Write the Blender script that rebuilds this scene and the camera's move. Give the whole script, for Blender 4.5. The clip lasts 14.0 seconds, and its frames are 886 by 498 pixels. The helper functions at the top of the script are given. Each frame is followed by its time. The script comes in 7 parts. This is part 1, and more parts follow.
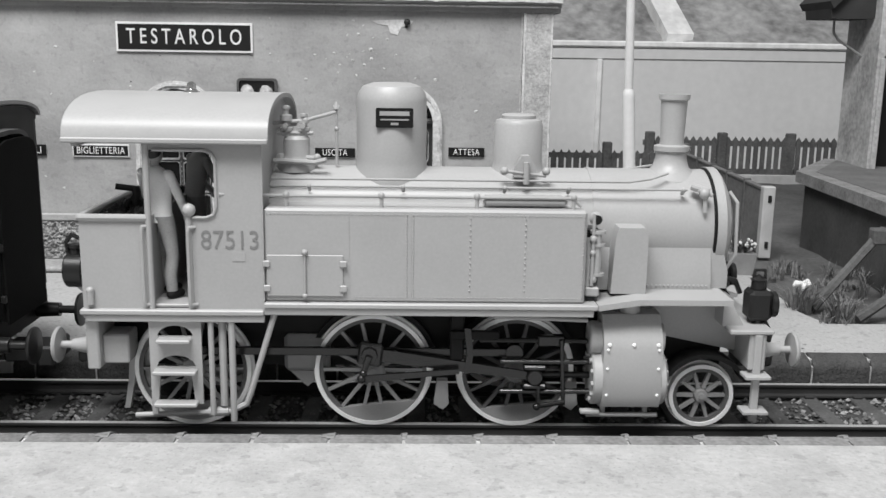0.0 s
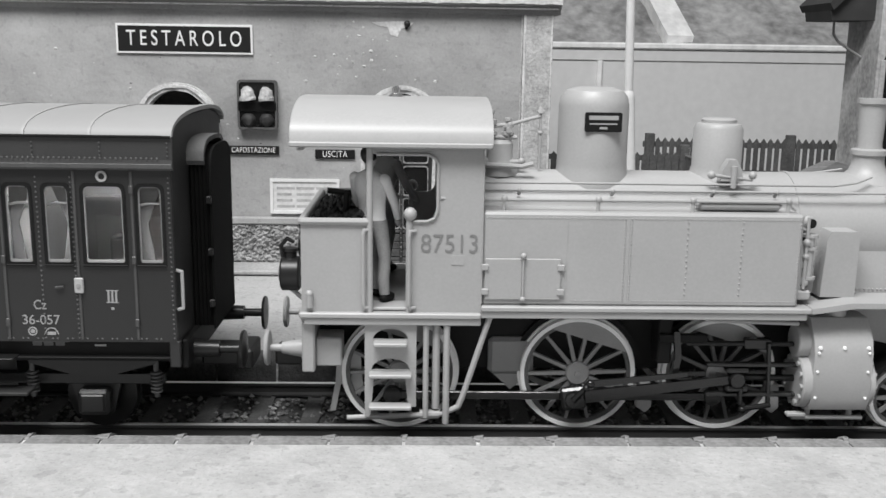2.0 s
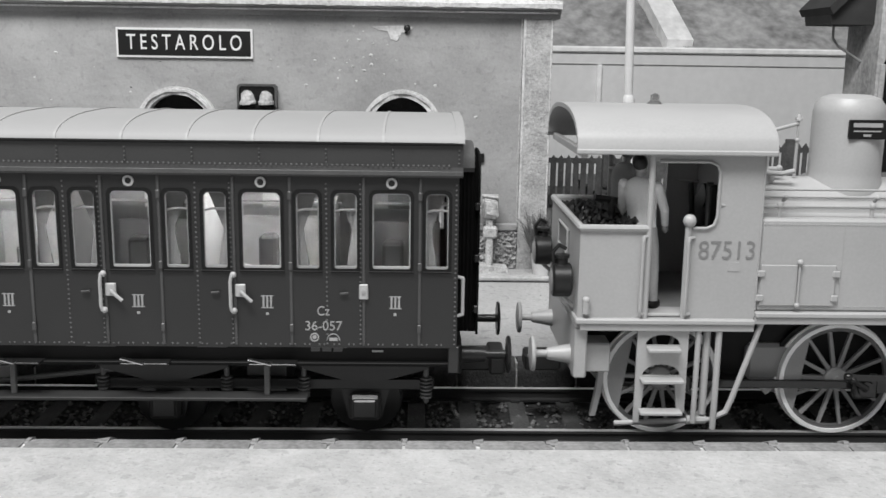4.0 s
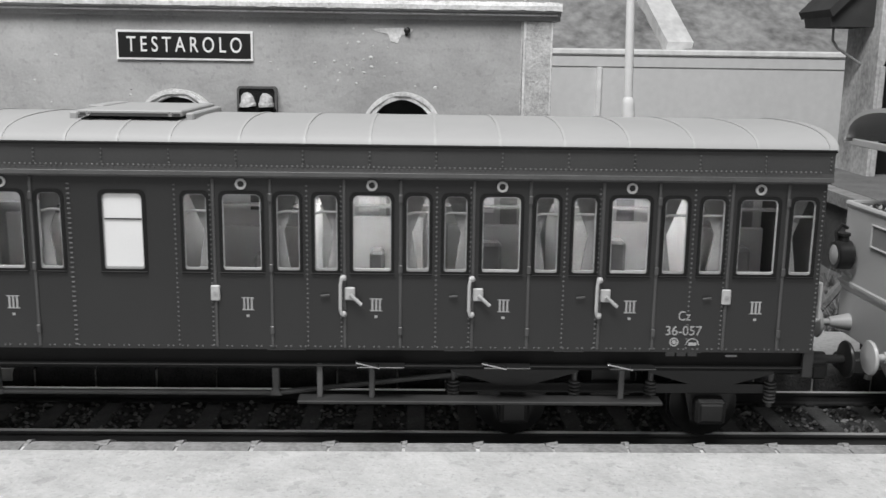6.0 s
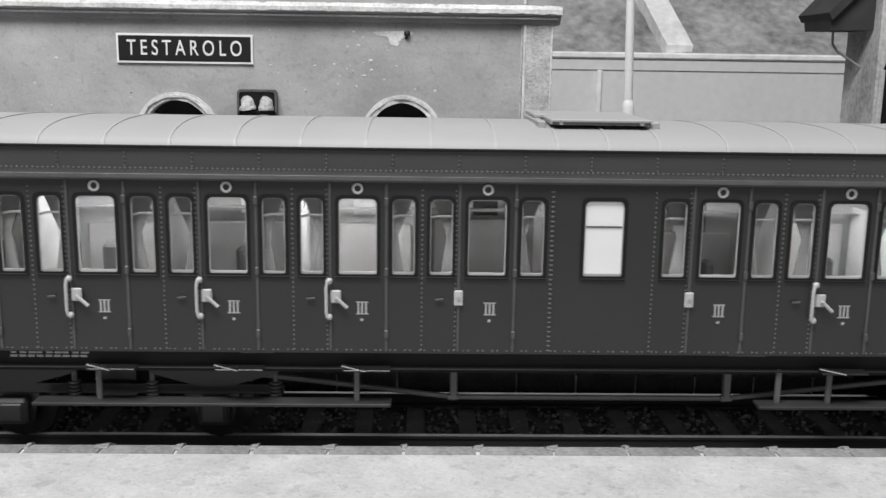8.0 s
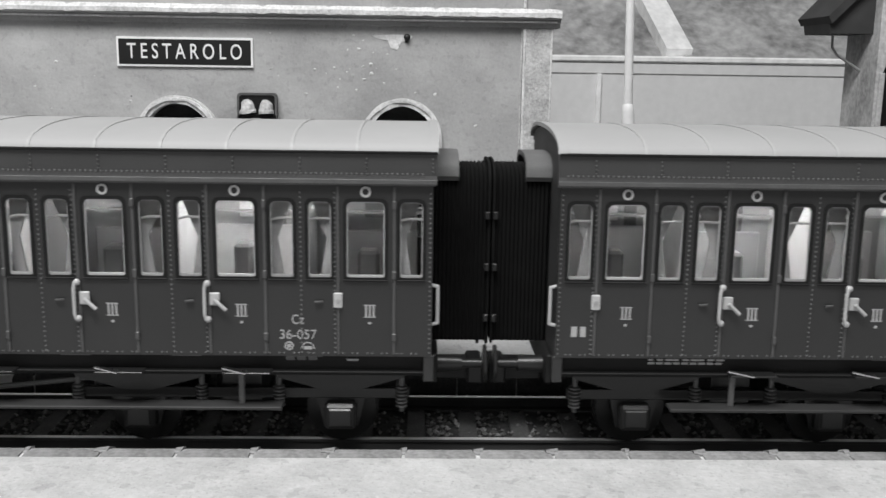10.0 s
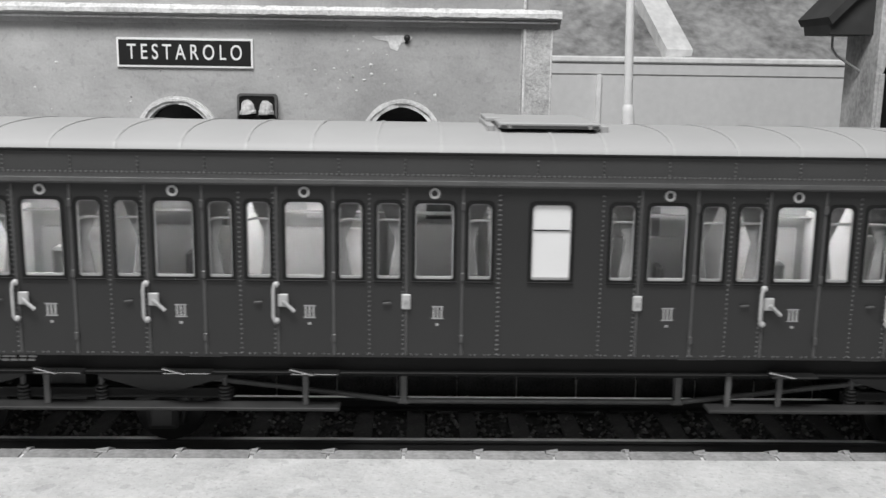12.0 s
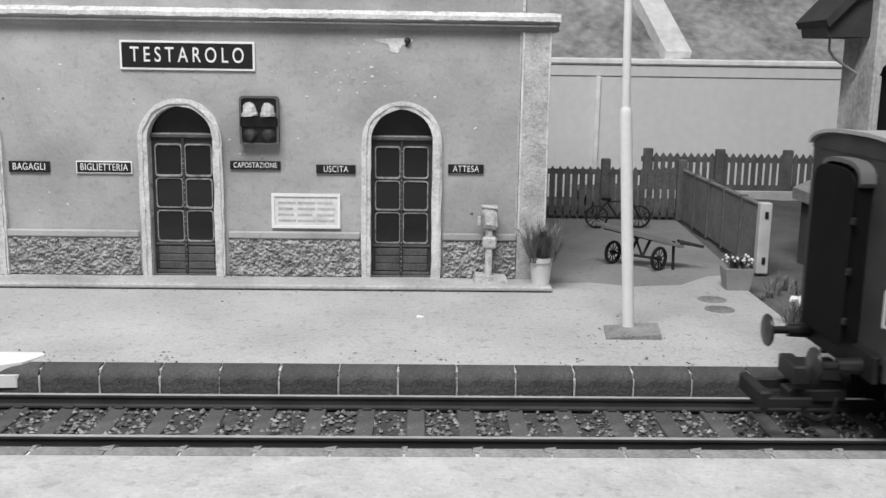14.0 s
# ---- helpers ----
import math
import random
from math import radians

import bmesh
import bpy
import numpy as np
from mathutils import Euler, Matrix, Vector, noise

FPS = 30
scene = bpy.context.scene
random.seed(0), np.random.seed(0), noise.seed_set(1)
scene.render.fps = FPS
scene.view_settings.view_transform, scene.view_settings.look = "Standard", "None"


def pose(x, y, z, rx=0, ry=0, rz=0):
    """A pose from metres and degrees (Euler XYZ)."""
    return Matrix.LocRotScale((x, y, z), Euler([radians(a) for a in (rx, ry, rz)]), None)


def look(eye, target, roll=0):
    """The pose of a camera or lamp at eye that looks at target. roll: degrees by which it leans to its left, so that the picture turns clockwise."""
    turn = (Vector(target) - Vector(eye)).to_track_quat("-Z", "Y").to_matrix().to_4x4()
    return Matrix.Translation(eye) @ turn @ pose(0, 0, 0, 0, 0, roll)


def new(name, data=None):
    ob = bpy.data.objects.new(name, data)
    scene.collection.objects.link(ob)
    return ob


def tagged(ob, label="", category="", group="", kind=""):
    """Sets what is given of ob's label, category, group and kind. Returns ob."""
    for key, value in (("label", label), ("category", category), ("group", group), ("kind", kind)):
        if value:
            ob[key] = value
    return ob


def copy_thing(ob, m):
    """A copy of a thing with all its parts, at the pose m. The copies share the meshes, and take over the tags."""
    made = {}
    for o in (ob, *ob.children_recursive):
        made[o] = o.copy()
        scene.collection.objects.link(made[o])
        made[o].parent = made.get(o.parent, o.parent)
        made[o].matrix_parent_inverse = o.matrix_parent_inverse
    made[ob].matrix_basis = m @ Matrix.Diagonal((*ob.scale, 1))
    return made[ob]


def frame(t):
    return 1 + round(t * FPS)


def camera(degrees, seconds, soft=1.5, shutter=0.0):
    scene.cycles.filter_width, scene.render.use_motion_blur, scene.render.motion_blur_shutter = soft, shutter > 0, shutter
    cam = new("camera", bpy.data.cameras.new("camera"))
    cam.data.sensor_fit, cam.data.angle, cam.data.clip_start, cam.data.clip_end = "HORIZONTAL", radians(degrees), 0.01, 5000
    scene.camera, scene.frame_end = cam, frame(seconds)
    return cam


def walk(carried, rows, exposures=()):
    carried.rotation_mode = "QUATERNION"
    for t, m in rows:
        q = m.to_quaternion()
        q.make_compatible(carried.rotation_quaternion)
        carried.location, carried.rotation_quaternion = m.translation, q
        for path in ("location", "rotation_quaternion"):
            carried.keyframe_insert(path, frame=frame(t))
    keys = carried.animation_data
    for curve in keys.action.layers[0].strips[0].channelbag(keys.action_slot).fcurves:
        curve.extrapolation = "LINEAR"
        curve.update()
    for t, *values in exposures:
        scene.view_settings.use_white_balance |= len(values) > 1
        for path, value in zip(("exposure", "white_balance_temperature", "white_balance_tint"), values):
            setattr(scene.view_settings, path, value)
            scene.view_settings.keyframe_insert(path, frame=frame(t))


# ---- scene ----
# A model railway at 1:87. Lengths below are full-size metres; S brings them to the model's size.
S = 1 / 87

# camera: stands beside the track, tilts up very slowly, eases back a little at the end
cam = camera(49.53, 14.0, shutter=0.18)
EYE = (0.0, -12.85, 4.905)
YAW = radians(1.43)
TILTS = [(0.0, 11.84, 0), (0.5, 11.79, 0), (1.0, 11.76, 0), (1.5, 11.75, 0), (2.0, 11.745, 0), (2.2, 11.73, 0), (4.3, 11.48, 0), (4.5, 11.46, 0),
         (5.0, 11.40, 0), (5.5, 11.39, 0), (6.0, 11.38, 0), (6.5, 11.33, 0), (7.0, 11.30, 0), (7.5, 11.24, 0), (8.0, 11.19, 0),
         (8.5, 11.13, 0), (9.0, 11.05, 0), (9.2, 11.03, 0), (11.3, 10.98, 0), (11.5, 10.975, 0), (12.0, 10.95, 0), (12.5, 10.94, 0), (13.0, 10.91, 0),
         (13.5, 10.90, 0.10), (14.0, 10.895, 0.18)]


def eye_pose(tilt, back):
    a = radians(tilt)
    way = Vector((math.sin(YAW) * math.cos(a), math.cos(YAW) * math.cos(a), -math.sin(a)))
    eye = (Vector(EYE) - way * back) * S
    return look(eye, eye + way, 0.84)


walk(cam, [(t, eye_pose(a, b)) for t, a, b in TILTS])

# light: an even bright room and one soft lamp over the layout, a little to the front
world = bpy.data.worlds.new("room_light")
scene.world = world
world.use_nodes = True
world.node_tree.nodes["Background"].inputs[0].default_value = (1, 1, 1, 1)
world.node_tree.nodes["Background"].inputs[1].default_value = 0.28
lamp_data = bpy.data.lights.new("ceiling_lamp", "AREA")
lamp_data.shape, lamp_data.size, lamp_data.size_y, lamp_data.energy = "RECTANGLE", 26 * S, 14 * S, 3.62
lamp = new("ceiling_lamp", lamp_data)
lamp.matrix_world = look(Vector((-6.5, -17.5, 39.5)) * S, Vector((1.5, 3.5, 1)) * S)
scene.view_settings.exposure = 0.0

# ---- materials ----


def material(name, grey, rough=0.6, metal=0.0, vary=0.15, fine=60.0, coarse=2.0, bump=0.0, bump_size=40.0, spots=0.0, per_piece=0.0, glow=0.0, coat=0.0, spec=0.5, grain=1.0, specks=0.0, per_island=0.0):
    """A painted or natural grey surface: two scales of variation, relief, specks."""
    m = bpy.data.materials.new(name)
    m.use_nodes = True
    n, l = m.node_tree.nodes, m.node_tree.links
    b = n["Principled BSDF"]
    co = n.new("ShaderNodeTexCoord")
    mp = n.new("ShaderNodeMapping")
    mp.inputs["Scale"].default_value = (1 / S,) * 3
    l.new(co.outputs["Object"], mp.inputs[0])

    def noise_at(size, detail=4):
        t = n.new("ShaderNodeTexNoise")
        t.inputs["Scale"].default_value, t.inputs["Detail"].default_value = size, detail
        l.new(mp.outputs[0], t.inputs["Vector"])
        return t.outputs[0]

    def maths(op, a, c):
        t = n.new("ShaderNodeMath")
        t.operation = op
        for k, v in enumerate((a, c)):
            if isinstance(v, (int, float)):
                t.inputs[k].default_value = v
            else:
                l.new(v, t.inputs[k])
        return t.outputs[0]

    big, small = noise_at(coarse, 5), noise_at(fine, 3)
    f = maths("ADD", maths("MULTIPLY", maths("SUBTRACT", big, 0.5), vary * 4.0), maths("MULTIPLY", maths("SUBTRACT", small, 0.5), vary * 3.5 * grain))
    f = maths("ADD", f, 1.0)
    if spots:
        sp = maths("GREATER_THAN", noise_at(fine * 0.35, 2), 0.63)
        f = maths("MULTIPLY", f, maths("SUBTRACT", 1.0, maths("MULTIPLY", sp, spots)))
    if specks:
        tiny = noise_at(fine * 1.6, 2)
        f = maths("MULTIPLY", f, maths("SUBTRACT", 1.0, maths("MULTIPLY", maths("GREATER_THAN", tiny, 0.64), specks)))
        f = maths("ADD", f, maths("MULTIPLY", maths("LESS_THAN", tiny, 0.35), specks * 0.6))
    if per_island:
        geo = n.new("ShaderNodeNewGeometry")
        f = maths("MULTIPLY", f, maths("ADD", maths("MULTIPLY", geo.outputs["Random Per Island"], per_island * 2), 1 - per_island))
    if per_piece:
        info = n.new("ShaderNodeObjectInfo")
        f = maths("MULTIPLY", f, maths("ADD", maths("MULTIPLY", info.outputs["Random"], per_piece), 1 - per_piece / 2))
    v = maths("MULTIPLY", f, grey)
    cc = n.new("ShaderNodeCombineColor")
    for k in range(3):
        l.new(v, cc.inputs[k])
    l.new(cc.outputs[0], b.inputs["Base Color"])
    l.new(maths("ADD", maths("MULTIPLY", maths("SUBTRACT", small, 0.5), 0.25), rough), b.inputs["Roughness"])
    b.inputs["Metallic"].default_value = metal
    b.inputs["Coat Weight"].default_value = coat
    b.inputs["Specular IOR Level"].default_value = spec
    if bump:
        bp = n.new("ShaderNodeBump")
        bp.inputs["Strength"].default_value, bp.inputs["Distance"].default_value = bump, 0.03 * S
        l.new(noise_at(bump_size, 6), bp.inputs["Height"])
        l.new(bp.outputs[0], b.inputs["Normal"])
    if glow:
        b.inputs["Emission Color"].default_value, b.inputs["Emission Strength"].default_value = (1, 1, 1, 1), glow
    return m


def glass_material(name, tint=0.9):
    m = bpy.data.materials.new(name)
    m.use_nodes = True
    b = m.node_tree.nodes["Principled BSDF"]
    b.inputs["Base Color"].default_value = (tint, tint, tint, 1)
    b.inputs["Transmission Weight"].default_value, b.inputs["Roughness"].default_value, b.inputs["IOR"].default_value = 1, 0.03, 1.15
    return m


loco_paint = material("light_grey_paint", 0.385, 0.42, vary=0.05, fine=30, coarse=1.2)
loco_number = material("number_grey", 0.2, 0.6, vary=0.1)
rim_paint = material("white_rim_paint", 0.9, 0.3, vary=0.05)
black_metal = material("black_metal", 0.014, 0.34, vary=0.2, spec=0.4)
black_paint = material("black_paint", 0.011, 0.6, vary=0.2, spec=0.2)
steel = material("bright_steel", 0.55, 0.28, metal=1.0, vary=0.1)
brass = material("polished_brass", 0.6, 0.2, metal=1.0, vary=0.1)
coach_paint = material("dark_coach_paint", 0.0235, 0.42, vary=0.10, fine=40, coarse=1.0)
coach_band = material("coach_band_paint", 0.05, 0.35, vary=0.10, fine=40, coarse=1.0)
lip_paint = material("pale_lip_paint", 0.085, 0.4, vary=0.2)
# Lighter than the sides: light on the coach ends put into the paint.
lit_end_paint = material("lit_coach_end", 0.042, 0.55, vary=0.3, fine=20, coarse=1.5, spec=0.2)
coach_trim = material("coach_trim_paint", 0.07, 0.4, vary=0.1)
roof_paint = material("grey_roof_paint", 0.31, 0.6, vary=0.05, coarse=0.7)
hood_cloth = material("grey_hood_cloth", 0.10, 0.7, vary=0.25)
rubber = material("black_bellows", 0.006, 0.8, vary=0.3, spec=0.12)
frame_metal = material("window_frame_metal", 0.32, 0.35, vary=0.1)
handle_metal = material("pale_handle", 0.42, 0.45, vary=0.1)
letter_white = material("pale_lettering", 0.36, 0.6, vary=0.1)
# Faint emission replaces the light that would come through from behind.
frosted = material("glowing_frosted_pane", 0.62, 0.6, vary=0.03, glow=0.10)
rivet_dot = material("coach_rivet_paint", 0.13, 0.4, vary=0.1)
bead_pale = material("pale_frame_edge", 0.42, 0.35, vary=0.08)
# Dark colour stands in for shade lying on the deck.
deck_dark = material("shaded_dock_deck", 0.14, 0.9, vary=0.25, fine=10, coarse=1.0, bump=0.4)
# Shade on the dock wall is put into this dark colour.
skirt = material("shaded_dock_wall", 0.07, 0.9, vary=0.3, fine=10, coarse=1.0, bump=0.4)
roof_rib_paint = material("pale_rib_paint", 0.345, 0.5, vary=0.05)
inside_pale = material("compartment_lining", 0.62, 0.6, vary=0.15)
inside_mid = material("compartment_panel", 0.45, 0.6, vary=0.12)
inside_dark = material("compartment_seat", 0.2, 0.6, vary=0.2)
curtain_cloth = material("curtain_cloth", 0.24, 0.8, vary=0.2)
bulb = material("lit_lamp", 0.9, 0.5, glow=115.0)
bulb_dim = material("dim_lit_lamp", 0.9, 0.5, glow=16.0)
oiled_black = material("oiled_black_steel", 0.010, 0.2, vary=0.2, spec=0.6)
darker_spoke = material("dark_grey_spoke_paint", 0.10, 0.5, vary=0.2)
painted_skin = material("painted_skin", 0.38, 0.6, vary=0.1)
painted_hair = material("painted_dark_hair", 0.02, 0.5, vary=0.2)
trousers = material("grey_trousers", 0.32, 0.8, vary=0.2)
spoke_paint = material("grey_spoke_paint", 0.27, 0.5, vary=0.08)
pane_glass = glass_material("pane_glass")
plaster = material("aged_plaster", 0.34, 0.8, vary=0.33, fine=18, coarse=0.5, bump=0.75, bump_size=5, spots=0.10, grain=0.25, specks=0.07)
plaster_edge = material("worn_pale_trim", 0.56, 0.8, vary=0.22, fine=16, coarse=1.2, bump=0.8, bump_size=9, spots=0.2)
rubble = material("rough_dado_stone", 0.31, 0.8, vary=0.5, fine=26, coarse=4, bump=1.0, bump_size=24)
door_wood = material("dark_door_wood", 0.03, 0.6, vary=0.35, fine=25, coarse=2, bump=0.3)
door_bar = material("worn_pane_edge", 0.24, 0.6, vary=0.5, fine=20, coarse=5)
panel_wood = material("weathered_door_panel", 0.075, 0.7, vary=0.4, fine=24, coarse=3, bump=0.6, bump_size=20)
# Paving tone darkened to carry the station's shadow.
paving_dark = material("paving_in_shade", 0.23, 0.9, vary=0.2, fine=14, coarse=0.5, bump=0.7, bump_size=14, spots=0.2, grain=0.6, specks=0.2)
grit_mat = material("loose_grit", 0.27, 0.9, vary=0.6, fine=6, coarse=3)
worn_iron = material("worn_grey_iron", 0.085, 0.5, vary=0.3)
board_black = material("dull_black_board", 0.028, 0.6, vary=0.3, spec=0.3)
recess_dark = material("dark_recess_tone", 0.09, 0.9, vary=0.4)
dark_pane = material("dark_window_pane", 0.011, 0.18, vary=0.2)
sign_black = material("sign_black", 0.008, 0.4, vary=0.2)
sign_white = material("sign_white", 0.75, 0.5, vary=0.05)
paper = material("notice_paper", 0.62, 0.8, vary=0.15, fine=10)
concrete = material("platform_concrete", 0.41, 0.9, vary=0.17, fine=14, coarse=0.45, bump=0.75, bump_size=14, spots=0.16, grain=0.6, specks=0.22)
concrete_near = material("pale_platform_concrete", 0.43, 0.9, vary=0.16, fine=12, coarse=1.6, bump=0.7, bump_size=11, spots=0.14, grain=0.6, specks=0.16)
slab_stone = material("slab_stone", 0.40, 0.85, vary=0.25, fine=12, coarse=1, bump=0.4, bump_size=15)
kerb_dark = material("dark_kerb_stone", 0.062, 0.8, vary=0.35, fine=22, coarse=2, bump=0.9, bump_size=14, specks=0.5, per_piece=0.3)
kerb_pale = material("grey_kerb_stone", 0.21, 0.85, vary=0.3, fine=16, coarse=2, bump=0.6, bump_size=18, per_piece=0.25)
chipped_kerb = material("chipped_kerb_highlight", 0.30, 0.85, vary=0.35, fine=22, coarse=5, bump=0.8, bump_size=20)
mortar = material("pale_mortar", 0.45, 0.9, vary=0.5, fine=30, coarse=6)
ballast_mat = material("ballast_stone", 0.17, 0.85, vary=0.5, fine=9, coarse=4, bump=0.5, per_island=0.8)
bed_mat = material("track_bed", 0.05, 0.95, vary=0.5, fine=14, coarse=3, bump=1.0, bump_size=10)
sleeper_mat = material("weathered_sleeper", 0.085, 0.85, vary=0.35, fine=20, coarse=2, bump=0.5, bump_size=25, per_piece=0.3)
rail_side = material("rusty_rail_side", 0.03, 0.7, vary=0.3)
rail_top = material("worn_rail_top", 0.7, 0.42, metal=0.7, vary=0.15)
scale_paint = material("weathered_scale_paint", 0.46, 0.7, vary=0.3, fine=24, coarse=5, bump=0.8, bump_size=16, spots=0.3)
pilaster_coat = material("brushed_pilaster", 0.42, 0.8, vary=0.26, fine=22, coarse=2.5, bump=0.9, bump_size=14, spots=0.15)
fence_mat = material("dark_fence_wood", 0.10, 0.8, vary=0.35, fine=15, coarse=1.5, bump=0.4)
fence_grey = material("grey_panel_fence", 0.16, 0.8, vary=0.25, fine=12, coarse=1.5, bump=0.3)
gate_pale = material("pale_gate_post", 0.45, 0.8, vary=0.2)
post_paint = material("pale_post_paint", 0.64, 0.5, vary=0.05, fine=10, coarse=1.5)
wall_far = material("retaining_wall_render", 0.66, 0.9, vary=0.06, fine=3, coarse=0.25)
coping_far = material("pale_coping", 0.8, 0.9, vary=0.15, fine=3, coarse=0.6)
slope_grass = material("hillside_turf", 0.3, 0.95, vary=0.42, fine=2.5, coarse=0.4, bump=0.4, bump_size=4)
soil = material("yard_soil", 0.1, 0.95, vary=0.35, fine=9, coarse=0.7, bump=0.6, bump_size=14)
grass_mat = material("dry_grass", 0.18, 0.9, vary=0.5)
leaf_mat = material("plant_leaves", 0.14, 0.8, vary=0.5)
petal = material("pale_petals", 0.75, 0.8, vary=0.2)
pot_pale = material("pale_pot", 0.58, 0.7, vary=0.12)
pot_grey = material("grey_planter", 0.26, 0.8, vary=0.2)
shed_wall = material("shed_render", 0.42, 0.9, vary=0.35, fine=8, coarse=0.8, bump=0.4)
shed_roof = material("dark_roof_tiles", 0.03, 0.8, vary=0.3)
coal_mat = material("coal", 0.012, 0.3, vary=0.4)
cloth_white = material("pale_work_shirt", 0.88, 0.8, vary=0.08)
cloth_grey = material("grey_work_jacket", 0.42, 0.8, vary=0.15)
iron_dark = material("dark_iron", 0.025, 0.5, metal=0.4, vary=0.3)
cart_wood = material("grey_cart_wood", 0.13, 0.8, vary=0.3)

# ---- mesh building ----


class Shape:
    """Collects vertices and faces in full-size metres."""

    def __init__(self):
        self.v, self.f = [], []

    def add(self, verts, faces):
        k = len(self.v)
        self.v += [tuple(p) for p in verts]
        self.f += [tuple(i + k for i in q) for q in faces]
        return self

    def box(self, x0, x1, y0, y1, z0, z1, c=0.0):
        """A box with edges chamfered by c."""
        if not c:
            vs = [(x, y, z) for z in (z0, z1) for y in (y0, y1) for x in (x0, x1)]
            return self.add(vs, [(0, 2, 3, 1), (4, 5, 7, 6), (0, 1, 5, 4), (2, 6, 7, 3), (0, 4, 6, 2), (1, 3, 7, 5)])
        lo, hi = (x0, y0, z0), (x1, y1, z1)
        vs, idx = [], {}
        for sx in (0, 1):
            for sy in (0, 1):
                for sz in (0, 1):
                    s3 = (sx, sy, sz)
                    for a in range(3):
                        p = []
                        for k in range(3):
                            e = hi[k] if s3[k] else lo[k]
                            p.append(e if k == a else e + (-c if s3[k] else c))
                        idx[s3 + (a,)] = len(vs)
                        vs.append(p)
        fs = []
        mid = [(lo[k] + hi[k]) / 2 for k in range(3)]

        def face(ids):
            a, b2, c2 = (Vector(vs[i]) for i in ids[:3])
            nrm = (b2 - a).cross(c2 - b2)
            fs.append(tuple(ids) if nrm.dot(a - Vector(mid)) > 0 else tuple(reversed(ids)))

        for a in range(3):
            b2, c2 = [k for k in range(3) if k != a]
            for s in (0, 1):
                ring = []
                for sb, sc in ((0, 0), (1, 0), (1, 1), (0, 1)):
                    s3 = [0, 0, 0]
                    s3[a], s3[b2], s3[c2] = s, sb, sc
                    ring.append(idx[tuple(s3) + (a,)])
                face(ring)
            for sb in (0, 1):
                for sc in (0, 1):
                    s0, s1 = [0, 0, 0], [0, 0, 0]
                    s0[b2] = s1[b2] = sb
                    s0[c2] = s1[c2] = sc
                    s1[a] = 1
                    s0, s1 = tuple(s0), tuple(s1)
                    face([idx[s0 + (b2,)], idx[s1 + (b2,)], idx[s1 + (c2,)], idx[s0 + (c2,)]])
        for sx in (0, 1):
            for sy in (0, 1):
                for sz in (0, 1):
                    face([idx[(sx, sy, sz, a)] for a in range(3)])
        return self.add(vs, fs)

    def lathe(self, profile, at=(0, 0, 0), axis="z", n=24):
        """A turned body: profile of (radius, height) along the axis through at."""
        vs, fs = [], []
        for r, h in profile:
            for k in range(n):
                a = 2 * math.pi * k / n
                c, s = r * math.cos(a), r * math.sin(a)
                p = {"z": (c, s, h), "y": (s, h, c), "x": (h, c, s)}[axis]
                vs.append((p[0] + at[0], p[1] + at[1], p[2] + at[2]))
        m = len(profile)
        for j in range(m - 1):
            for k in range(n):
                k2 = (k + 1) % n
                fs.append((j * n + k, j * n + k2, (j + 1) * n + k2, (j + 1) * n + k))
        if profile[0][0] > 1e-6 and profile[0] != profile[-1]:
            fs.append(tuple(reversed(range(n))))
        if profile[-1][0] > 1e-6 and profile[0] != profile[-1]:
            fs.append(tuple(range((m - 1) * n, m * n)))
        return self.add(vs, fs)

    def rod(self, p0, p1, r, r1=None, n=10):
        """A round bar from p0 to p1."""
        p0, p1 = Vector(p0), Vector(p1)
        r1 = r if r1 is None else r1
        q = (p1 - p0).to_track_quat("Z", "Y")
        ex, ey = q @ Vector((1, 0, 0)), q @ Vector((0, 1, 0))
        vs = []
        for p, rr in ((p0, r), (p1, r1)):
            for k in range(n):
                a = 2 * math.pi * k / n
                vs.append(p + ex * rr * math.cos(a) + ey * rr * math.sin(a))
        fs = [(k, (k + 1) % n, n + (k + 1) % n, n + k) for k in range(n)]
        return self.add(vs, fs + [tuple(reversed(range(n))), tuple(range(n, 2 * n))])

    def pipe(self, pts, r, n=8):
        for a, b in zip(pts, pts[1:]):
            self.rod(a, b, r, n=n)
        for p in pts[1:-1]:
            self.ball(p, r * 1.02, n=n, m=4)
        return self

    def ball(self, at, r, n=10, m=6, sq=(1, 1, 1)):
        prof = [(r * math.sin(math.pi * k / m), -r * math.cos(math.pi * k / m)) for k in range(m + 1)]
        prof[0], prof[-1] = (0, -r), (0, r)
        k0 = len(self.v)
        self.lathe(prof, (0, 0, 0), "z", n)
        self.v[k0:] = [(p[0] * sq[0] + at[0], p[1] * sq[1] + at[1], p[2] * sq[2] + at[2]) for p in self.v[k0:]]
        return self

    def prism(self, pts, y0, y1, plane="xz"):
        """A flat outline, counter-clockwise seen from the front (-y), pushed from y0 to y1."""
        n = len(pts)

        def put(a, b, c):
            return {"xz": (a, c, b), "xy": (a, b, c), "yz": (c, a, b)}[plane]

        vs = [put(a, b, y0) for a, b in pts] + [put(a, b, y1) for a, b in pts]
        fs = [tuple(range(n)), tuple(reversed(range(n, 2 * n)))]
        fs += [(k, n + k, n + (k + 1) % n, (k + 1) % n) for k in range(n)]
        if plane != "xz":
            fs = [tuple(reversed(q)) for q in fs]
        return self.add(vs, fs)

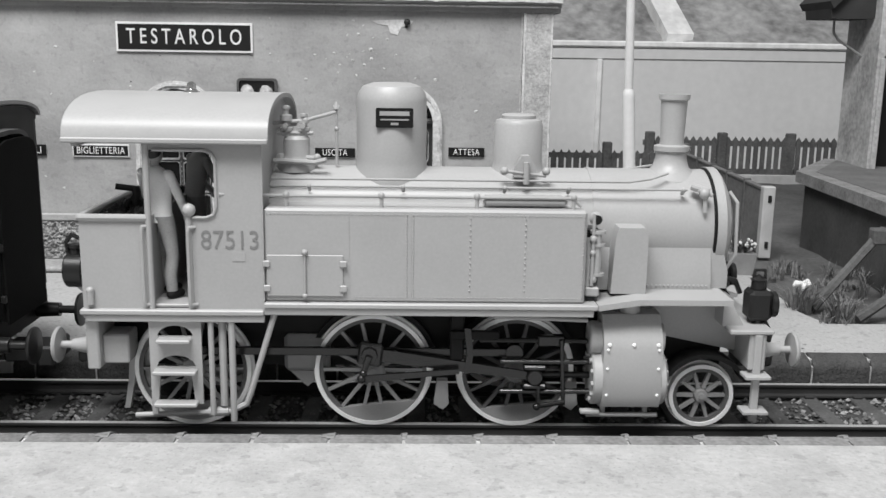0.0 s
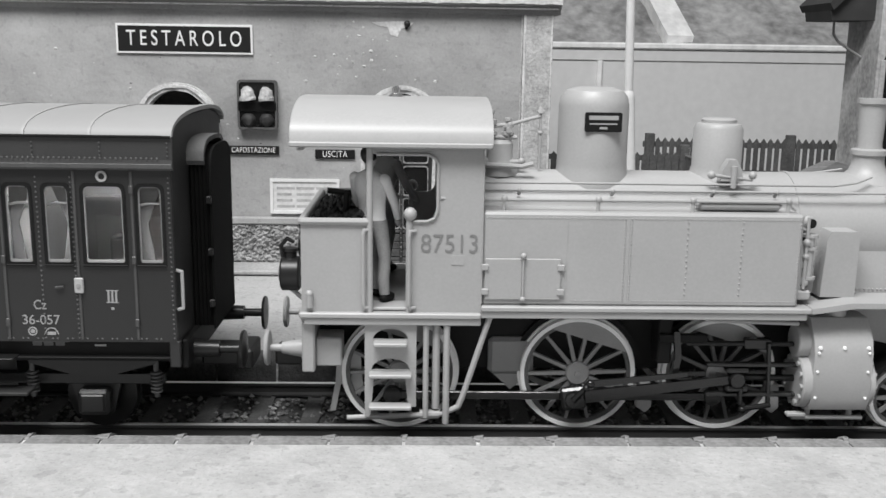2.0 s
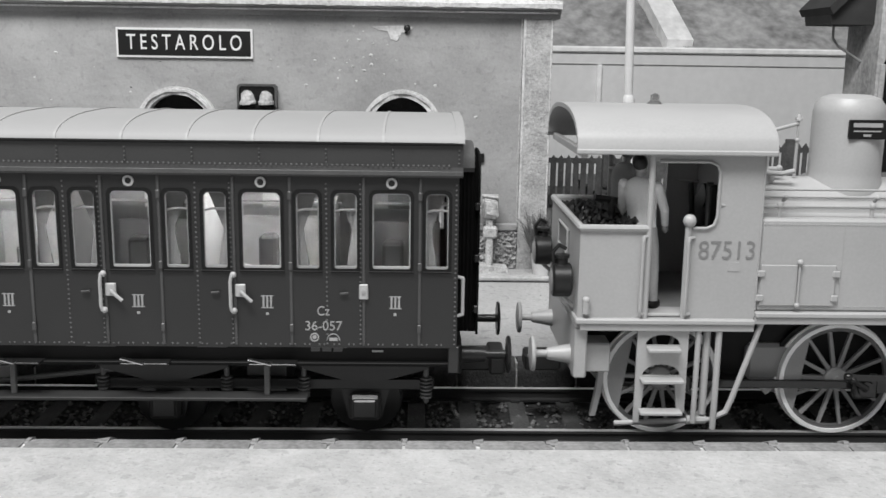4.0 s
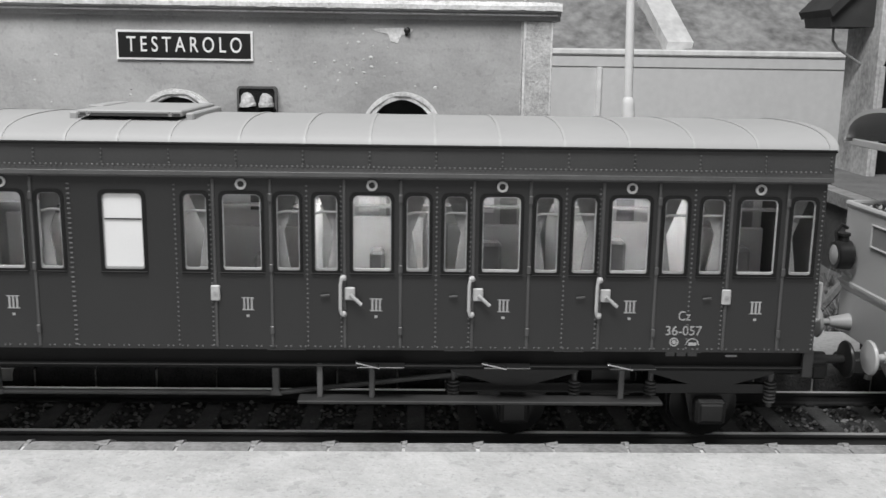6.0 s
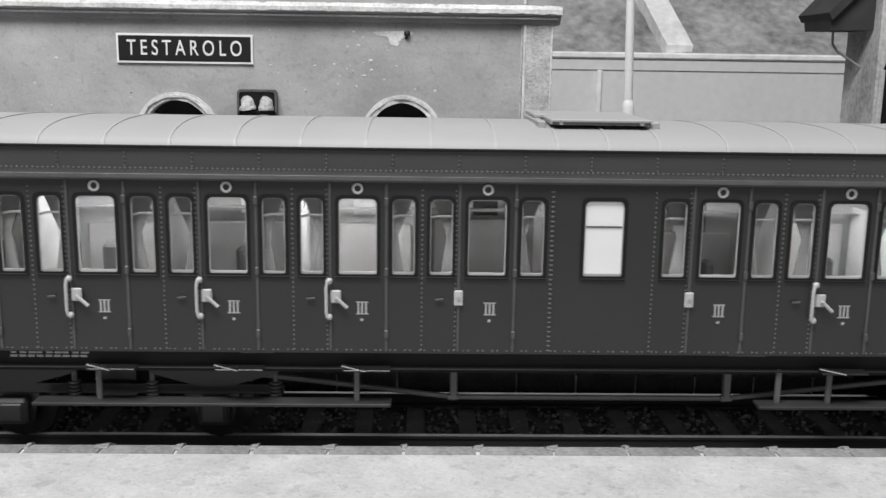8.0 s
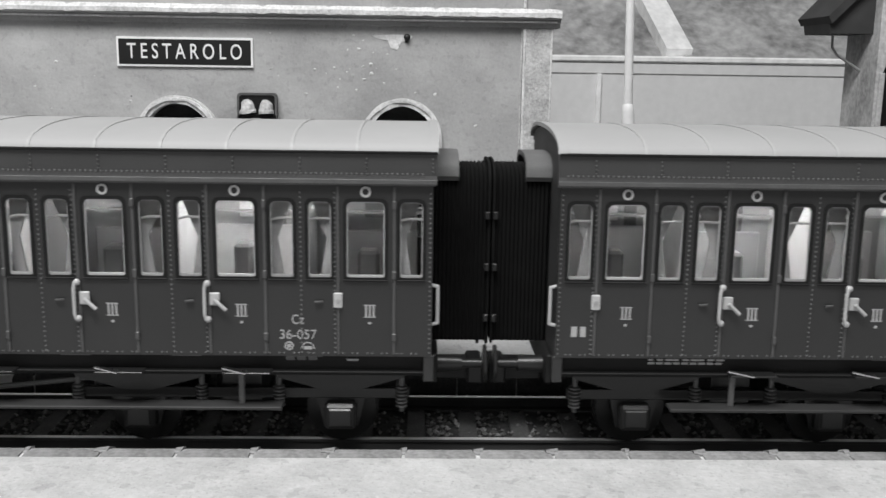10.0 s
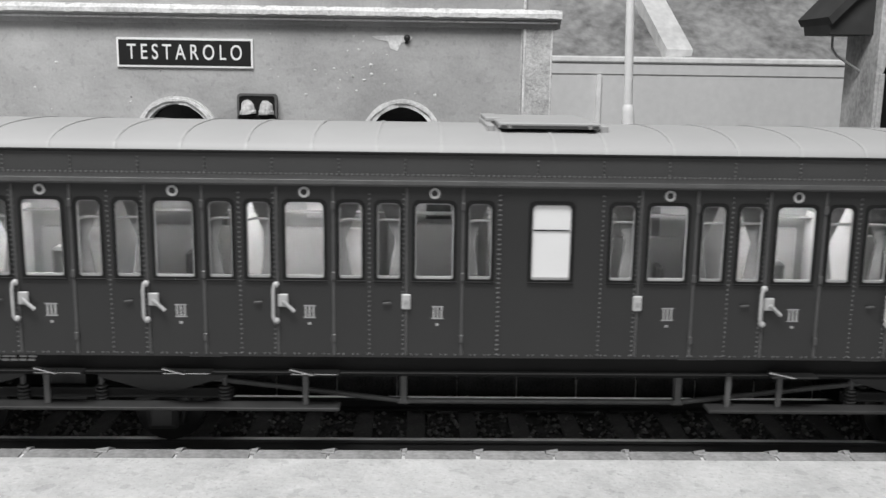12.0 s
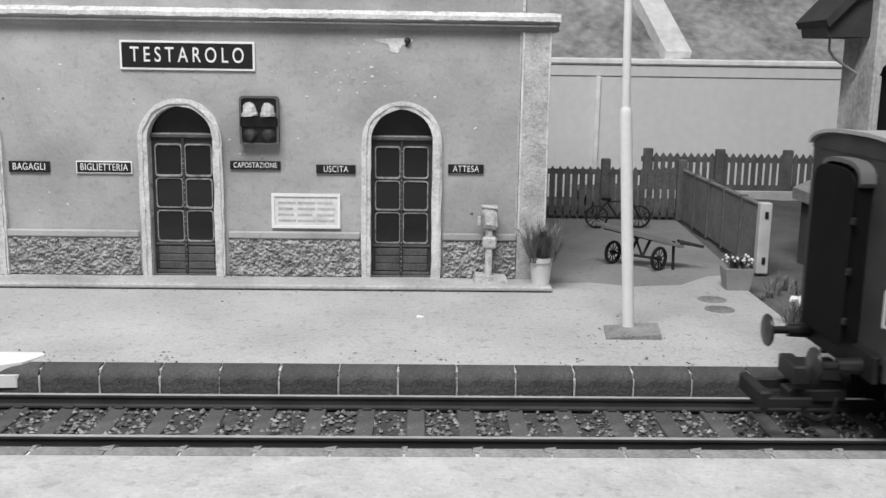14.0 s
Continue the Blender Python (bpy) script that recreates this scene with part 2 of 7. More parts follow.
    def ring(self, outer, inner, y0, y1):
        """A frame between two outlines of equal count in the xz plane, pushed from y0 (front) to y1."""
        n = len(outer)
        vs = [(a, y0, b) for a, b in outer] + [(a, y0, b) for a, b in inner] + [(a, y1, b) for a, b in outer] + [(a, y1, b) for a, b in inner]
        fs = []
        for k in range(n):
            j = (k + 1) % n
            fs += [(k, j, n + j, n + k), (k, 2 * n + k, 2 * n + j, j), (n + k, n + j, 3 * n + j, 3 * n + k), (2 * n + k, 3 * n + k, 3 * n + j, 2 * n + j)]
        return self.add(vs, fs)

    def stud(self, x, y, z, r, depth, n=6):
        """A small domed rivet on a face that looks to -y."""
        vs = [(x + r * math.cos(2 * math.pi * k / n), y, z + r * math.sin(2 * math.pi * k / n)) for k in range(n)]
        vs += [(x + r * 0.6 * math.cos(2 * math.pi * k / n), y - depth, z + r * 0.6 * math.sin(2 * math.pi * k / n)) for k in range(n)]
        fs = [(k, (k + 1) % n, n + (k + 1) % n, n + k) for k in range(n)] + [tuple(range(n, 2 * n))]
        return self.add(vs, fs)

    def mesh(self, name, mat, smooth=35):
        me = bpy.data.meshes.new(name)
        me.from_pydata([(x * S, y * S, z * S) for x, y, z in self.v], [], self.f)
        me.materials.append(mat)
        me.update()
        if smooth:
            bm = bmesh.new()
            bm.from_mesh(me)
            bmesh.ops.recalc_face_normals(bm, faces=bm.faces)
            bm.to_mesh(me)
            bm.free()
            me.polygons.foreach_set("use_smooth", [True] * len(me.polygons))
            me.set_sharp_from_angle(angle=radians(smooth))
        return me


def at(ob, x=0, y=0, z=0):
    ob.location = (x * S, y * S, z * S)
    return ob


def part(name, shape, mat, parent, label="", smooth=35):
    ob = new(name, shape.mesh(name, mat, smooth))
    ob.parent = parent
    return tagged(ob, label)


def thing(name, label, category, group="", kind="", x=0, y=0, z=0):
    return tagged(at(new(name), x, y, z), label, category, group, kind)


def solid(name, shape, mat, label, category, group="", kind="", smooth=35, x=0, y=0, z=0):
    return tagged(at(new(name, shape.mesh(name, mat, smooth)), x, y, z), label, category, group, kind)


def round_rect(x0, x1, z0, z1, r_top, r_bot, n=5):
    """Outline with rounded corners, 4*(n+1) points from the lower left, counter-clockwise from the front."""
    pts = []
    for cx, cz, r, a0 in ((x0, z0, r_bot, 180), (x1, z0, r_bot, 270), (x1, z1, r_top, 0), (x0, z1, r_top, 90)):
        ox = cx + (r if cx == x0 else -r)
        oz = cz + (r if cz == z0 else -r)
        for k in range(n + 1):
            a = radians(a0 + 90 * k / n)
            pts.append((ox + r * math.cos(a), oz + r * math.sin(a)))
    return pts


def square_match(x0, x1, z0, z1, n=5):
    """The square outline that pairs with round_rect point by point."""
    return [(x, z) for x, z in ((x0, z0), (x1, z0), (x1, z1), (x0, z1)) for _ in range(n + 1)]


def letters(name, body, size, mat, parent, x, y, z, width=0.0, label="", depth=0.012, spread=1.0, bold=0.0):
    """Lettering in the built-in font on a face that looks to -y, its middle at x, z."""
    cu = bpy.data.curves.new(name, "FONT")
    cu.body, cu.align_x, cu.align_y, cu.size, cu.extrude = body, "CENTER", "CENTER", size, depth / 2
    cu.space_character, cu.offset = spread, bold
    tmp = new(name + "_tmp", cu)
    bpy.context.view_layer.update()
    me = bpy.data.meshes.new_from_object(tmp.evaluated_get(bpy.context.evaluated_depsgraph_get()))
    bpy.data.objects.remove(tmp)
    w = max(v.co.x for v in me.vertices) - min(v.co.x for v in me.vertices)
    k = width / w if width else 1.0
    me.transform(Matrix.Translation((x * S, y * S, z * S)) @ Matrix.Rotation(radians(90), 4, "X") @ Matrix.Diagonal((k * S, S, S, 1)))
    me.materials.clear()
    me.materials.append(mat)
    ob = new(name, me)
    ob.parent = parent
    return tagged(ob, label)


def swing(ob):
    """Sets a thing of the yard, which lies a little askew to the track, into its place."""
    e = Matrix.Translation((EYE[0] * S, EYE[1] * S, 0))
    ob.matrix_basis = e @ Matrix.Rotation(-YAW, 4, "Z") @ e.inverted() @ ob.matrix_basis
    return ob


def ease(y):
    """How far a thing that stays square to the track stands to the east, by its distance."""
    return (y - EYE[1]) * math.tan(YAW)


# ---- how far the train has come, in full-size metres ----
RUN = [(0.0, 0.0), (0.5, 0.614), (1.0, 1.192), (1.5, 1.825), (2.0, 2.688), (2.2, 3.027), (3.2, 4.70), (4.3, 6.68), (4.5, 7.130), (5.0, 8.275),
       (5.5, 9.416), (6.0, 10.575), (6.5, 11.892), (7.0, 13.289), (7.5, 14.738), (8.0, 16.358), (8.5, 18.107), (9.0, 20.092), (9.2, 20.90),
       (10.2, 25.18), (11.3, 30.49), (11.5, 31.52), (12.0, 34.19), (12.5, 37.122), (13.0, 40.15), (13.5, 43.47), (14.0, 47.03)]


def run(t):
    k = 0
    while k < len(RUN) - 2 and t > RUN[k + 1][0]:
        k += 1
    (t0, s0), (t1, s1) = RUN[k], RUN[k + 1]

    def slope(j):
        a, b = max(j - 1, 0), min(j + 1, len(RUN) - 1)
        return (RUN[b][1] - RUN[a][1]) / (RUN[b][0] - RUN[a][0])

    h = t1 - t0
    u = (t - t0) / h
    return (s0 * (1 + 2 * u) * (1 - u) ** 2 + h * slope(k) * u * (1 - u) ** 2 + s1 * u * u * (3 - 2 * u) + h * slope(k + 1) * u * u * (u - 1))


TIMES = [k / 10 for k in range(141)]

# ---- ground, platforms, track ----
PLAT = 0.20
base = Shape().box(-60, 60, -40, 1.4, -0.9, -0.45)
base.box(-60, 60, 1.4, 70, -0.9, -0.45)
solid("ground", base, soil, "dark soil base of the layout", "ground", kind="structure", smooth=0)

near = Shape().box(-40, 40, -11.0, -1.93, -0.45, PLAT)
solid("pavement_near", near, concrete_near, "pale weathered concrete platform in front of the track", "platform", kind="structure", smooth=0)
far_pave = Shape().prism([(-40, 1.76), (40, 1.76), (40, 3.42)] + [(x + ease(y), y) for x, y in ((6.85, 3.42), (6.62, 4.2), (6.66, 9.1), (7.4, 17.5))] + [(-40, 17.5)], -0.45, PLAT, "xy")
solid("pavement_far", far_pave, concrete, "weathered concrete platform before the station", "platform", kind="structure", smooth=0)
# Darker patch stands in for the shadow beside the station.
yard_pave = Shape().prism([(2.36, 7.75), (3.3, 7.9), (4.2, 7.55), (5.3, 7.8), (6.1, 8.7), (6.9, 9.0), (7.38, 17.4), (2.36, 17.4)], PLAT - 0.1, PLAT + 0.004, "xy")
swing(solid("yard_paving", yard_pave, paving_dark, "paving beside the station, darkened for the building's shadow", "paving", kind="structure", smooth=0))
yard = Shape()
NX, NY = 60, 50
verts = []
for j in range(NY + 1):
    for i in range(NX + 1):
        x, y = 6.3 + 40 * i / NX, 3.3 + 32 * j / NY
        verts.append((x, y, 0.10 + 0.10 * noise.noise((x * 0.7, y * 0.7, 0)) + 0.04 * noise.noise((x * 3, y * 3, 4))))
yard.add(verts, [(j * (NX + 1) + i, j * (NX + 1) + i + 1, (j + 1) * (NX + 1) + i + 1, (j + 1) * (NX + 1) + i) for j in range(NY) for i in range(NX)])
solid("yard_ground", yard, soil, "dark bare soil of the goods yard", "ground", kind="structure")

bed = Shape()
NX, NY = 240, 14
verts = []
for j in range(NY + 1):
    for i in range(NX + 1):
        x, y = -22 + 44 * i / NX, -1.9 + 3.5 * j / NY
        verts.append((x, y, -0.235 + 0.05 * noise.noise((x * 3, y * 3, 1))))
bed.add(verts, [(j * (NX + 1) + i, j * (NX + 1) + i + 1, (j + 1) * (NX + 1) + i + 1, (j + 1) * (NX + 1) + i) for j in range(NY) for i in range(NX)])
bed.box(-60, -22, -1.9, 1.6, -0.4, -0.235).box(22, 60, -1.9, 1.6, -0.4, -0.235)
solid("track_bed", bed, bed_mat, "dark track bed under the ballast", "track bed", kind="structure")

RAILS = (-0.80, 0.83)
track = thing("railway_track", "weathered track with dark sleepers and worn steel rails", "railway track", kind="structure")
for y in RAILS:
    prof = [(y - 0.075, -0.19), (y + 0.075, -0.19), (y + 0.075, -0.165), (y + 0.018, -0.145), (y + 0.018, -0.05), (y + 0.045, -0.035),
            (y + 0.045, -0.006), (y - 0.045, -0.006), (y - 0.045, -0.035), (y - 0.018, -0.05), (y - 0.018, -0.145), (y - 0.075, -0.165)]
    rail = part("rail", Shape().prism(prof, -60, 60, "yz"), rail_side, track, "dark rusty rail", 0)
    top = part("rail_head", Shape().box(-60, 60, y - 0.036, y + 0.036, -0.0065, 0.0), rail_top, rail, "bright worn running surface", 0)

# loose ballast: small angular stones between the sleepers
rnd = random.Random(4)
PITCH = 0.74
SLEEP = -0.35 + ease(0)
stones = Shape()
for k in range(10300):
    x, y = rnd.uniform(-11, 11), (rnd.uniform(-1.85, 1.38) if k < 9600 else rnd.uniform(-1.54, -0.95))
    if any(abs(y - r) < 0.10 for r in RAILS):
        continue
    q = abs(((x - SLEEP) / PITCH) % 1 - 0.5)
    if q > 0.36 and -1.2 < y < 1.2 and rnd.random() < 0.93:
        continue
    r = rnd.uniform(0.02, 0.052)
    z = -0.235 + r * rnd.uniform(0.3, 1.1)
    if y < -0.93:
        z += 0.03 + rnd.uniform(0.0, 0.15) * min(1.0, (-0.93 - y) / 0.3)
    vs = []
    for d in ((1, 0, 0), (-1, 0, 0), (0, 1, 0), (0, -1, 0), (0, 0, 1), (0, 0, -1)):
        vs.append((x + d[0] * r * rnd.uniform(0.6, 1.3), y + d[1] * r * rnd.uniform(0.6, 1.3), z + d[2] * r * rnd.uniform(0.5, 1.0)))
    stones.add(vs, [(0, 2, 4), (2, 1, 4), (1, 3, 4), (3, 0, 4), (2, 0, 5), (1, 2, 5), (3, 1, 5), (0, 3, 5)])
solid("ballast", stones, ballast_mat, "loose grey track ballast", "ballast", kind="stuff", smooth=0)

# ---- station building ----
WALL = 7.60


def wx(x):
    return x * 1.0135 - 0.018 + ease(WALL)


def wz(z):
    return 4.905 - (4.905 - z) * 1.02


FLOOR = PLAT + 0.13
slab = Shape().box(-20, wx(2.30), WALL - 0.85, WALL + 0.5, PLAT + 0.03, FLOOR, 0.03)
solid("station_plinth", slab, slab_stone, "long worn stone step along the station front", "step", kind="structure")

DOORS = [(wx(-5.52), wx(-6.20), wx(-4.84)), (wx(-0.885), wx(-1.535), wx(-0.235)), (wx(-10.02), wx(-10.7), wx(-9.42))]
ARCH_TOP = wz(4.0)
TOP = wz(5.64)
END = wx(2.15)
edges = sorted((a, b) for c, a, b in DOORS)
line = [(-20.0, FLOOR - 0.1)]
for a, b in edges:
    c, r = (a + b) / 2, (b - a) / 2
    line += [(a, FLOOR - 0.1)] + [(c - r * math.cos(math.pi * k / 20), ARCH_TOP - r + r * math.sin(math.pi * k / 20)) for k in range(21)] + [(b, FLOOR - 0.1)]
line += [(END, FLOOR - 0.1), (END, TOP), (-20.0, TOP)]
wall = Shape().prism(line, WALL, WALL + 0.4)
station = thing("station_building", "old plastered station building with arched dark doors", "building", kind="structure")
part("wall", wall, plaster, station, "stained grey plaster wall", 0)
part("side_wall", Shape().box(END - 0.4, END, WALL + 0.4, WALL + 9, FLOOR - 0.1, TOP), plaster, station, "", 0)
upper = Shape().box(-20, END - 0.02, WALL + 0.02, WALL + 9, wz(5.95), wz(9.2))
part("upper_wall", upper, plaster, station, "", 0)
z0 = wz(5.62)
corn = Shape().prism([(WALL + 1, z0), (WALL - 0.10, z0), (WALL - 0.10, z0 + 0.09), (WALL - 0.19, z0 + 0.10), (WALL - 0.20, z0 + 0.16), (WALL - 0.27, z0 + 0.17), (WALL - 0.29, z0 + 0.23), (WALL - 0.27, z0 + 0.30), (WALL - 0.20, z0 + 0.37), (WALL + 1, z0 + 0.37)][::-1], -20, END + 0.20, "yz")
part("cornice", corn, plaster, station, "moulded worn cornice", 20)
chip = Shape()
strip = [-14.0 + 0.11 * k for k in range(int((END + 14.2) / 0.11))] + [END + 0.21]
loops = []
for x in strip:
    u, v, w = (noise.noise((x * q, 3.0, q)) for q in (2.3, 5.1, 0.9))
    loops += [(x, WALL - 0.235, z0 + 0.19 + 0.015 * u), (x, WALL - 0.30 - 0.01 * v, z0 + 0.20 + 0.025 * v), (x, WALL - 0.30 - 0.01 * u, z0 + 0.285 + 0.02 * w), (x, WALL - 0.20, z0 + 0.372 + 0.015 * v)]
chip.add(loops, [(j * 4 + i, j * 4 + (i + 1) % 4, j * 4 + 4 + (i + 1) % 4, j * 4 + 4 + i) for j in range(len(strip) - 1) for i in range(4)] + [(3, 2, 1, 0), tuple(len(loops) - 4 + i for i in range(4))])
part("cornice_edge", chip, plaster_edge, station, "chipped pale edge of the cornice", 40)
part("cornice_fillet", Shape().box(-20, END + 0.13, WALL - 0.215, WALL - 0.19, z0 + 0.095, z0 + 0.13, 0.008), plaster_edge, station, "thin pale fillet under the cornice")
# blisters, chips and small pits in the plaster
crumbs = random.Random(21)
for name_, mat_, count, small, large, label_ in (("plaster_chips", plaster_edge, 60, 0.010, 0.034, "small raised plaster chips"), ("plaster_pits", recess_dark, 9, 0.012, 0.03, "small dark pits in the plaster")):
    chips = Shape()
    for k in range(count):
        x, z, r = crumbs.uniform(wx(-10.5), wx(1.5)), crumbs.uniform(wz(1.5), wz(5.45)), crumbs.uniform(small, large)
        if k % 3 == 0 and count > 20:
            x, z = wx(-2.2) + crumbs.gauss(0, 0.7), wz(4.7) + crumbs.gauss(0, 0.25)
        if any(a - 0.25 < x < b + 0.25 and z < ARCH_TOP + 0.25 for a, b in edges):
            continue
        ang = [crumbs.uniform(0.6, 1.4) for _ in range(7)]
        rim = [(x + 1.3 * r * g * math.cos(2 * math.pi * i / 7), WALL - 0.002, z + r * g * math.sin(2 * math.pi * i / 7)) for i, g in enumerate(ang)]
        chips.add(rim + [(x + r * 0.2, WALL - 0.004 - r * 0.5, z + r * 0.2)], [(i, (i + 1) % 7, 7) for i in range(7)])
    tagged(part(name_, chips, mat_, station, label_, 0), kind="stuff")
pil = Shape().box(wx(1.60), END + 0.05, WALL - 0.07, WALL + 0.5, FLOOR - 0.02, z0, 0.015)
pil.box(wx(1.56), wx(1.60), WALL - 0.03, WALL + 0.2, FLOOR, z0, 0.01)
part("corner_pilaster", pil, pilaster_coat, station, "worn corner pilaster")
edge = Shape().box(wx(1.60), wx(1.60) + 0.06, WALL - 0.085, WALL, FLOOR + 1.1, z0, 0.015)
edge.box(END + 0.02, END + 0.06, WALL - 0.08, WALL, FLOOR + 0.5, z0, 0.01)
edge.box(wx(1.60), wx(1.60) + 0.06, WALL - 0.05, WALL + 0.1, wz(6.0), wz(9), 0.015)
part("pilaster_edge", edge, plaster_edge, station, "chipped pale edge of the pilaster")
# Thin dark strips paint the gap shade below the step and the wall.
part("foot_seam", Shape().box(-20, wx(2.27), WALL - 0.80, WALL + 0.4, PLAT - 0.05, PLAT + 0.03), recess_dark, station, "dark strip for the gap shade under the stone step", 0)
part("wall_foot", Shape().box(-20, END + 0.02, WALL - 0.02, WALL, FLOOR - 0.05, FLOOR + 0.03), recess_dark, station, "dark strip for the gap shade at the wall foot", 0)
# dado of rough stone, in stretches between the door frames
stretches = [(wx(-9.28), wx(-6.46)), (wx(-4.58), wx(-1.76)), (wx(0.0), wx(1.6)), (-20, wx(-11.0))]
for a, b in stretches:
    da = Shape()
    nx, nz = max(8, int((b - a) / 0.024)), 38
    z_top = wz(1.24)
    vs = []
    for j in range(nz + 1):
        for i in range(nx + 1):
            x, z = a + (b - a) * i / nx, FLOOR + (z_top - FLOOR) * j / nz
            h = 0.04 + 0.05 * noise.noise((x * 8, 0, z * 8)) + 0.075 * noise.noise((x * 19, 5, z * 19))
            if i in (0, nx) or j in (0, nz):
                h = 0.0
            vs.append((x, WALL - 0.024 - max(h, 0), z))
    da.add(vs, [(j * (nx + 1) + i, j * (nx + 1) + i + 1, (j + 1) * (nx + 1) + i + 1, (j + 1) * (nx + 1) + i) for j in range(nz) for i in range(nx)])
    part("dado", da, rubble, station, "rough rubble stone dado")
    part("dado_rail", Shape().box(a, b, WALL - 0.10, WALL, z_top, wz(1.40), 0.03), plaster, station, "worn plaster band over the dado")
# patch of fallen plaster with a hook
patch = [(-1.50, 5.42), (-1.38, 5.36), (-1.18, 5.33), (-1.12, 5.18), (-0.98, 5.14), (-0.90, 5.30), (-0.72, 5.34), (-0.66, 5.42), (-0.9, 5.45), (-1.2, 5.44)]
part("bare_patch", Shape().prism([(wx(a), wz(b)) for a, b in patch], WALL - 0.012, WALL), plaster_edge, station, "patch of fallen plaster", 0)
part("wall_hook", Shape().ball((wx(-0.78), WALL - 0.05, wz(5.40)), 0.07).rod((wx(-0.78), WALL - 0.05, wz(5.4)), (wx(-0.80), WALL, wz(5.3)), 0.03), iron_dark, station, "small dark iron hook")


def arch_outline(a, b, z_bot, z_top, n=24, jamb=1):
    c, r = (a + b) / 2, (b - a) / 2
    rise = [z_bot + (z_top - r - z_bot) * k / jamb for k in range(jamb)]
    return [(a, z) for z in rise] + [(c - r * math.cos(math.pi * k / n), z_top - r + r * math.sin(math.pi * k / n)) for k in range(n + 1)] + [(b, z) for z in reversed(rise)]


def ragged(shape, amount, size=3.0):
    """Uneven hand-worked edges: every point of the shape wanders a little."""
    shape.v = [(x + amount * noise.noise((x * size, y * size, z * size)), y + amount * noise.noise((x * size + 9, y * size, z * size)), z + amount * noise.noise((x * size, y * size + 9, z * size))) for x, y, z in shape.v]
    return shape


for num, (c, a, b) in enumerate(DOORS):
    door = thing("door_%d" % (num + 1), "tall dark arched double door with small panes", "door", kind="structure")
    outer, inner = arch_outline(a - 0.20, b + 0.20, FLOOR, ARCH_TOP + 0.17, 24, 16), arch_outline(a, b, FLOOR, ARCH_TOP, 24, 16)
    fr = Shape()
    n = len(outer)
    for k in range(n - 1):
        quad = [outer[k], outer[k + 1], inner[k + 1], inner[k]]
        vs = [(x, y, z) for y in (WALL - 0.13, WALL + 0.35) for x, z in quad]
        fr.add(vs, [(3, 2, 1, 0), (4, 5, 6, 7), (0, 1, 5, 4), (2, 3, 7, 6)])
    part("door_frame", ragged(fr, 0.022), plaster_edge, door, "pale moulded plaster surround")
    bead_o, bead_i = arch_outline(a - 0.155, b + 0.155, FLOOR, ARCH_TOP + 0.135, 24, 16), arch_outline(a - 0.09, b + 0.09, FLOOR, ARCH_TOP + 0.08, 24, 16)
    bd = Shape()
    for k in range(n - 1):
        quad = [bead_o[k], bead_o[k + 1], bead_i[k + 1], bead_i[k]]
        vs = [(x, y, z) for y in (WALL - 0.165, WALL - 0.12) for x, z in quad]
        bd.add(vs, [(3, 2, 1, 0), (4, 5, 6, 7), (0, 1, 5, 4), (2, 3, 7, 6)])
    part("frame_bead", ragged(bd, 0.03, 4.0), plaster_edge, door)
    yb = WALL + 0.16
    leaf_top = wz(3.42)
    part("fanlight", Shape().prism([p for p in arch_outline(a, b, leaf_top, ARCH_TOP)], yb + 0.04, yb + 0.08), dark_pane, door, "dark fanlight pane")
    part("transom", Shape().box(a, b, yb - 0.05, yb + 0.06, leaf_top - 0.08, leaf_top + 0.03, 0.02), panel_wood, door, "dark timber transom")
    w = (b - a) / 2
    for side in (0, 1):
        x0 = a + side * w + 0.004
        x1 = x0 + w - 0.008
        leaf = part("door_leaf", Shape().box(x0, x1, yb + 0.03, yb + 0.09, FLOOR, leaf_top - 0.08), door_wood, door, "", 0)
        px0, px1 = (x0 + 0.09, x1 - 0.035) if side == 0 else (x0 + 0.035, x1 - 0.09)
        for za, zb in ((0.74, 1.40), (1.475, 2.10), (2.175, 2.84)):
            za, zb = FLOOR + za, FLOOR + zb
            lean = rnd.uniform(-0.012, 0.012)
            pane = part("door_pane", Shape().prism(round_rect(px0, px1, za, zb, 0.07, 0.07), yb + 0.012, yb + 0.03), dark_pane, leaf, "dark window pane")
            part("pane_edge", Shape().ring(round_rect(px0 - 0.016, px1 + 0.016, za - 0.020 + lean, zb + 0.014, 0.08, 0.07), round_rect(px0 + 0.008, px1 - 0.008, za + 0.012, zb - 0.008 + lean, 0.065, 0.06), yb - 0.02, yb + 0.03), door_bar, pane, "worn pale pane edge", 0)
        zp = FLOOR + 0.11
        for h in (0.17, 0.17, 0.17):
            part("door_panel", Shape().box(px0 - 0.01, px1 + 0.01, yb - 0.005, yb + 0.04, zp, zp + h - 0.012, 0.012), panel_wood, leaf, "weathered timber board")
            zp += h
        part("kick_rail", Shape().box(x0 + 0.02, x1 - 0.02, yb - 0.02, yb + 0.03, FLOOR + 0.01, FLOOR + 0.09, 0.015), panel_wood, leaf, "")
        part("mid_rail", Shape().box(x0 + 0.02, x1 - 0.02, yb - 0.012, yb + 0.03, FLOOR + 0.64, FLOOR + 0.70, 0.012), panel_wood, leaf, "")
    part("centre_bead", Shape().box(c - 0.03, c + 0.03, yb - 0.035, yb + 0.03, FLOOR, leaf_top - 0.09, 0.012), door_wood, door, "dark meeting bead")
    studs = Shape()
    for k in range(26):
        studs.ball((c + rnd.uniform(-0.008, 0.008), yb - 0.036, FLOOR + 0.12 + 0.105 * k), rnd.uniform(0.008, 0.018), 6, 4)
    part("bead_wear", studs, door_bar, door, "worn spots on the bead")
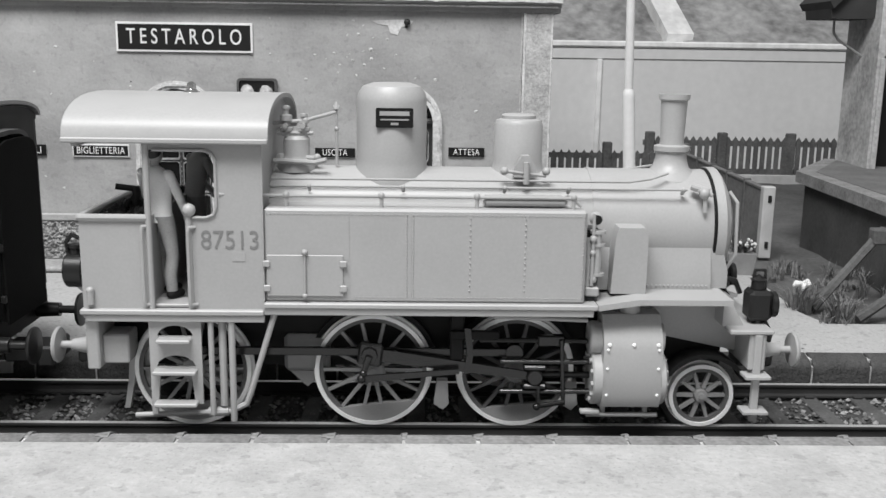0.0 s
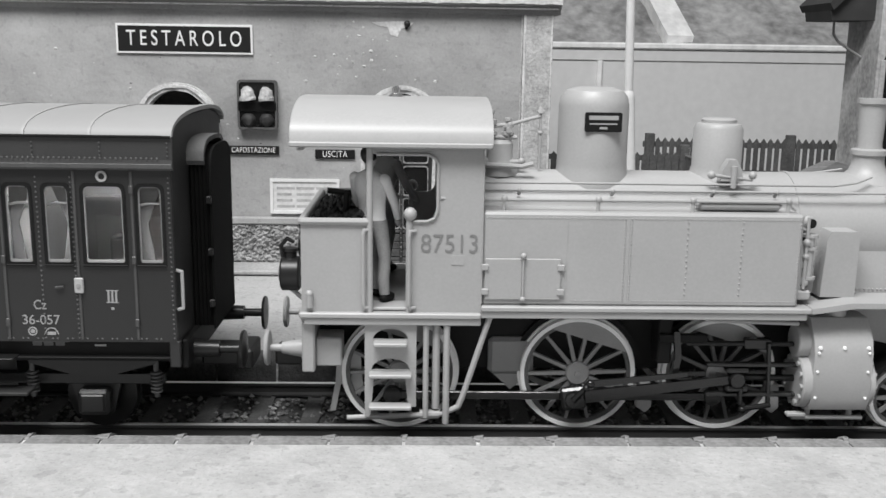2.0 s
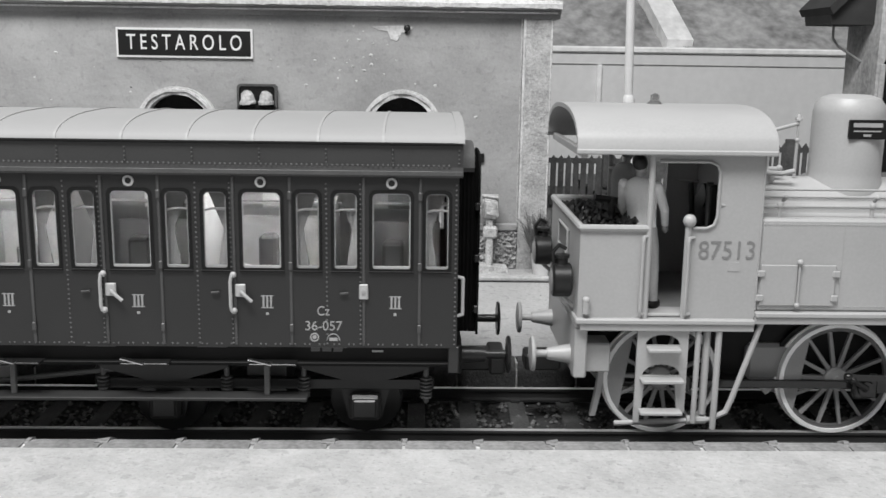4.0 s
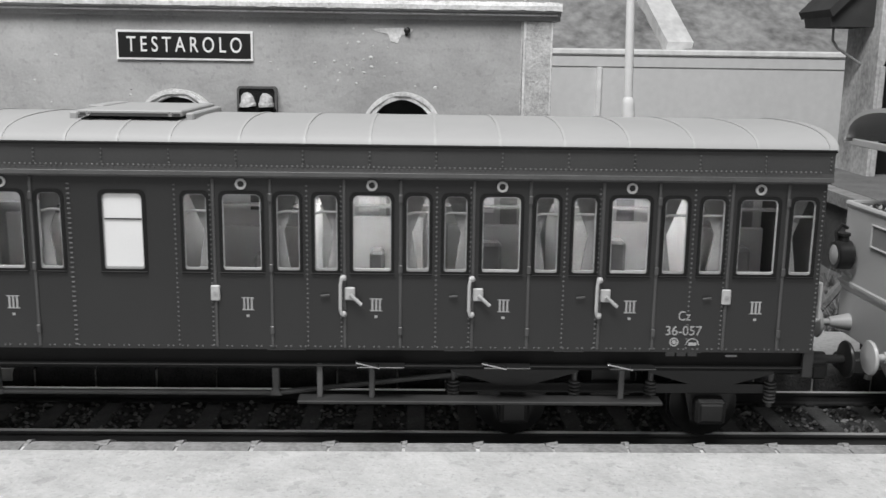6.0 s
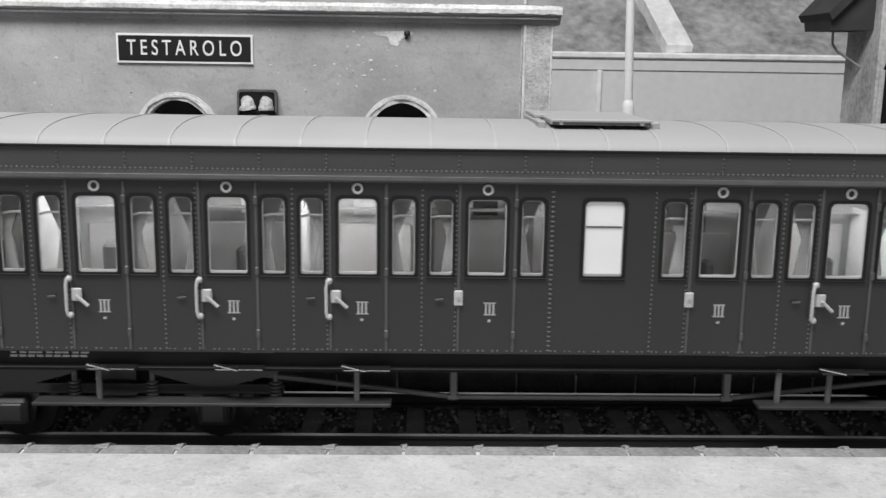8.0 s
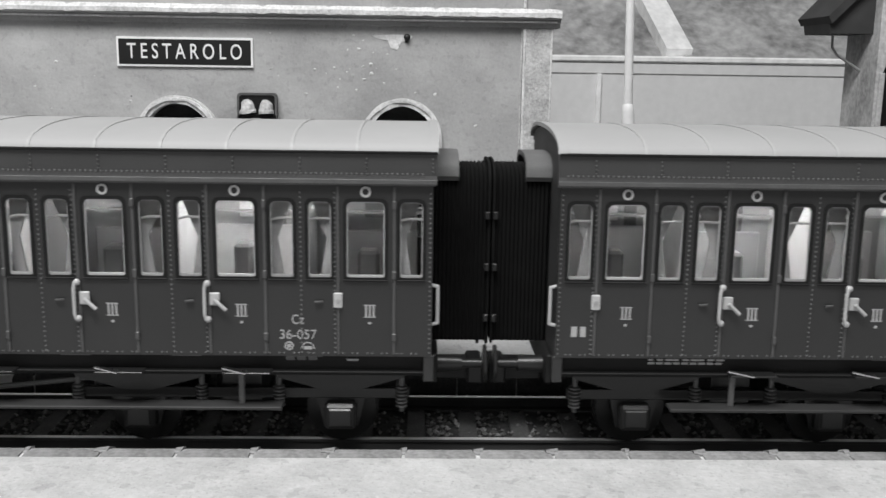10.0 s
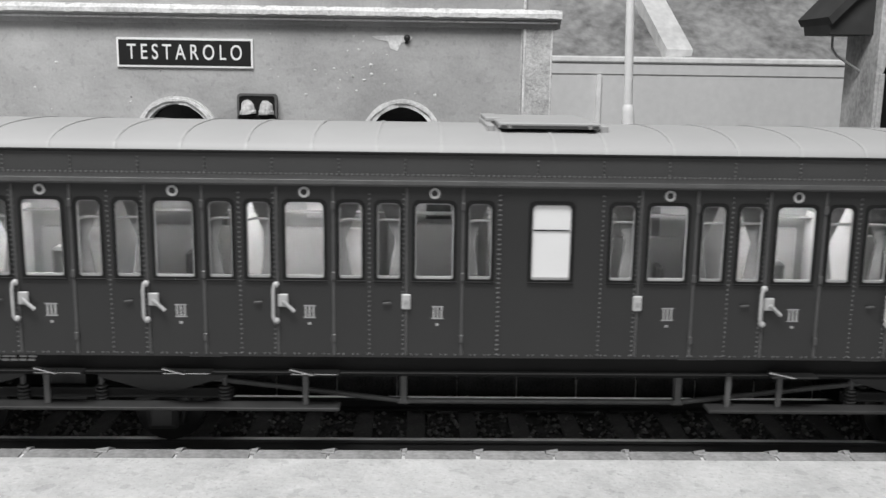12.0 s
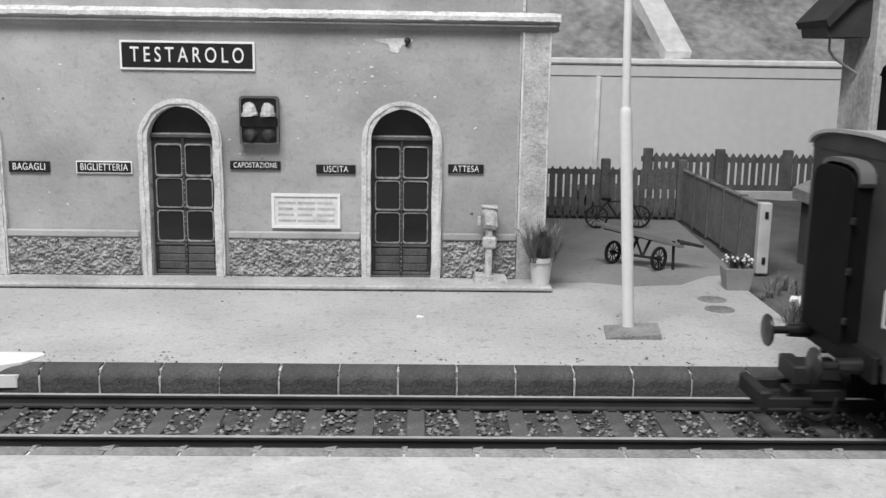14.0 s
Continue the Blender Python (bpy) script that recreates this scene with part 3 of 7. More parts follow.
    part("fanlight_edge", Shape().box(a + 0.03, b - 0.03, yb - 0.055, yb + 0.02, leaf_top - 0.012, leaf_top + 0.016, 0.008), door_bar, door, "worn pale lower edge of the fanlight")
# Black sheet takes the place of the dark room behind the doors.
part("room_darkness", Shape().box(-19, END - 0.5, WALL + 0.42, WALL + 0.5, FLOOR, TOP), black_paint, station, "black sheet standing in for the unlit room behind the doors", 0)


def sign(name, words, x0, x1, z0, z1, size, width, label, border=0.03):
    """A flat enamel board: black field, white border, white letters."""
    s = thing(name, label, "sign")
    part("board", Shape().box(x0, x1, WALL - 0.05, WALL - 0.004, z0, z1, 0.006), sign_white if border else sign_black, s, "")
    if border:
        part("field", Shape().box(x0 + border, x1 - border, WALL - 0.056, WALL - 0.05, z0 + border, z1 - border), sign_black, s, "black field of the sign", 0)
    letters("lettering", words, size, sign_white, s, (x0 + x1) / 2, WALL - 0.062, (z0 + z1) / 2, width, "white lettering", 0.012, 1.5 if size > 0.3 else 1.1, 0.002 if size > 0.3 else 0.0)
    return s


big = sign("station_sign", "TESTAROLO", wx(-6.70), wx(-3.93), wz(4.74), wz(5.33), 0.44, 2.36, "black station name board with white letters", 0.045)
sign("door_sign", "BAGAGLI", wx(-9.12), wx(-8.27), wz(2.60), wz(2.83), 0.21, 0.68, "small black luggage office sign", 0)
sign("door_sign", "BIGLIETTERIA", wx(-7.72), wx(-6.55), wz(2.59), wz(2.85), 0.21, 1.0, "small black ticket office sign with white rim", 0.025)
sign("door_sign", "CAPOSTAZIONE", wx(-4.50), wx(-3.44), wz(2.71), wz(2.89), 0.16, 0.92, "small black stationmaster sign", 0)
sign("door_sign", "USCITA", wx(-2.69), wx(-1.86), wz(2.64), wz(2.83), 0.19, 0.52, "small black exit sign", 0)
sign("door_sign", "ATTESA", wx(0.10), wx(0.855), wz(2.68), wz(2.87), 0.19, 0.56, "small black waiting room sign", 0)

board = thing("notice_board", "pale framed timetable notice on the wall", "notice board")
bx0, bx1, bz0, bz1 = wx(-3.645), wx(-2.185), wz(1.475), wz(2.21)
part("frame", Shape().ring(square_match(bx0, bx1, bz0, bz1, 0), square_match(bx0 + 0.06, bx1 - 0.06, bz0 + 0.06, bz1 - 0.06, 0), WALL - 0.06, WALL - 0.004), sign_white, board, "white frame", 0)
part("sheet", Shape().box(bx0 + 0.06, bx1 - 0.06, WALL - 0.03, WALL - 0.005, bz0 + 0.06, bz1 - 0.06), paper, board, "pale printed sheet", 0)
for r in range(4):
    for c in range(3):
        w = rnd.uniform(0.28, 0.40)
        xa, za = bx0 + 0.14 + c * 0.42, bz0 + 0.13 + r * 0.13
        part("text_bar", Shape().box(xa, xa + w, WALL - 0.034, WALL - 0.03, za, za + 0.055), slab_stone, board, "grey bar of unreadable print", 0)

# wall box with two bells
clk = thing("signal_bell_box", "dark iron bell box on the station wall", "bell box")
cx0, cx1, cz0, cz1 = wx(-4.255), wx(-3.44), wz(3.245), wz(4.24)
part("case", Shape().box(cx0, cx1, WALL - 0.16, WALL - 0.002, cz0, cz1, 0.05), oiled_black, clk, "dark iron case")
part("rim", Shape().ring(round_rect(cx0, cx1, cz0, cz1, 0.08, 0.05), round_rect(cx0 + 0.045, cx1 - 0.045, cz0 + 0.04, cz1 - 0.045, 0.06, 0.04), WALL - 0.20, WALL - 0.15), worn_iron, clk)
part("divider", Shape().box(cx0, cx1, WALL - 0.20, WALL - 0.15, cz0 + 0.36, cz0 + 0.58, 0.02), oiled_black, clk)
for k in (0.27, 0.73):
    x = cx0 + (cx1 - cx0) * k
    part("bell", ragged(Shape().lathe([(0.16, 0), (0.165, 0.05), (0.14, 0.08), (0.13, 0.20), (0.08, 0.26), (0, 0.28)], (x, WALL - 0.19, cz0 + 0.60), "z", 18), 0.03, 8.0), scale_paint, clk, "grey bell")
    part("gong", ragged(Shape().lathe([(0.0, -0.11), (0.08, -0.10), (0.13, -0.05), (0.15, 0.0), (0.15, 0.04)], (x, WALL - 0.16, cz0 + 0.19), "y", 16), 0.03, 8.0), board_black, clk, "dark round gong")

# ticket scale beside the door
sc = thing("platform_scale", "pale cast weighing machine by the station wall", "weighing machine")
mx, my = wx(1.0), WALL - 0.30
part("foot", Shape().add([(mx - 0.34, my - 0.24, FLOOR), (mx + 0.38, my - 0.24, FLOOR), (mx + 0.38, my + 0.20, FLOOR), (mx - 0.34, my + 0.20, FLOOR), (mx - 0.30, my - 0.22, FLOOR + 0.16), (mx + 0.37, my - 0.22, FLOOR + 0.11), (mx + 0.36, my + 0.18, FLOOR + 0.11), (mx - 0.30, my + 0.18, FLOOR + 0.16)], [(3, 2, 1, 0), (4, 5, 6, 7), (0, 1, 5, 4), (1, 2, 6, 5), (2, 3, 7, 6), (3, 0, 4, 7)]), scale_paint, sc, "flat weighing plate")
part("column", Shape().box(mx - 0.09, mx + 0.06, my - 0.06, my + 0.10, FLOOR + 0.12, FLOOR + 1.15, 0.03), scale_paint, sc)
part("collar", Shape().box(mx - 0.15, mx + 0.15, my - 0.10, my + 0.12, FLOOR + 0.72, FLOOR + 0.98, 0.04), scale_paint, sc)
part("head", ragged(Shape().box(mx - 0.19, mx + 0.16, my - 0.12, my + 0.12, FLOOR + 1.15, FLOOR + 1.60, 0.05).box(mx - 0.14, mx + 0.11, my - 0.15, my - 0.11, FLOOR + 1.22, FLOOR + 1.54, 0.03).box(mx - 0.21, mx + 0.18, my - 0.13, my + 0.13, FLOOR + 1.59, FLOOR + 1.65, 0.02), 0.05, 5.0), scale_paint, sc, "pale dial head")
part("dial", Shape().lathe([(0, -0.02), (0.10, -0.02), (0.12, 0), (0.12, 0.02)], (mx, my - 0.125, FLOOR + 1.42), "y", 16), slab_stone, sc, "grey round dial")
part("crank", Shape().box(mx - 0.27, mx - 0.19, my - 0.05, my + 0.05, FLOOR + 1.22, FLOOR + 1.42, 0.02), scale_paint, sc)


def tuft(shape, x, y, z, spread, height, count, seed, blade=0.02):
    r = random.Random(seed)
    for k in range(count):
        a, lean = r.uniform(0, 2 * math.pi), r.uniform(0.1, 1.0) * spread
        h = height * r.uniform(0.5, 1.0)
        bx, by = x + r.uniform(-0.3, 0.3) * spread, y + r.uniform(-0.3, 0.3) * spread
        dx, dy = math.cos(a) * lean, math.sin(a) * lean
        wx_, wy_ = -math.sin(a) * blade, math.cos(a) * blade
        m = (bx + dx * 0.4, by + dy * 0.4, z + h * 0.62)
        tip = (bx + dx, by + dy, z + h * r.uniform(0.75, 1.0))
        shape.add([(bx - wx_, by - wy_, z), (bx + wx_, by + wy_, z), (m[0] + wx_ * 0.8, m[1] + wy_ * 0.8, m[2]), (m[0] - wx_ * 0.8, m[1] - wy_ * 0.8, m[2]), tip],
                  [(0, 1, 2, 3), (3, 2, 4)])
    return shape


pot = thing("potted_plant", "grassy plant in a pale tapered flower pot", "potted plant", x=wx(2.08), y=WALL - 0.55, z=FLOOR)
part("pot", Shape().lathe([(0.19, 0), (0.24, 0.50), (0.27, 0.50), (0.27, 0.60), (0.23, 0.60), (0.21, 0.50), (0, 0.50)], n=20), pot_pale, pot, "pale tapered pot")
part("leaves", tuft(tuft(Shape(), 0, 0, 0.5, 0.85, 1.05, 230, 3, 0.014), 0, 0, 0.5, 0.4, 0.95, 110, 5, 0.014), leaf_mat, pot, "spiky grey-green leaves", 0)

pot2 = thing("flower_planter", "square grey planter with small pale flowers", "planter", x=6.42, y=7.5, z=PLAT)
pot2.scale = (0.82, 0.82, 0.86)
swing(pot2)
part("tub", Shape().add([(-0.30, -0.25, 0), (0.30, -0.25, 0), (0.30, 0.25, 0), (-0.30, 0.25, 0), (-0.37, -0.32, 0.55), (0.37, -0.32, 0.55), (0.37, 0.32, 0.55), (-0.37, 0.32, 0.55)],
                        [(3, 2, 1, 0), (4, 5, 6, 7), (0, 1, 5, 4), (1, 2, 6, 5), (2, 3, 7, 6), (3, 0, 4, 7)]), pot_grey, pot2, "grey tapered tub")
part("leaves", tuft(Shape(), 0, 0, 0.52, 0.5, 0.42, 110, 8, 0.025), leaf_mat, pot2, "low dark leaves", 0)
fl = Shape()
for k in range(26):
    fl.ball((rnd.uniform(-0.38, 0.38), rnd.uniform(-0.3, 0.3), rnd.uniform(0.66, 0.86)), rnd.uniform(0.025, 0.045), 6, 4)
part("flowers", fl, petal, pot2, "small pale flower heads")

scrap = Shape().add([(-0.07, -0.05, 0.012), (0.06, -0.06, 0.02), (0.08, 0.05, 0.012), (-0.05, 0.06, 0.03), (-0.07, -0.05, 0.0), (0.06, -0.06, 0.0), (0.08, 0.05, 0.0), (-0.05, 0.06, 0.0)], [(0, 1, 2, 3), (4, 5, 1, 0), (5, 6, 2, 1), (6, 7, 3, 2), (7, 4, 0, 3)])
solid("paper_scrap", scrap, sign_white, "small white paper scrap lying on the platform", "litter", smooth=0, x=-0.42 + ease(4.7), y=4.7, z=PLAT)
# tall pale post on a square plate
pole = thing("platform_post", "tall pale round post standing on a square plate", "lamp post", x=3.43, y=4.05, z=PLAT)
pole.rotation_euler = (0, radians(-3.5), 0)
swing(pole)
part("base_plate", Shape().prism([(-0.52, -0.70), (0.46, -0.68), (0.56, 0.10), (-0.44, 0.10)], -0.03, 0.07, "xy"), kerb_pale, pole, "flat square foot plate", 0)
part("lower_tube", Shape().lathe([(0.125, 0.04), (0.108, 0.12), (0.108, 3.93), (0.10, 4.0), (0.075, 4.06)], n=20), post_paint, pole, "")
part("upper_tube", Shape().rod((0, 0, 4.03), (0.17, 0, 9.0), 0.078, 0.065, 16), post_paint, pole, "")

for name, x, y in (("manhole_cover", 5.62, 6.45), ("manhole_cover", 5.55, 5.62)):
    mh = Shape().lathe([(0.30, 0), (0.30, 0.008), (0.27, 0.012), (0, 0.012)], (0, 0, 0), "z", 24)
    for k in range(5):
        mh.box(-0.2, 0.2, -0.2 + 0.09 * k, -0.16 + 0.09 * k, 0.012, 0.02)
    swing(solid(name, mh, kerb_pale, "round worn manhole cover in the pavement", "manhole cover", "manhole covers", x=x, y=y, z=PLAT))

# fences
back = swing(thing("picket_fence", "dark picket fence behind the platform", "fence", "fences", x=0, y=16.9, z=PLAT))
x = 2.6
while x < 7.5:
    part("picket", Shape().prism([(x, 0.12), (x + 0.17, 0.12), (x + 0.17, 1.55), (x + 0.085, 1.68), (x, 1.55)], -0.03, 0.03), fence_mat, back, "", 0)
    x += 0.235
for z in (0.25, 1.42):
    part("rail", Shape().box(2.5, 7.5, 0.03, 0.11, z, z + 0.16), fence_mat, back, "", 0)
part("board", Shape().box(2.5, 7.5, 0.11, 0.15, 0.0, 0.42), fence_mat, back, "", 0)
for x in (2.7, 5.05, 7.45):
    part("post", Shape().box(x - 0.14, x + 0.14, -0.05, 0.2, 0, 1.92, 0.03), fence_mat, back, "", 0)

back2 = thing("picket_fence", "grey picket fence before the retaining wall", "fence", "fences", x=0, y=23.0, z=PLAT)
swing(back2)
x = 7.6
while x < 22:
    part("picket", Shape().prism([(x, 0.2), (x + 0.165, 0.2), (x + 0.165, 1.50), (x + 0.083, 1.62), (x, 1.50)], -0.03, 0.03), fence_mat, back2, "", 0)
    x += 0.262
for z in (0.22, 1.26):
    part("rail", Shape().box(7.4, 22, 0.03, 0.11, z, z + 0.2), fence_mat, back2, "", 0)
for x in (7.65, 10.35, 12.9, 15.5, 18.1, 20.7):
    part("post", Shape().box(x - 0.17, x + 0.17, -0.06, 0.2, 0, 1.76, 0.03), fence_mat, back2, "", 0)
part("footing", Shape().box(7.4, 22, -0.1, 0.25, -0.2, 0.22, 0.03), gate_pale, back2, "pale concrete footing")

side = thing("panel_fence", "grey boarded fence with a pale end post", "fence", "fences", x=7.5, y=0, z=PLAT)
swing(side)
y = 9.3
while y < 16.6:
    part("panel", Shape().box(-0.04, 0.04, y, min(y + 1.42, 16.8), 0.05, 1.55, 0.02), fence_grey, side, "grey boarded panel")
    part("post", Shape().box(-0.09, 0.09, y + 1.42, y + 1.52, 0, 1.66, 0.02), fence_mat, side, "")
    y += 1.52
part("cap_rail", Shape().box(-0.07, 0.07, 9.3, 16.8, 1.55, 1.62, 0.015), fence_grey, side, "weathered cap rail")
part("end_post", Shape().box(-0.14, 0.14, 9.05, 9.30, 0, 1.68, 0.02), gate_pale, side, "pale square end post")
for z in (0.32, 1.40):
    part("hinge", Shape().box(-0.03, 0.05, 9.02, 9.06, z - 0.08, z + 0.08, 0.01), iron_dark, side, "small dark iron hinge")


def spoked(parent, at_, r, tube, n=10):
    """A thin spoked wheel in the xz plane: rim, hub and single spokes."""
    w = part("wheel", Shape().lathe([(r - tube, -tube * 0.6), (r, -tube * 0.4), (r, tube * 0.4), (r - tube, tube * 0.6), (r - tube, -tube * 0.6)], (0, 0, 0), "y", 28), iron_dark, parent, "thin spoked wheel")
    at(w, *at_)
    part("hub", Shape().lathe([(0, -0.05), (tube, -0.05), (tube, 0.05), (0, 0.05)], (0, 0, 0), "y", 10), iron_dark, w)
    sm = Shape().rod((0, 0, 0.02), (0, 0, r * 0.95), tube * 0.22, n=5).mesh("spoke", iron_dark, 0)
    for k in range(n):
        o = new("spoke", sm)
        o.parent = w
        o.rotation_euler = (0, 2 * math.pi * k / n, 0)
    return w


cart = thing("hand_cart", "flat two-wheeled luggage cart with grey deck", "cart", x=4.75, y=9.5, z=PLAT)
swing(cart)
for ob in (spoked(cart, (0.36, -0.24, 0.29), 0.29, 0.06), spoked(cart, (-0.60, 0.50, 0.29), 0.29, 0.06)):
    ob.rotation_euler = (0, 0, radians(40))
part("axle", Shape().rod((0.36, -0.24, 0.29), (-0.60, 0.50, 0.29), 0.035), iron_dark, cart)
for p in ((0.02, 0.02), (-0.24, 0.22)):
    part("brace", Shape().rod((p[0], p[1], 0.29), (p[0] + 0.22, p[1] + 0.1, 0.74), 0.035).rod((p[0], p[1], 0.29), (p[0] - 0.2, p[1] + 0.05, 0.80), 0.03), iron_dark, cart, "slanting iron brace")
deck = part("deck", Shape().prism([(-1.12, 0.18), (-0.95, -0.12), (0.95, -0.30), (1.02, 0.22), (-0.92, 0.46)], -0.03, 0.03, "xy"), cart_wood, cart, "flat grey timber deck", 0)
at(deck, 0, 0, 0.80)
deck.rotation_euler = (0, radians(13), 0)
part("deck_rail", Shape().box(-0.95, 0.95, -0.05, 0.0, -0.07, -0.03), iron_dark, deck, "dark iron side rail", 0)
part("shaft", Shape().rod((0.85, -0.2, 0.68), (1.40, -0.26, 0.60), 0.035).rod((0.85, 0.1, 0.68), (1.38, -0.2, 0.60), 0.03), iron_dark, cart)
part("prop_leg", Shape().rod((0.72, -0.1, 0.70), (0.74, -0.1, 0.0), 0.035), iron_dark, cart, "thin iron prop")

bike = thing("bicycle", "old dark bicycle leaning at the picket fence", "bicycle", x=4.75, y=15.0, z=PLAT)
swing(bike)
spoked(bike, (-0.20, 0.2, 0.35), 0.35, 0.055, 12)
spoked(bike, (1.09, 0.35, 0.35), 0.35, 0.055, 12)
part("bike_frame", Shape().pipe([(-0.20, 0.2, 0.35), (0.10, 0.24, 0.80), (0.78, 0.3, 0.82), (0.42, 0.27, 0.34), (0.10, 0.24, 0.80)], 0.028).rod((1.09, 0.35, 0.35), (0.80, 0.3, 0.92), 0.028).rod((-0.20, 0.2, 0.35), (0.42, 0.27, 0.34), 0.028), iron_dark, bike)
part("saddle", Shape().box(-0.08, 0.22, 0.16, 0.32, 0.84, 0.92, 0.03), black_paint, bike, "dark saddle")
part("handlebar", Shape().pipe([(0.82, 0.05, 0.96), (0.80, 0.3, 0.98), (0.82, 0.55, 0.96)], 0.03), iron_dark, bike)

# ---- retaining wall, hillside ----
far = Shape().box(-10, 60, 27.0, 27.8, -0.45, 4.55)
swing(solid("retaining_wall", far, wall_far, "smooth grey rendered retaining wall", "wall", kind="structure", smooth=0))
swing(solid("wall_band", Shape().box(-10, 60, 26.93, 27.8, 4.55, 5.02, 0.03), wall_far, "smooth projecting band under the coping", "wall band", kind="structure"))
swing(solid("wall_coping", Shape().box(-10, 60, 26.80, 27.9, 5.02, 5.28, 0.06), coping_far, "pale coping of the retaining wall", "coping", kind="structure"))
swing(solid("wall_pilaster", Shape().box(6.16, 6.36, 26.82, 27.0, -0.2, 4.55, 0.03), coping_far, "narrow pale rib on the retaining wall", "pilaster", kind="structure"))
hill = Shape()
NX, NY = 90, 40
verts = []
for j in range(NY + 1):
    for i in range(NX + 1):
        x, y = -12 + 80 * i / NX, 27.6 + 24 * j / NY
        verts.append((x, y, 5.0 + (y - 27.6) * 0.75 + 0.35 * noise.noise((x * 0.5, y * 0.5, 2)) + 0.22 * noise.noise((x * 1.7, y * 1.7, 7))))
hill.add(verts, [(j * (NX + 1) + i, j * (NX + 1) + i + 1, (j + 1) * (NX + 1) + i + 1, (j + 1) * (NX + 1) + i) for j in range(NY) for i in range(NX)])
swing(solid("hillside", hill, slope_grass, "rough turf hillside above the wall", "hillside", kind="structure"))
chute = Shape()
a0, a1 = Vector((9.68, 27.9, 5.30)), Vector((7.7, 36.0, 11.8))
side_v, up_v = Vector((0.56, 0.1, 0)), Vector((0, -0.2, 0.3))
chute.add([a0 - side_v - up_v, a0 + side_v - up_v, a0 + side_v + up_v, a0 - side_v + up_v, a1 - side_v - up_v, a1 + side_v - up_v, a1 + side_v + up_v, a1 - side_v + up_v],
              [(0, 1, 2, 3), (7, 6, 5, 4), (3, 2, 6, 7), (1, 5, 6, 2), (0, 3, 7, 4), (0, 4, 5, 1)])
swing(solid("water_chute", chute, coping_far, "pale concrete drain running down the hillside", "drain", kind="structure", smooth=0))
solid("backdrop", Shape().box(-90, 90, 60, 60.5, -2, 50), wall_far, "plain pale board behind the layout", "backdrop", kind="structure", smooth=0)

# ---- goods shed on its loading dock ----
dock = thing("loading_dock", "low loading dock with stone coping", "dock", kind="structure")
swing(dock)
part("dock_wall", Shape().prism([(9.1, 5.0), (26, 5.0), (26, 14.2), (10.9, 14.2), (9.1, 11.2)], -0.2, 1.70, "xy"), skirt, dock, "dock wall darkened as if in shade", 0)
part("coping", Shape().prism([(8.92, 4.8), (26, 4.8), (26, 14.4), (10.8, 14.4), (8.92, 11.4)], 1.70, 1.98, "xy"), kerb_pale, dock, "stone coping of the dock", 0)
part("deck", Shape().prism([(9.35, 5.2), (26, 5.2), (26, 14.0), (11.0, 14.0), (9.35, 11.2)], 1.98, 1.992, "xy"), deck_dark, dock, "deck darkened for the shade on it", 0)
shed = thing("goods_shed", "grey rendered goods shed with dark overhanging roof", "building", kind="structure")
swing(shed)
part("side_wall", Shape().box(10.95, 11.10, 12.0, 14.0, 1.98, 9), shed_wall, shed, "stained grey wall", 0)
part("wall", Shape().box(12.4, 26, 12.0, 14, 1.98, 9), shed_wall, shed, "stained grey wall", 0)
# Black block gives the doorway its darkness by colour.
part("back_wall", Shape().box(11.10, 12.4, 12.5, 14, 1.98, 9), black_paint, shed, "black block standing in for the unlit inside of the doorway", 0)
part("lintel", Shape().prism([(11.10, 4.75), (11.2, 5.05), (11.45, 5.2), (11.7, 5.25), (12.0, 5.2), (12.25, 5.05), (12.4, 4.75), (12.4, 9), (11.10, 9)], 12.0, 12.5), shed_wall, shed, "arched head of the doorway", 0)
part("door_surround", Shape().box(11.02, 11.16, 11.93, 12.1, 1.98, 4.8, 0.02), slab_stone, shed, "pale door surround")
part("roof", Shape().prism([(9.85, 5.78), (11.0, 5.78), (11.0, 7.2), (10.5, 6.75), (9.8, 6.02)], 12.4, 14.2), shed_roof, shed, "dark overhanging eave", 0)
part("upper_roof", Shape().prism([(9.8, 6.02), (10.5, 6.75), (26, 15), (26, 15.4), (10.4, 6.95), (9.7, 6.2)], 12.2, 14.4), shed_roof, shed, "", 0)
part("downpipe", Shape().pipe([(10.15, 13.0, 5.75), (10.16, 13.0, 5.45), (10.3, 13.0, 5.25), (10.95, 13.0, 4.85)], 0.035), pot_grey, shed, "thin bent downpipe")

# trestle of timber beams and the weeds round it
tres = thing("timber_buffer_stop", "weathered timber beams of a buffer stop in the weeds", "buffer stop", x=0, y=0, z=0.1)
swing(tres)
part("beam", Shape().rod((6.95, 4.6, 0.1), (8.6, 5.6, 1.45), 0.09, n=6), fence_mat, tres, "slanting timber beam", 0)
part("beam", Shape().rod((7.5, 3.9, 0.1), (9.2, 4.6, 0.95), 0.09, n=6), fence_mat, tres, "slanting timber beam", 0)
part("cross_beam", Shape().box(8.3, 12, 5.3, 5.6, 1.2, 1.5, 0.03), fence_mat, tres, "")
weeds = Shape()
for k in range(46):
    x, y = rnd.uniform(6.7, 9.6), rnd.uniform(3.5, 8.0)
    tuft(weeds, x, y, 0.10, rnd.uniform(0.15, 0.35), rnd.uniform(0.15, 0.5), 26, 100 + k, 0.012)
tuft(weeds, 6.72, 4.6, 0.12, 0.55, 0.75, 90, 77, 0.012)
tuft(weeds, 7.3, 4.1, 0.12, 0.6, 0.6, 90, 78, 0.012)
swing(solid("weeds", weeds, grass_mat, "dry wild grass beside the pavement", "grass", kind="stuff", smooth=0))
blossom = Shape()
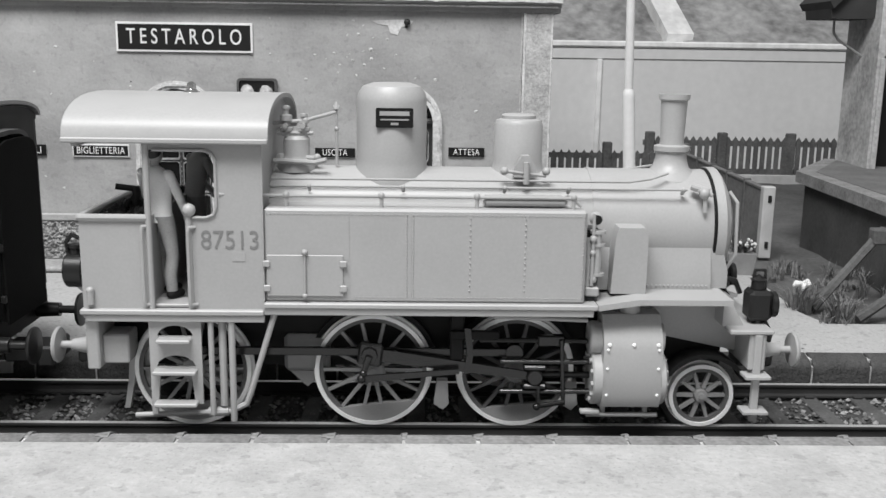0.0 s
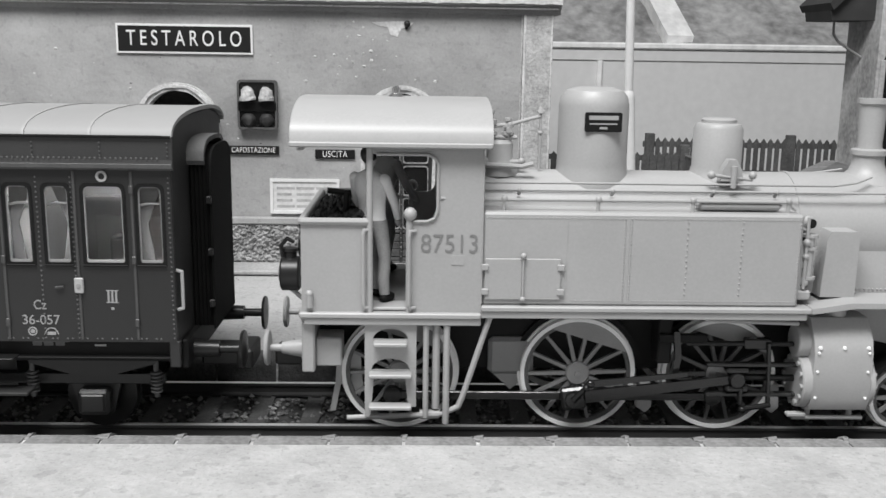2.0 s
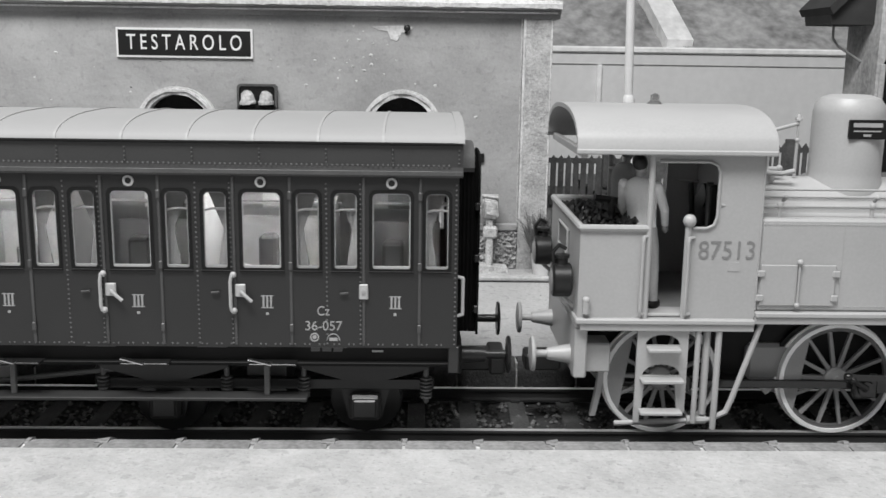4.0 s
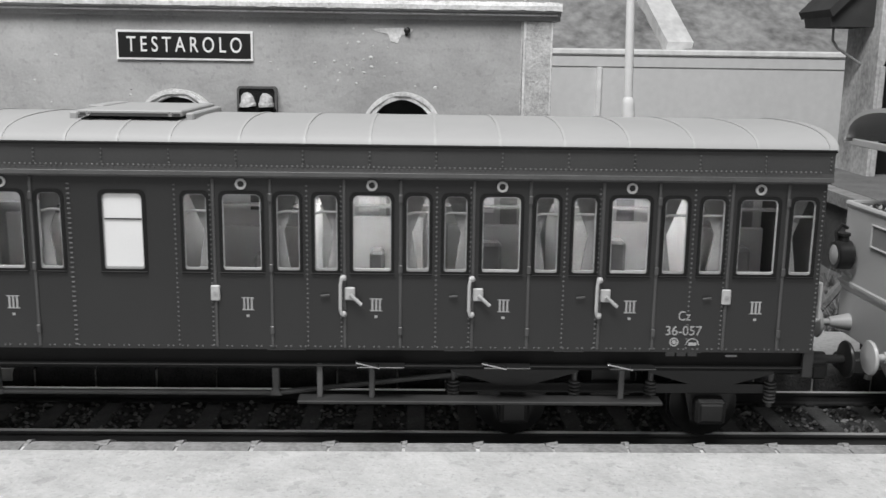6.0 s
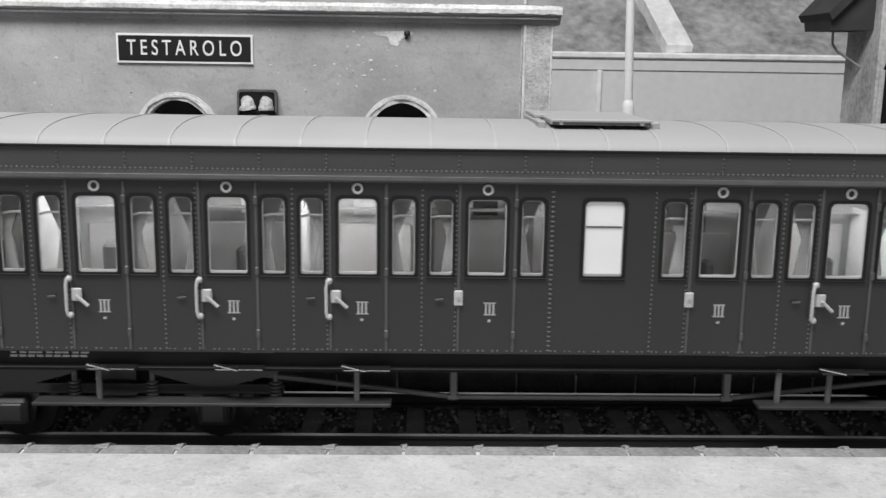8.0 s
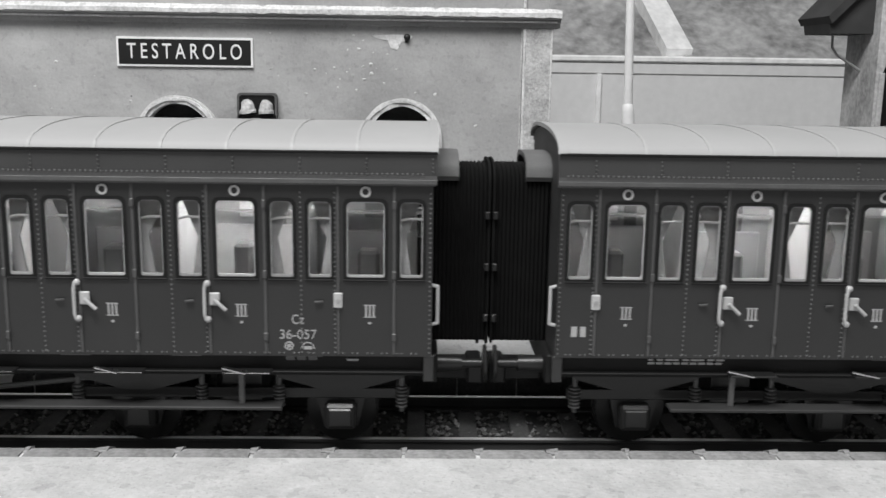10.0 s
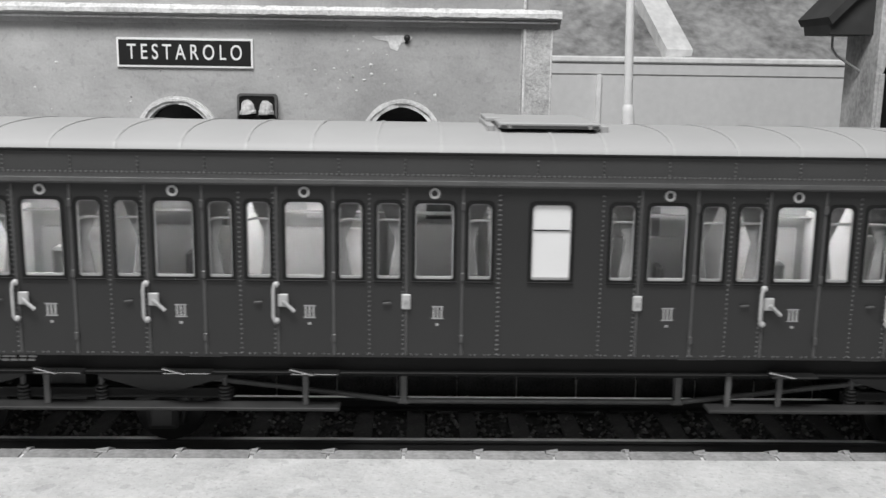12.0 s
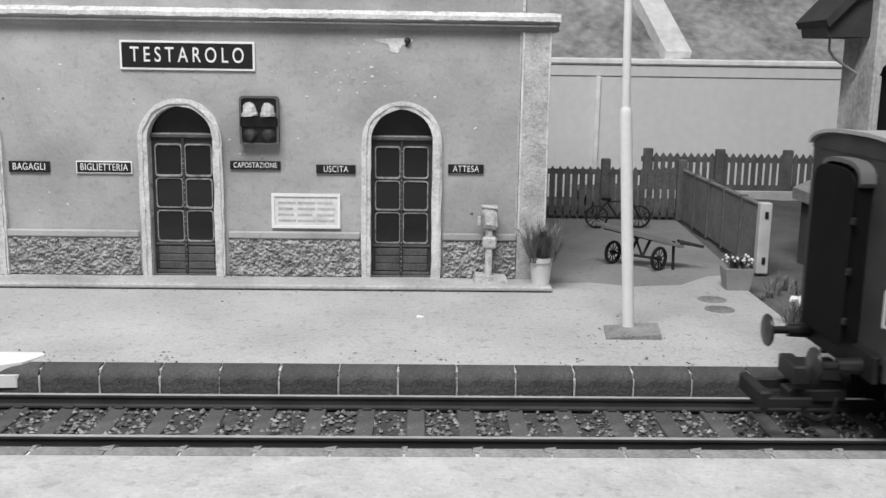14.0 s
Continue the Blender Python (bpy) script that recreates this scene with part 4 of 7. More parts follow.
for k in range(14):
    blossom.ball((6.75 + rnd.uniform(-0.14, 0.14), 4.75 + rnd.uniform(-0.1, 0.1), 0.62 + rnd.uniform(-0.05, 0.08)), 0.055, 6, 4)
swing(solid("white_flowers", blossom, petal, "clump of white blossom in the weeds", "flowers", kind="stuff"))
# loose grit and crumbs on the platforms
grit = Shape()
for k in range(260):
    if k < 110:
        x, y = rnd.uniform(-9, 6.4), 1.78 + abs(rnd.gauss(0, 0.35))
    elif k < 150:
        x, y = rnd.uniform(-9, 6.4), rnd.uniform(2.0, 6.6)
    elif k < 200:
        x, y = rnd.uniform(-9, 2.2), 6.86 - abs(rnd.gauss(0, 0.12))
    else:
        x, y = 3.5 + rnd.gauss(0.2, 0.6), 3.7 + rnd.gauss(0, 0.4)
    r = rnd.uniform(0.008, 0.026)
    z = PLAT + r * 0.4
    vs = [(x + d[0] * r * rnd.uniform(0.7, 1.6), y + d[1] * r * rnd.uniform(0.7, 1.6), z + d[2] * r * rnd.uniform(0.5, 0.9)) for d in ((1, 0, 0), (-1, 0, 0), (0, 1, 0), (0, -1, 0), (0, 0, 1), (0, 0, -1))]
    grit.add(vs, [(0, 2, 4), (2, 1, 4), (1, 3, 4), (3, 0, 4), (2, 0, 5), (1, 2, 5), (3, 1, 5), (0, 3, 5)])
solid("loose_grit", grit, grit_mat, "loose dark grit scattered on the platform", "grit", kind="stuff", smooth=0)
# bright slab and stone beside the far kerb
solid("pale_slab", Shape().prism([(-9.2, 1.42), (-6.95, 1.40), (-6.72, 1.56), (-6.60, 1.62), (-6.40, 2.02), (-6.48, 2.16), (-9.2, 2.2)], PLAT - 0.12, PLAT + 0.035, "xy").prism([(-7.1, 1.36), (-6.62, 1.38), (-6.48, 1.50), (-6.60, 1.58), (-7.1, 1.52)], PLAT - 0.3, PLAT - 0.10, "xy"), sign_white, "bright white painted platform end stone", "stone", x=ease(1.6))

# ---- the train ----
riders, rollers, links = [], [], []

HALF = 8.47
SIDE = 1.45
BAYS = [1.416 + 1.561 * k for k in range(5)]
BAYS = [-b for b in reversed(BAYS)] + BAYS
SILL, HEAD = 2.315, 3.265
WINDOWS = []
for b in BAYS:
    WINDOWS += [(b - 0.70, b - 0.405, "narrow"), (b - 0.24, b + 0.24, "door"), (b + 0.405, b + 0.70, "narrow")]
WINDOWS.append((-0.25, 0.25, "frosted"))
WINDOWS.sort()


def side_wall(parent, y0, y1):
    part("lower_panel", Shape().box(-HALF, HALF, y0, y1, 1.33, SILL), coach_paint, parent, "dark panelled coach side", 0)
    part("upper_panel", Shape().box(-HALF, HALF, y0, y1, HEAD, 3.86), coach_paint, parent, "", 0)
    x = -HALF
    for a, b in [w[:2] for w in WINDOWS] + [(HALF, HALF)]:
        part("window_pillar", Shape().box(x, a, y0, y1, SILL, HEAD), coach_paint, parent, "", 0)
        x = b


def roof_line(n=16, half=1.52, low=3.85, rise=0.262):
    out = []
    for k in range(n + 1):
        a = math.pi * k / n
        c, q = math.cos(a), math.sin(a)
        out.append((half * math.copysign(abs(c) ** 0.80, c), low + rise * q ** 0.85))
    return out


def wheelset(parent, x):
    s = Shape()
    for y in (-0.80, 0.80):
        s.lathe([(0.10, -0.07), (0.40, -0.06), (0.45, -0.06), (0.45, 0.05), (0.48, 0.05), (0.48, 0.08), (0.10, 0.08)], (0, y, 0), "y", 24)
    s.rod((0, -0.95, 0), (0, 0.95, 0), 0.08)
    w = part("wheelset", s, black_metal, parent, "dark steel wheel pair")
    return at(w, x, 0, 0.45)


def bogie(parent, x, frame_name="bogie_frame"):
    bg = Shape()
    for y in (-1.06, 1.06):
        bg.box(x - 2.15, x + 2.15, y - 0.04, y + 0.04, 0.66, 0.80, 0.01)
        for a in (-1.27, 1.27):
            bg.prism([(x + a - 0.85, 1.02), (x + a - 0.78, 0.95), (x + a - 0.18, 0.78), (x + a + 0.18, 0.78), (x + a + 0.78, 0.95), (x + a + 0.85, 1.02)], y - 0.10, y + 0.06)
            bg.prism([(x + a - 0.34, 0.80), (x + a - 0.22, 0.28), (x + a - 0.14, 0.20), (x + a + 0.14, 0.20), (x + a + 0.22, 0.28), (x + a + 0.34, 0.80)], y - 0.02, y + 0.06)
    bg.box(x - 0.25, x + 0.25, -1.0, 1.0, 0.6, 0.95)
    f = part(frame_name, bg, black_metal, parent, "black pressed bogie frame")
    for a in (-1.27, 1.27):
        part("axle_box", Shape().box(x + a - 0.20, x + a + 0.20, -1.24, -1.05, 0.28, 0.62, 0.04).box(x + a - 0.15, x + a + 0.15, -1.27, -1.23, 0.33, 0.57, 0.02), black_metal, f, "square axle box")
        for d in (-0.78, 0.78):
            sp = Shape()
            for k in range(6):
                sp.lathe([(0.045, 0), (0.078, 0.010), (0.078, 0.026), (0.045, 0.036)], (x + a + d, -1.12, 0.56 + 0.05 * k), "z", 10)
            sp.rod((x + a + d, -1.12, 0.50), (x + a + d, -1.12, 1.1), 0.035)
            part("coil_spring", sp, worn_iron, f, "short coil spring")


def make_coach():
    c = thing("passenger_coach", "dark old third-class coach with many compartment doors and grey roof", "railway coach", "coaches of the train")
    side_wall(c, -SIDE, -SIDE + 0.07)
    side_wall(c, SIDE - 0.07, SIDE)
    part("end_wall", Shape().box(-HALF, -HALF + 0.08, -SIDE + 0.07, SIDE - 0.07, 1.2, 3.9), lit_end_paint, c, "dark end wall, toned lighter as if lit", 0)
    part("end_wall", Shape().box(HALF - 0.08, HALF, -SIDE + 0.07, SIDE - 0.07, 1.2, 3.9), lit_end_paint, c, "dark end wall, toned lighter as if lit", 0)
    # roof shell
    ro = Shape()
    top = roof_line()
    ro.prism(list(top), -HALF + 0.05, HALF - 0.05, "yz")
    roof = part("roof", ro, roof_paint, c, "smooth grey arched roof")
    rib = Shape()
    outer, inner = roof_line(16, 1.531, 3.85, 0.274), roof_line(16, 1.51, 3.84, 0.252)
    rib.prism(outer + list(reversed(inner)), -0.015, 0.015, "yz")
    rib_mesh = rib.mesh("roof_rib", roof_rib_paint, 40)
    for x in [-1.345 - 0.767 * k for k in range(9)] + [-0.61, 0.0, 0.61] + [1.42 + 0.768 * k for k in range(9)]:
        o = new("roof_rib", rib_mesh)
        o.parent = roof
        at(o, x)
    for d in (-1, 1):
        rim = roof_line(16, 1.535, 3.85, 0.278)
        core = [(y * 0.965, 3.85 + (z - 3.85) * 0.86) for y, z in roof_line()]
        xa, xb = sorted((d * (HALF - 0.05), d * (HALF + 0.055)))
        part("roof_rim", Shape().prism(rim + list(reversed(core)), xa, xb, "yz"), roof_paint, roof, "projecting roof edge")
        part("roof_gable", Shape().prism([(y, z) for y, z in roof_line(16, 1.47, 3.80, 0.25)], *sorted((d * (HALF - 0.05), d * (HALF + 0.01))), "yz"), lit_end_paint, roof, "dark gable under the roof edge")
    part("eave_strip", Shape().box(-HALF - 0.05, HALF + 0.05, -1.535, -1.46, 3.835, 3.87, 0.008), black_paint, roof, "thin dark gutter line")
    # hatch plate on the roof
    hatch = part("roof_hatch", Shape().box(-0.63, 0.63, -0.95, 0.95, 4.125, 4.20, 0.015), roof_paint, roof, "flat grey plate over the roof")
    br = Shape()
    for x in (-0.72, 0.70):
        br.box(x - 0.05, x + 0.05, -0.85, 0.85, 4.06, 4.165, 0.015)
    br.box(-0.75, -0.55, -0.2, 0.9, 4.165, 4.215, 0.01)
    part("hatch_bracket", br, roof_paint, hatch, "grey supporting bracket")
    part("hatch_edge", Shape().box(-0.61, 0.61, -0.965, -0.945, 4.13, 4.165), coach_band, hatch, "darker front edge", 0)
    for x in (-0.50, 0.50):
        part("hatch_bolt", Shape().lathe([(0.03, 0), (0.03, -0.02), (0, -0.03)], (x, -0.965, 4.155), "y", 8), steel, hatch, "")
    # destination band under the eave
    band = part("roof_band", Shape().prism([(-SIDE - 0.01, 3.47), (-SIDE, 3.45), (-SIDE, 3.85), (-SIDE - 0.055, 3.85), (-SIDE - 0.05, 3.58), (-SIDE - 0.066, 3.53), (-SIDE - 0.066, 3.48)], -HALF - 0.04, HALF + 0.04, "yz"),
                coach_band, c, "lighter band under the eave", 0)
    part("band_lip", Shape().box(-HALF - 0.042, HALF + 0.042, -SIDE - 0.072, -SIDE - 0.06, 3.478, 3.532, 0.004), lip_paint, band, "lighter lower lip")
    # vertical beads and rivets
    riv = Shape()
    seams, hinge = [], []
    for b in BAYS:
        seams += [b - 0.335, b + 0.345]
        hinge.append(b + 0.345)
    for x in seams:
        part("door_bead", Shape().box(x - 0.017, x + 0.017, -SIDE - 0.018, -SIDE, 1.36, 3.44, 0.006), coach_trim, c)
    cols = [b + 0.777 for b in BAYS if abs(b + 0.777) < 8] + [-0.62, 0.62, -HALF + 0.03, HALF - 0.03] + [b - 0.375 for b in BAYS]
    for x in cols:
        for k in range(34):
            z = 1.38 + 0.06 * k
            riv.stud(x, -SIDE, z, 0.0125, 0.013)
    for k in range(280):
        x = -8.4 + 0.06 * k
        riv.stud(x, -SIDE - 0.068, 3.60, 0.014, 0.014)
        if k % 3 != 0:
            riv.stud(x, -SIDE, 1.37, 0.012, 0.010)
    for k in range(22):
        for j in range(4):
            riv.stud(-2.17 + 0.787 * (k - 8) + 0.4, -SIDE - 0.06, 3.63 + 0.05 * j, 0.011, 0.012)
    tagged(part("rivets", riv, rivet_dot, c, "rows of small rivets", 0), kind="stuff")
    # windows
    for a, b, kind in WINDOWS:
        z1 = HEAD
        fr = part("window_frame", Shape().ring(round_rect(a - 0.03, b + 0.03, SILL - 0.03, z1 + 0.03, 0.08, 0.05), round_rect(a + 0.012, b - 0.012, SILL + 0.012, z1 - 0.012, 0.07, 0.03), -SIDE - 0.012, -SIDE + 0.03),
                  black_paint, c, "black rounded window gasket", 0)
        # Wider lower edge and pale tone imitate lamplight caught on the sill.
        bead = part("frame_bead", Shape().ring(round_rect(a + 0.010, b - 0.010, SILL + 0.010, z1 - 0.010, 0.07, 0.03), round_rect(a + 0.024, b - 0.024, SILL + 0.042, z1 - 0.024, 0.055, 0.02), -SIDE + 0.004, -SIDE + 0.028),
                    bead_pale if kind == "door" else frame_metal, fr, "thin bright metal edge, widened below for the sill's reflection", 0)
        part("window_sill", Shape().box(a - 0.03, b + 0.03, -SIDE - 0.03, -SIDE, SILL - 0.035, SILL - 0.012, 0.006), black_paint, fr, "")
        if kind == "frosted":
            part("pane", Shape().box(a + 0.02, b - 0.02, -SIDE + 0.02, -SIDE + 0.03, SILL + 0.02, z1 - 0.02), frosted, fr, "white frosted pane with a faint glow of its own", 0)
            part("glazing_bar", Shape().box(a + 0.03, b - 0.03, -SIDE + 0.008, -SIDE + 0.02, 2.93, 2.945), black_paint, fr, "", 0)
        else:
            g = part("pane", Shape().box(a + 0.02, b - 0.02, -SIDE + 0.034, -SIDE + 0.038, SILL + 0.02, z1 - 0.02), pane_glass, fr, "clear window pane", 0)
            g.visible_shadow = False
    # doors: lamps, locks, handles, class figures
    for k, b in enumerate(BAYS):
        part("vent_ring", Shape().lathe([(0.040, 0), (0.040, -0.02), (0.066, -0.02), (0.066, 0), (0.040, 0)], (b, -SIDE, 3.375), "y", 18), handle_metal, c, "small pale ring over the door")
        x = b - 0.335
        if k % 5 in (0, 4):
            lock = part("lock_plate", Shape().box(x - 0.055, x + 0.055, -SIDE - 0.045, -SIDE - 0.004, 1.95, 2.14, 0.012), handle_metal, c, "pale square lock")
            part("keyhole", Shape().lathe([(0.028, 0), (0.028, -0.01), (0, -0.012)], (x, -SIDE - 0.045, 2.045), "y", 10), frame_metal, lock)
        else:
            hd = Shape().pipe([(x - 0.02, -SIDE, 2.25), (x - 0.03, -SIDE - 0.07, 2.25), (x - 0.045, -SIDE - 0.075, 2.17), (x - 0.045, -SIDE - 0.075, 1.86), (x - 0.03, -SIDE - 0.07, 1.80), (x - 0.02, -SIDE, 1.80)], 0.021)
            hd.ball((x - 0.01, -SIDE - 0.05, 2.25), 0.04).ball((x - 0.01, -SIDE - 0.05, 1.80), 0.04)
            grab = part("door_handle", hd, handle_metal, c, "pale curved grab handle")
            lv = Shape().box(x + 0.005, x + 0.13, -SIDE - 0.045, -SIDE - 0.004, 1.97, 2.13, 0.012)
            lv.rod((x + 0.07, -SIDE - 0.07, 2.05), (x + 0.21, -SIDE - 0.07, 1.92), 0.022)
            part("latch_lever", lv, handle_metal, grab, "pale door latch with lever")
        fig = Shape()
        for k3 in (-1, 0, 1):
            fig.box(b + 0.05 + 0.046 * k3 - 0.011, b + 0.05 + 0.046 * k3 + 0.011, -SIDE - 0.006, -SIDE - 0.001, 1.835, 1.975)
        fig.box(b - 0.025, b + 0.125, -SIDE - 0.006, -SIDE - 0.001, 1.825, 1.836).box(b - 0.025, b + 0.125, -SIDE - 0.006, -SIDE - 0.001, 1.974, 1.985)
        part("class_figure", fig, letter_white, c, "pale roman figure III", 0)
        part("small_mark", Shape().box(b + 0.03, b + 0.065, -SIDE - 0.006, -SIDE - 0.001, 1.74, 1.77), letter_white, c, "tiny pale mark", 0)
        hx = b + 0.345
        for z in (1.58, 2.36, 3.22):
            part("hinge", Shape().box(hx - 0.024, hx + 0.024, -SIDE - 0.04, -SIDE - 0.012, z - 0.05, z + 0.05, 0.008), coach_trim, c, "")
        if k not in (0, 5):
            part("door_catch", Shape().rod((b - 0.62, -SIDE - 0.03, 2.02), (b - 0.52, -SIDE - 0.03, 2.03), 0.014), coach_trim, c, "")
    # number and marks near one end, maker's bars near the other
    letters("coach_number", "36-057", 0.17, letter_white, c, 6.83, -SIDE - 0.004, 1.60, 0.45, "pale painted coach number", 0.006)
    letters("coach_letters", "Cz", 0.17, letter_white, c, 6.83, -SIDE - 0.004, 1.79, 0.15, "", 0.006)
    part("round_mark", Shape().lathe([(0.040, 0), (0.040, -0.007), (0.056, -0.007), (0.056, 0), (0.040, 0)], (6.72, -SIDE, 1.46), "y", 18).lathe([(0, -0.007), (0.026, -0.007), (0.026, 0)], (6.72, -SIDE, 1.46), "y", 14), letter_white, c, "pale round emblem mark")
    bow = [(math.cos(math.pi * k / 12), math.sin(math.pi * k / 12)) for k in range(13)]
    part("half_round_mark", Shape().prism([(6.95 + 0.085 * u, 1.415 + 0.095 * v) for u, v in bow] + [(6.95 + 0.068 * u, 1.43 + 0.068 * v) for u, v in reversed(bow)], -SIDE - 0.006, -SIDE - 0.001).box(6.90, 7.0, -SIDE - 0.006, -SIDE - 0.001, 1.415, 1.455), letter_white, c, "pale half-round emblem mark", 0)
    for x in (-8.28, -8.17):
        part("owner_mark", Shape().box(x, x + 0.07, -SIDE - 0.006, -SIDE - 0.001, 1.60, 1.73), letter_white, c, "pale plain owner's mark", 0)
    for k in range(9):
        x = -7.28 + 0.107 * k
        part("print_bar", Shape().box(x + 0.01, x + 0.07 + 0.02 * (k % 3), -1.335, -1.33, 1.262, 1.285), letter_white, c, "pale bar of unreadable print", 0)
        part("print_bar", Shape().box(x, x + 0.085, -1.335, -1.33, 1.215, 1.243), letter_white, c, "pale bar of unreadable print", 0)
    part("print_bar", Shape().box(7.42, 7.56, -1.335, -1.33, 1.235, 1.26), letter_white, c, "pale bar of unreadable print", 0)
    for b, x0, x1 in ((BAYS[5], 0.25, 0.72), (BAYS[7], -0.66, -0.29), (BAYS[8], -0.85, -0.48), (BAYS[9], -0.90, -0.55), (BAYS[2], 0.1, 0.5)):
        part("print_bar", Shape().box(b + x0, b + x1, -1.336, -1.33, 1.285, 1.315), coach_trim, c, "grey bar of unreadable print", 0)
    for k in range(3):
        part("print_bar", Shape().box(6.66 + 0.14 * k, 6.77 + 0.14 * k, -1.336, -1.33, 1.24, 1.31), lip_paint, c, "grey bar of unreadable print", 0)
    # compartments
    part("coach_floor", Shape().box(-HALF + 0.1, HALF - 0.1, -SIDE + 0.08, SIDE - 0.08, 1.34, 1.42), inside_dark, c, "", 0)
    part("inner_ceiling", Shape().box(-HALF + 0.1, HALF - 0.1, -SIDE + 0.08, SIDE - 0.08, 3.72, 3.78), inside_pale, c, "pale ceiling", 0)
    r = random.Random(11)
    edges = [b + 0.777 for b in BAYS if abs(b + 0.777) < 8.3] + [-0.62, 0.62]
    for x in sorted(set(round(e, 3) for e in edges)):
        part("seat_back", Shape().box(x - 0.03, x + 0.03, -SIDE + 0.10, 0.14, 1.42, 2.98, 0.01).box(x - 0.03, x + 0.03, -SIDE + 0.10, -0.6, 2.98, 3.72), inside_pale, c, "pale high seat back")
        for d in (-0.26, 0.26):
            part("seat", Shape().box(x + d - 0.22, x + d + 0.22, -SIDE + 0.12, 0.14, 1.78, 1.9, 0.03), inside_dark, c, "dark bench seat")
    part("corridor_wall", Shape().box(-HALF + 0.2, HALF - 0.2, 0.15, 0.20, 1.42, 3.72), inside_mid, c, "grey inner wall", 0)
    for a, b, kind in WINDOWS:
        if kind == "frosted":
            continue
        m = (a + b) / 2
        if kind == "narrow":
            flip = 1 if min(BAYS, key=lambda q: abs(q - m)) < m else -1
            pts = [(m - 0.16 * flip, 2.2), (m + 0.02 * flip, 2.2), (m - 0.07 * flip, 2.78), (m + 0.13 * flip, 3.3), (m - 0.16 * flip, 3.3)]
            part("curtain", Shape().prism(pts if flip > 0 else list(reversed(pts)), -SIDE + 0.15, -SIDE + 0.19), curtain_cloth, c, "drawn-back cloth curtain", 0)
        if kind == "narrow":
            part("curtain_rail", Shape().pipe([(a - 0.03, -SIDE + 0.12, 3.00), (m - 0.05, -SIDE + 0.11, 3.035), (b + 0.03, -SIDE + 0.12, 3.03)], 0.016), handle_metal, c, "thin pale curtain rail")
        if kind == "door":
            tone = r.choice((inside_mid, inside_pale, inside_mid, inside_pale))
            part("bench_back", Shape().box(m - 0.62, m + 0.62, 0.06, 0.14, 1.9, 2.66 + r.uniform(-0.06, 0.10), 0.015), tone, c, "upholstered bench back")
            x0 = m + r.uniform(-0.30, -0.12)
            w0 = r.uniform(0.30, 0.42)
            # Dark box on the wall stands in for a door gap's darkness.
            part("dark_doorway", Shape().box(x0 + w0 + 0.06, x0 + w0 + r.uniform(0.16, 0.30), 0.12, 0.149, 2.4, 3.2), inside_dark, c, "dark strip standing in for a corridor door gap", 0)
            iw = part("inner_window", Shape().ring(square_match(x0, x0 + w0, 2.78, 3.22, 0), square_match(x0 + 0.03, x0 + w0 - 0.03, 2.81, 3.19, 0), 0.11, 0.148), bead_pale, c, "framed inner window", 0)
            part("inner_pane", Shape().box(x0 + 0.03, x0 + w0 - 0.03, 0.135, 0.148, 2.81, 3.19), r.choice((inside_dark, rim_paint, coach_band, inside_pale)), iw, "", 0)
            if r.random() < 0.6:
                part("bag", Shape().box(m - 0.15 + r.uniform(-0.1, 0.2), m + 0.05 + r.uniform(0, 0.1), -0.9, -0.6, 1.9, r.uniform(2.4, 2.62), 0.04), inside_dark, c, "dark shape on the seat")
        part("luggage_rack", Shape().box(a - 0.12, b + 0.12, -0.12, 0.05, 2.90, 2.925), handle_metal, c, "", 0)
    for k in range(10):
        x = BAYS[k] + 0.12 * (k % 3 - 1)
        lit = k in (1, 3, 6, 8)
        z = 3.21 if lit else 3.36
        part("compartment_lamp", Shape().lathe([(0, -0.07), (0.07, -0.05), (0.10, 0), (0.07, 0.05), (0, 0.06)], (x, -0.62, z), "z", 14).rod((x, -0.62, z), (x, -0.62, 3.72), 0.012, n=6), bulb if lit else bulb_dim, c, "lit hanging lamp")
    # underframe
    part("solebar", Shape().box(-HALF + 0.02, HALF - 0.02, -1.33, -1.25, 1.12, 1.33), black_paint, c, "black solebar", 0)
    part("solebar", Shape().box(-HALF + 0.02, HALF - 0.02, 1.25, 1.33, 1.12, 1.33), black_paint, c, "black solebar", 0)
    part("floor_frame", Shape().box(-HALF + 0.02, HALF - 0.02, -1.25, 1.25, 1.02, 1.32), black_paint, c, "", 0)
    part("foot_rail", Shape().box(-HALF + 0.1, HALF - 0.1, -1.42, -1.33, 1.10, 1.12, 0.006), black_paint, c, "")
    part("truss_rod", Shape().pipe([(-5.2, -1.10, 1.04), (-1.78, -1.12, 0.65), (1.74, -1.12, 0.65), (5.2, -1.10, 1.04)], 0.036), worn_iron, c, "black truss rod")
    part("truss_rod", Shape().pipe([(-5.2, 1.10, 1.04), (-1.78, 1.12, 0.74), (1.74, 1.12, 0.74), (5.2, 1.10, 1.04)], 0.035), black_metal, c, "black truss rod")
    for x in (-1.78, 1.74):
        part("queen_post", Shape().box(x - 0.045, x + 0.045, -1.18, -1.08, 0.66, 1.1, 0.01).box(x - 0.08, x + 0.08, -1.18, -1.08, 0.62, 0.69, 0.015).prism([(x - 0.05, 1.0), (x + 0.05, 1.0), (x + 0.13, 1.1), (x - 0.13, 1.1)], -1.18, -1.08), worn_iron, c, "")
    for x0, x1 in ((-7.0, -2.57), (2.05, 6.62)):
        fb = part("footboard", Shape().box(x0, x1, -1.50, -1.24, 0.635, 0.68, 0.01), board_black, c, "long low black footboard")
        for x in (2.32, 2.97, 6.11) if x0 > 0 else (-3.0, -6.2):
            part("hanger", Shape().box(x - 0.035, x + 0.035, -1.38, -1.33, 0.675, 1.12, 0.008), worn_iron, fb, "")
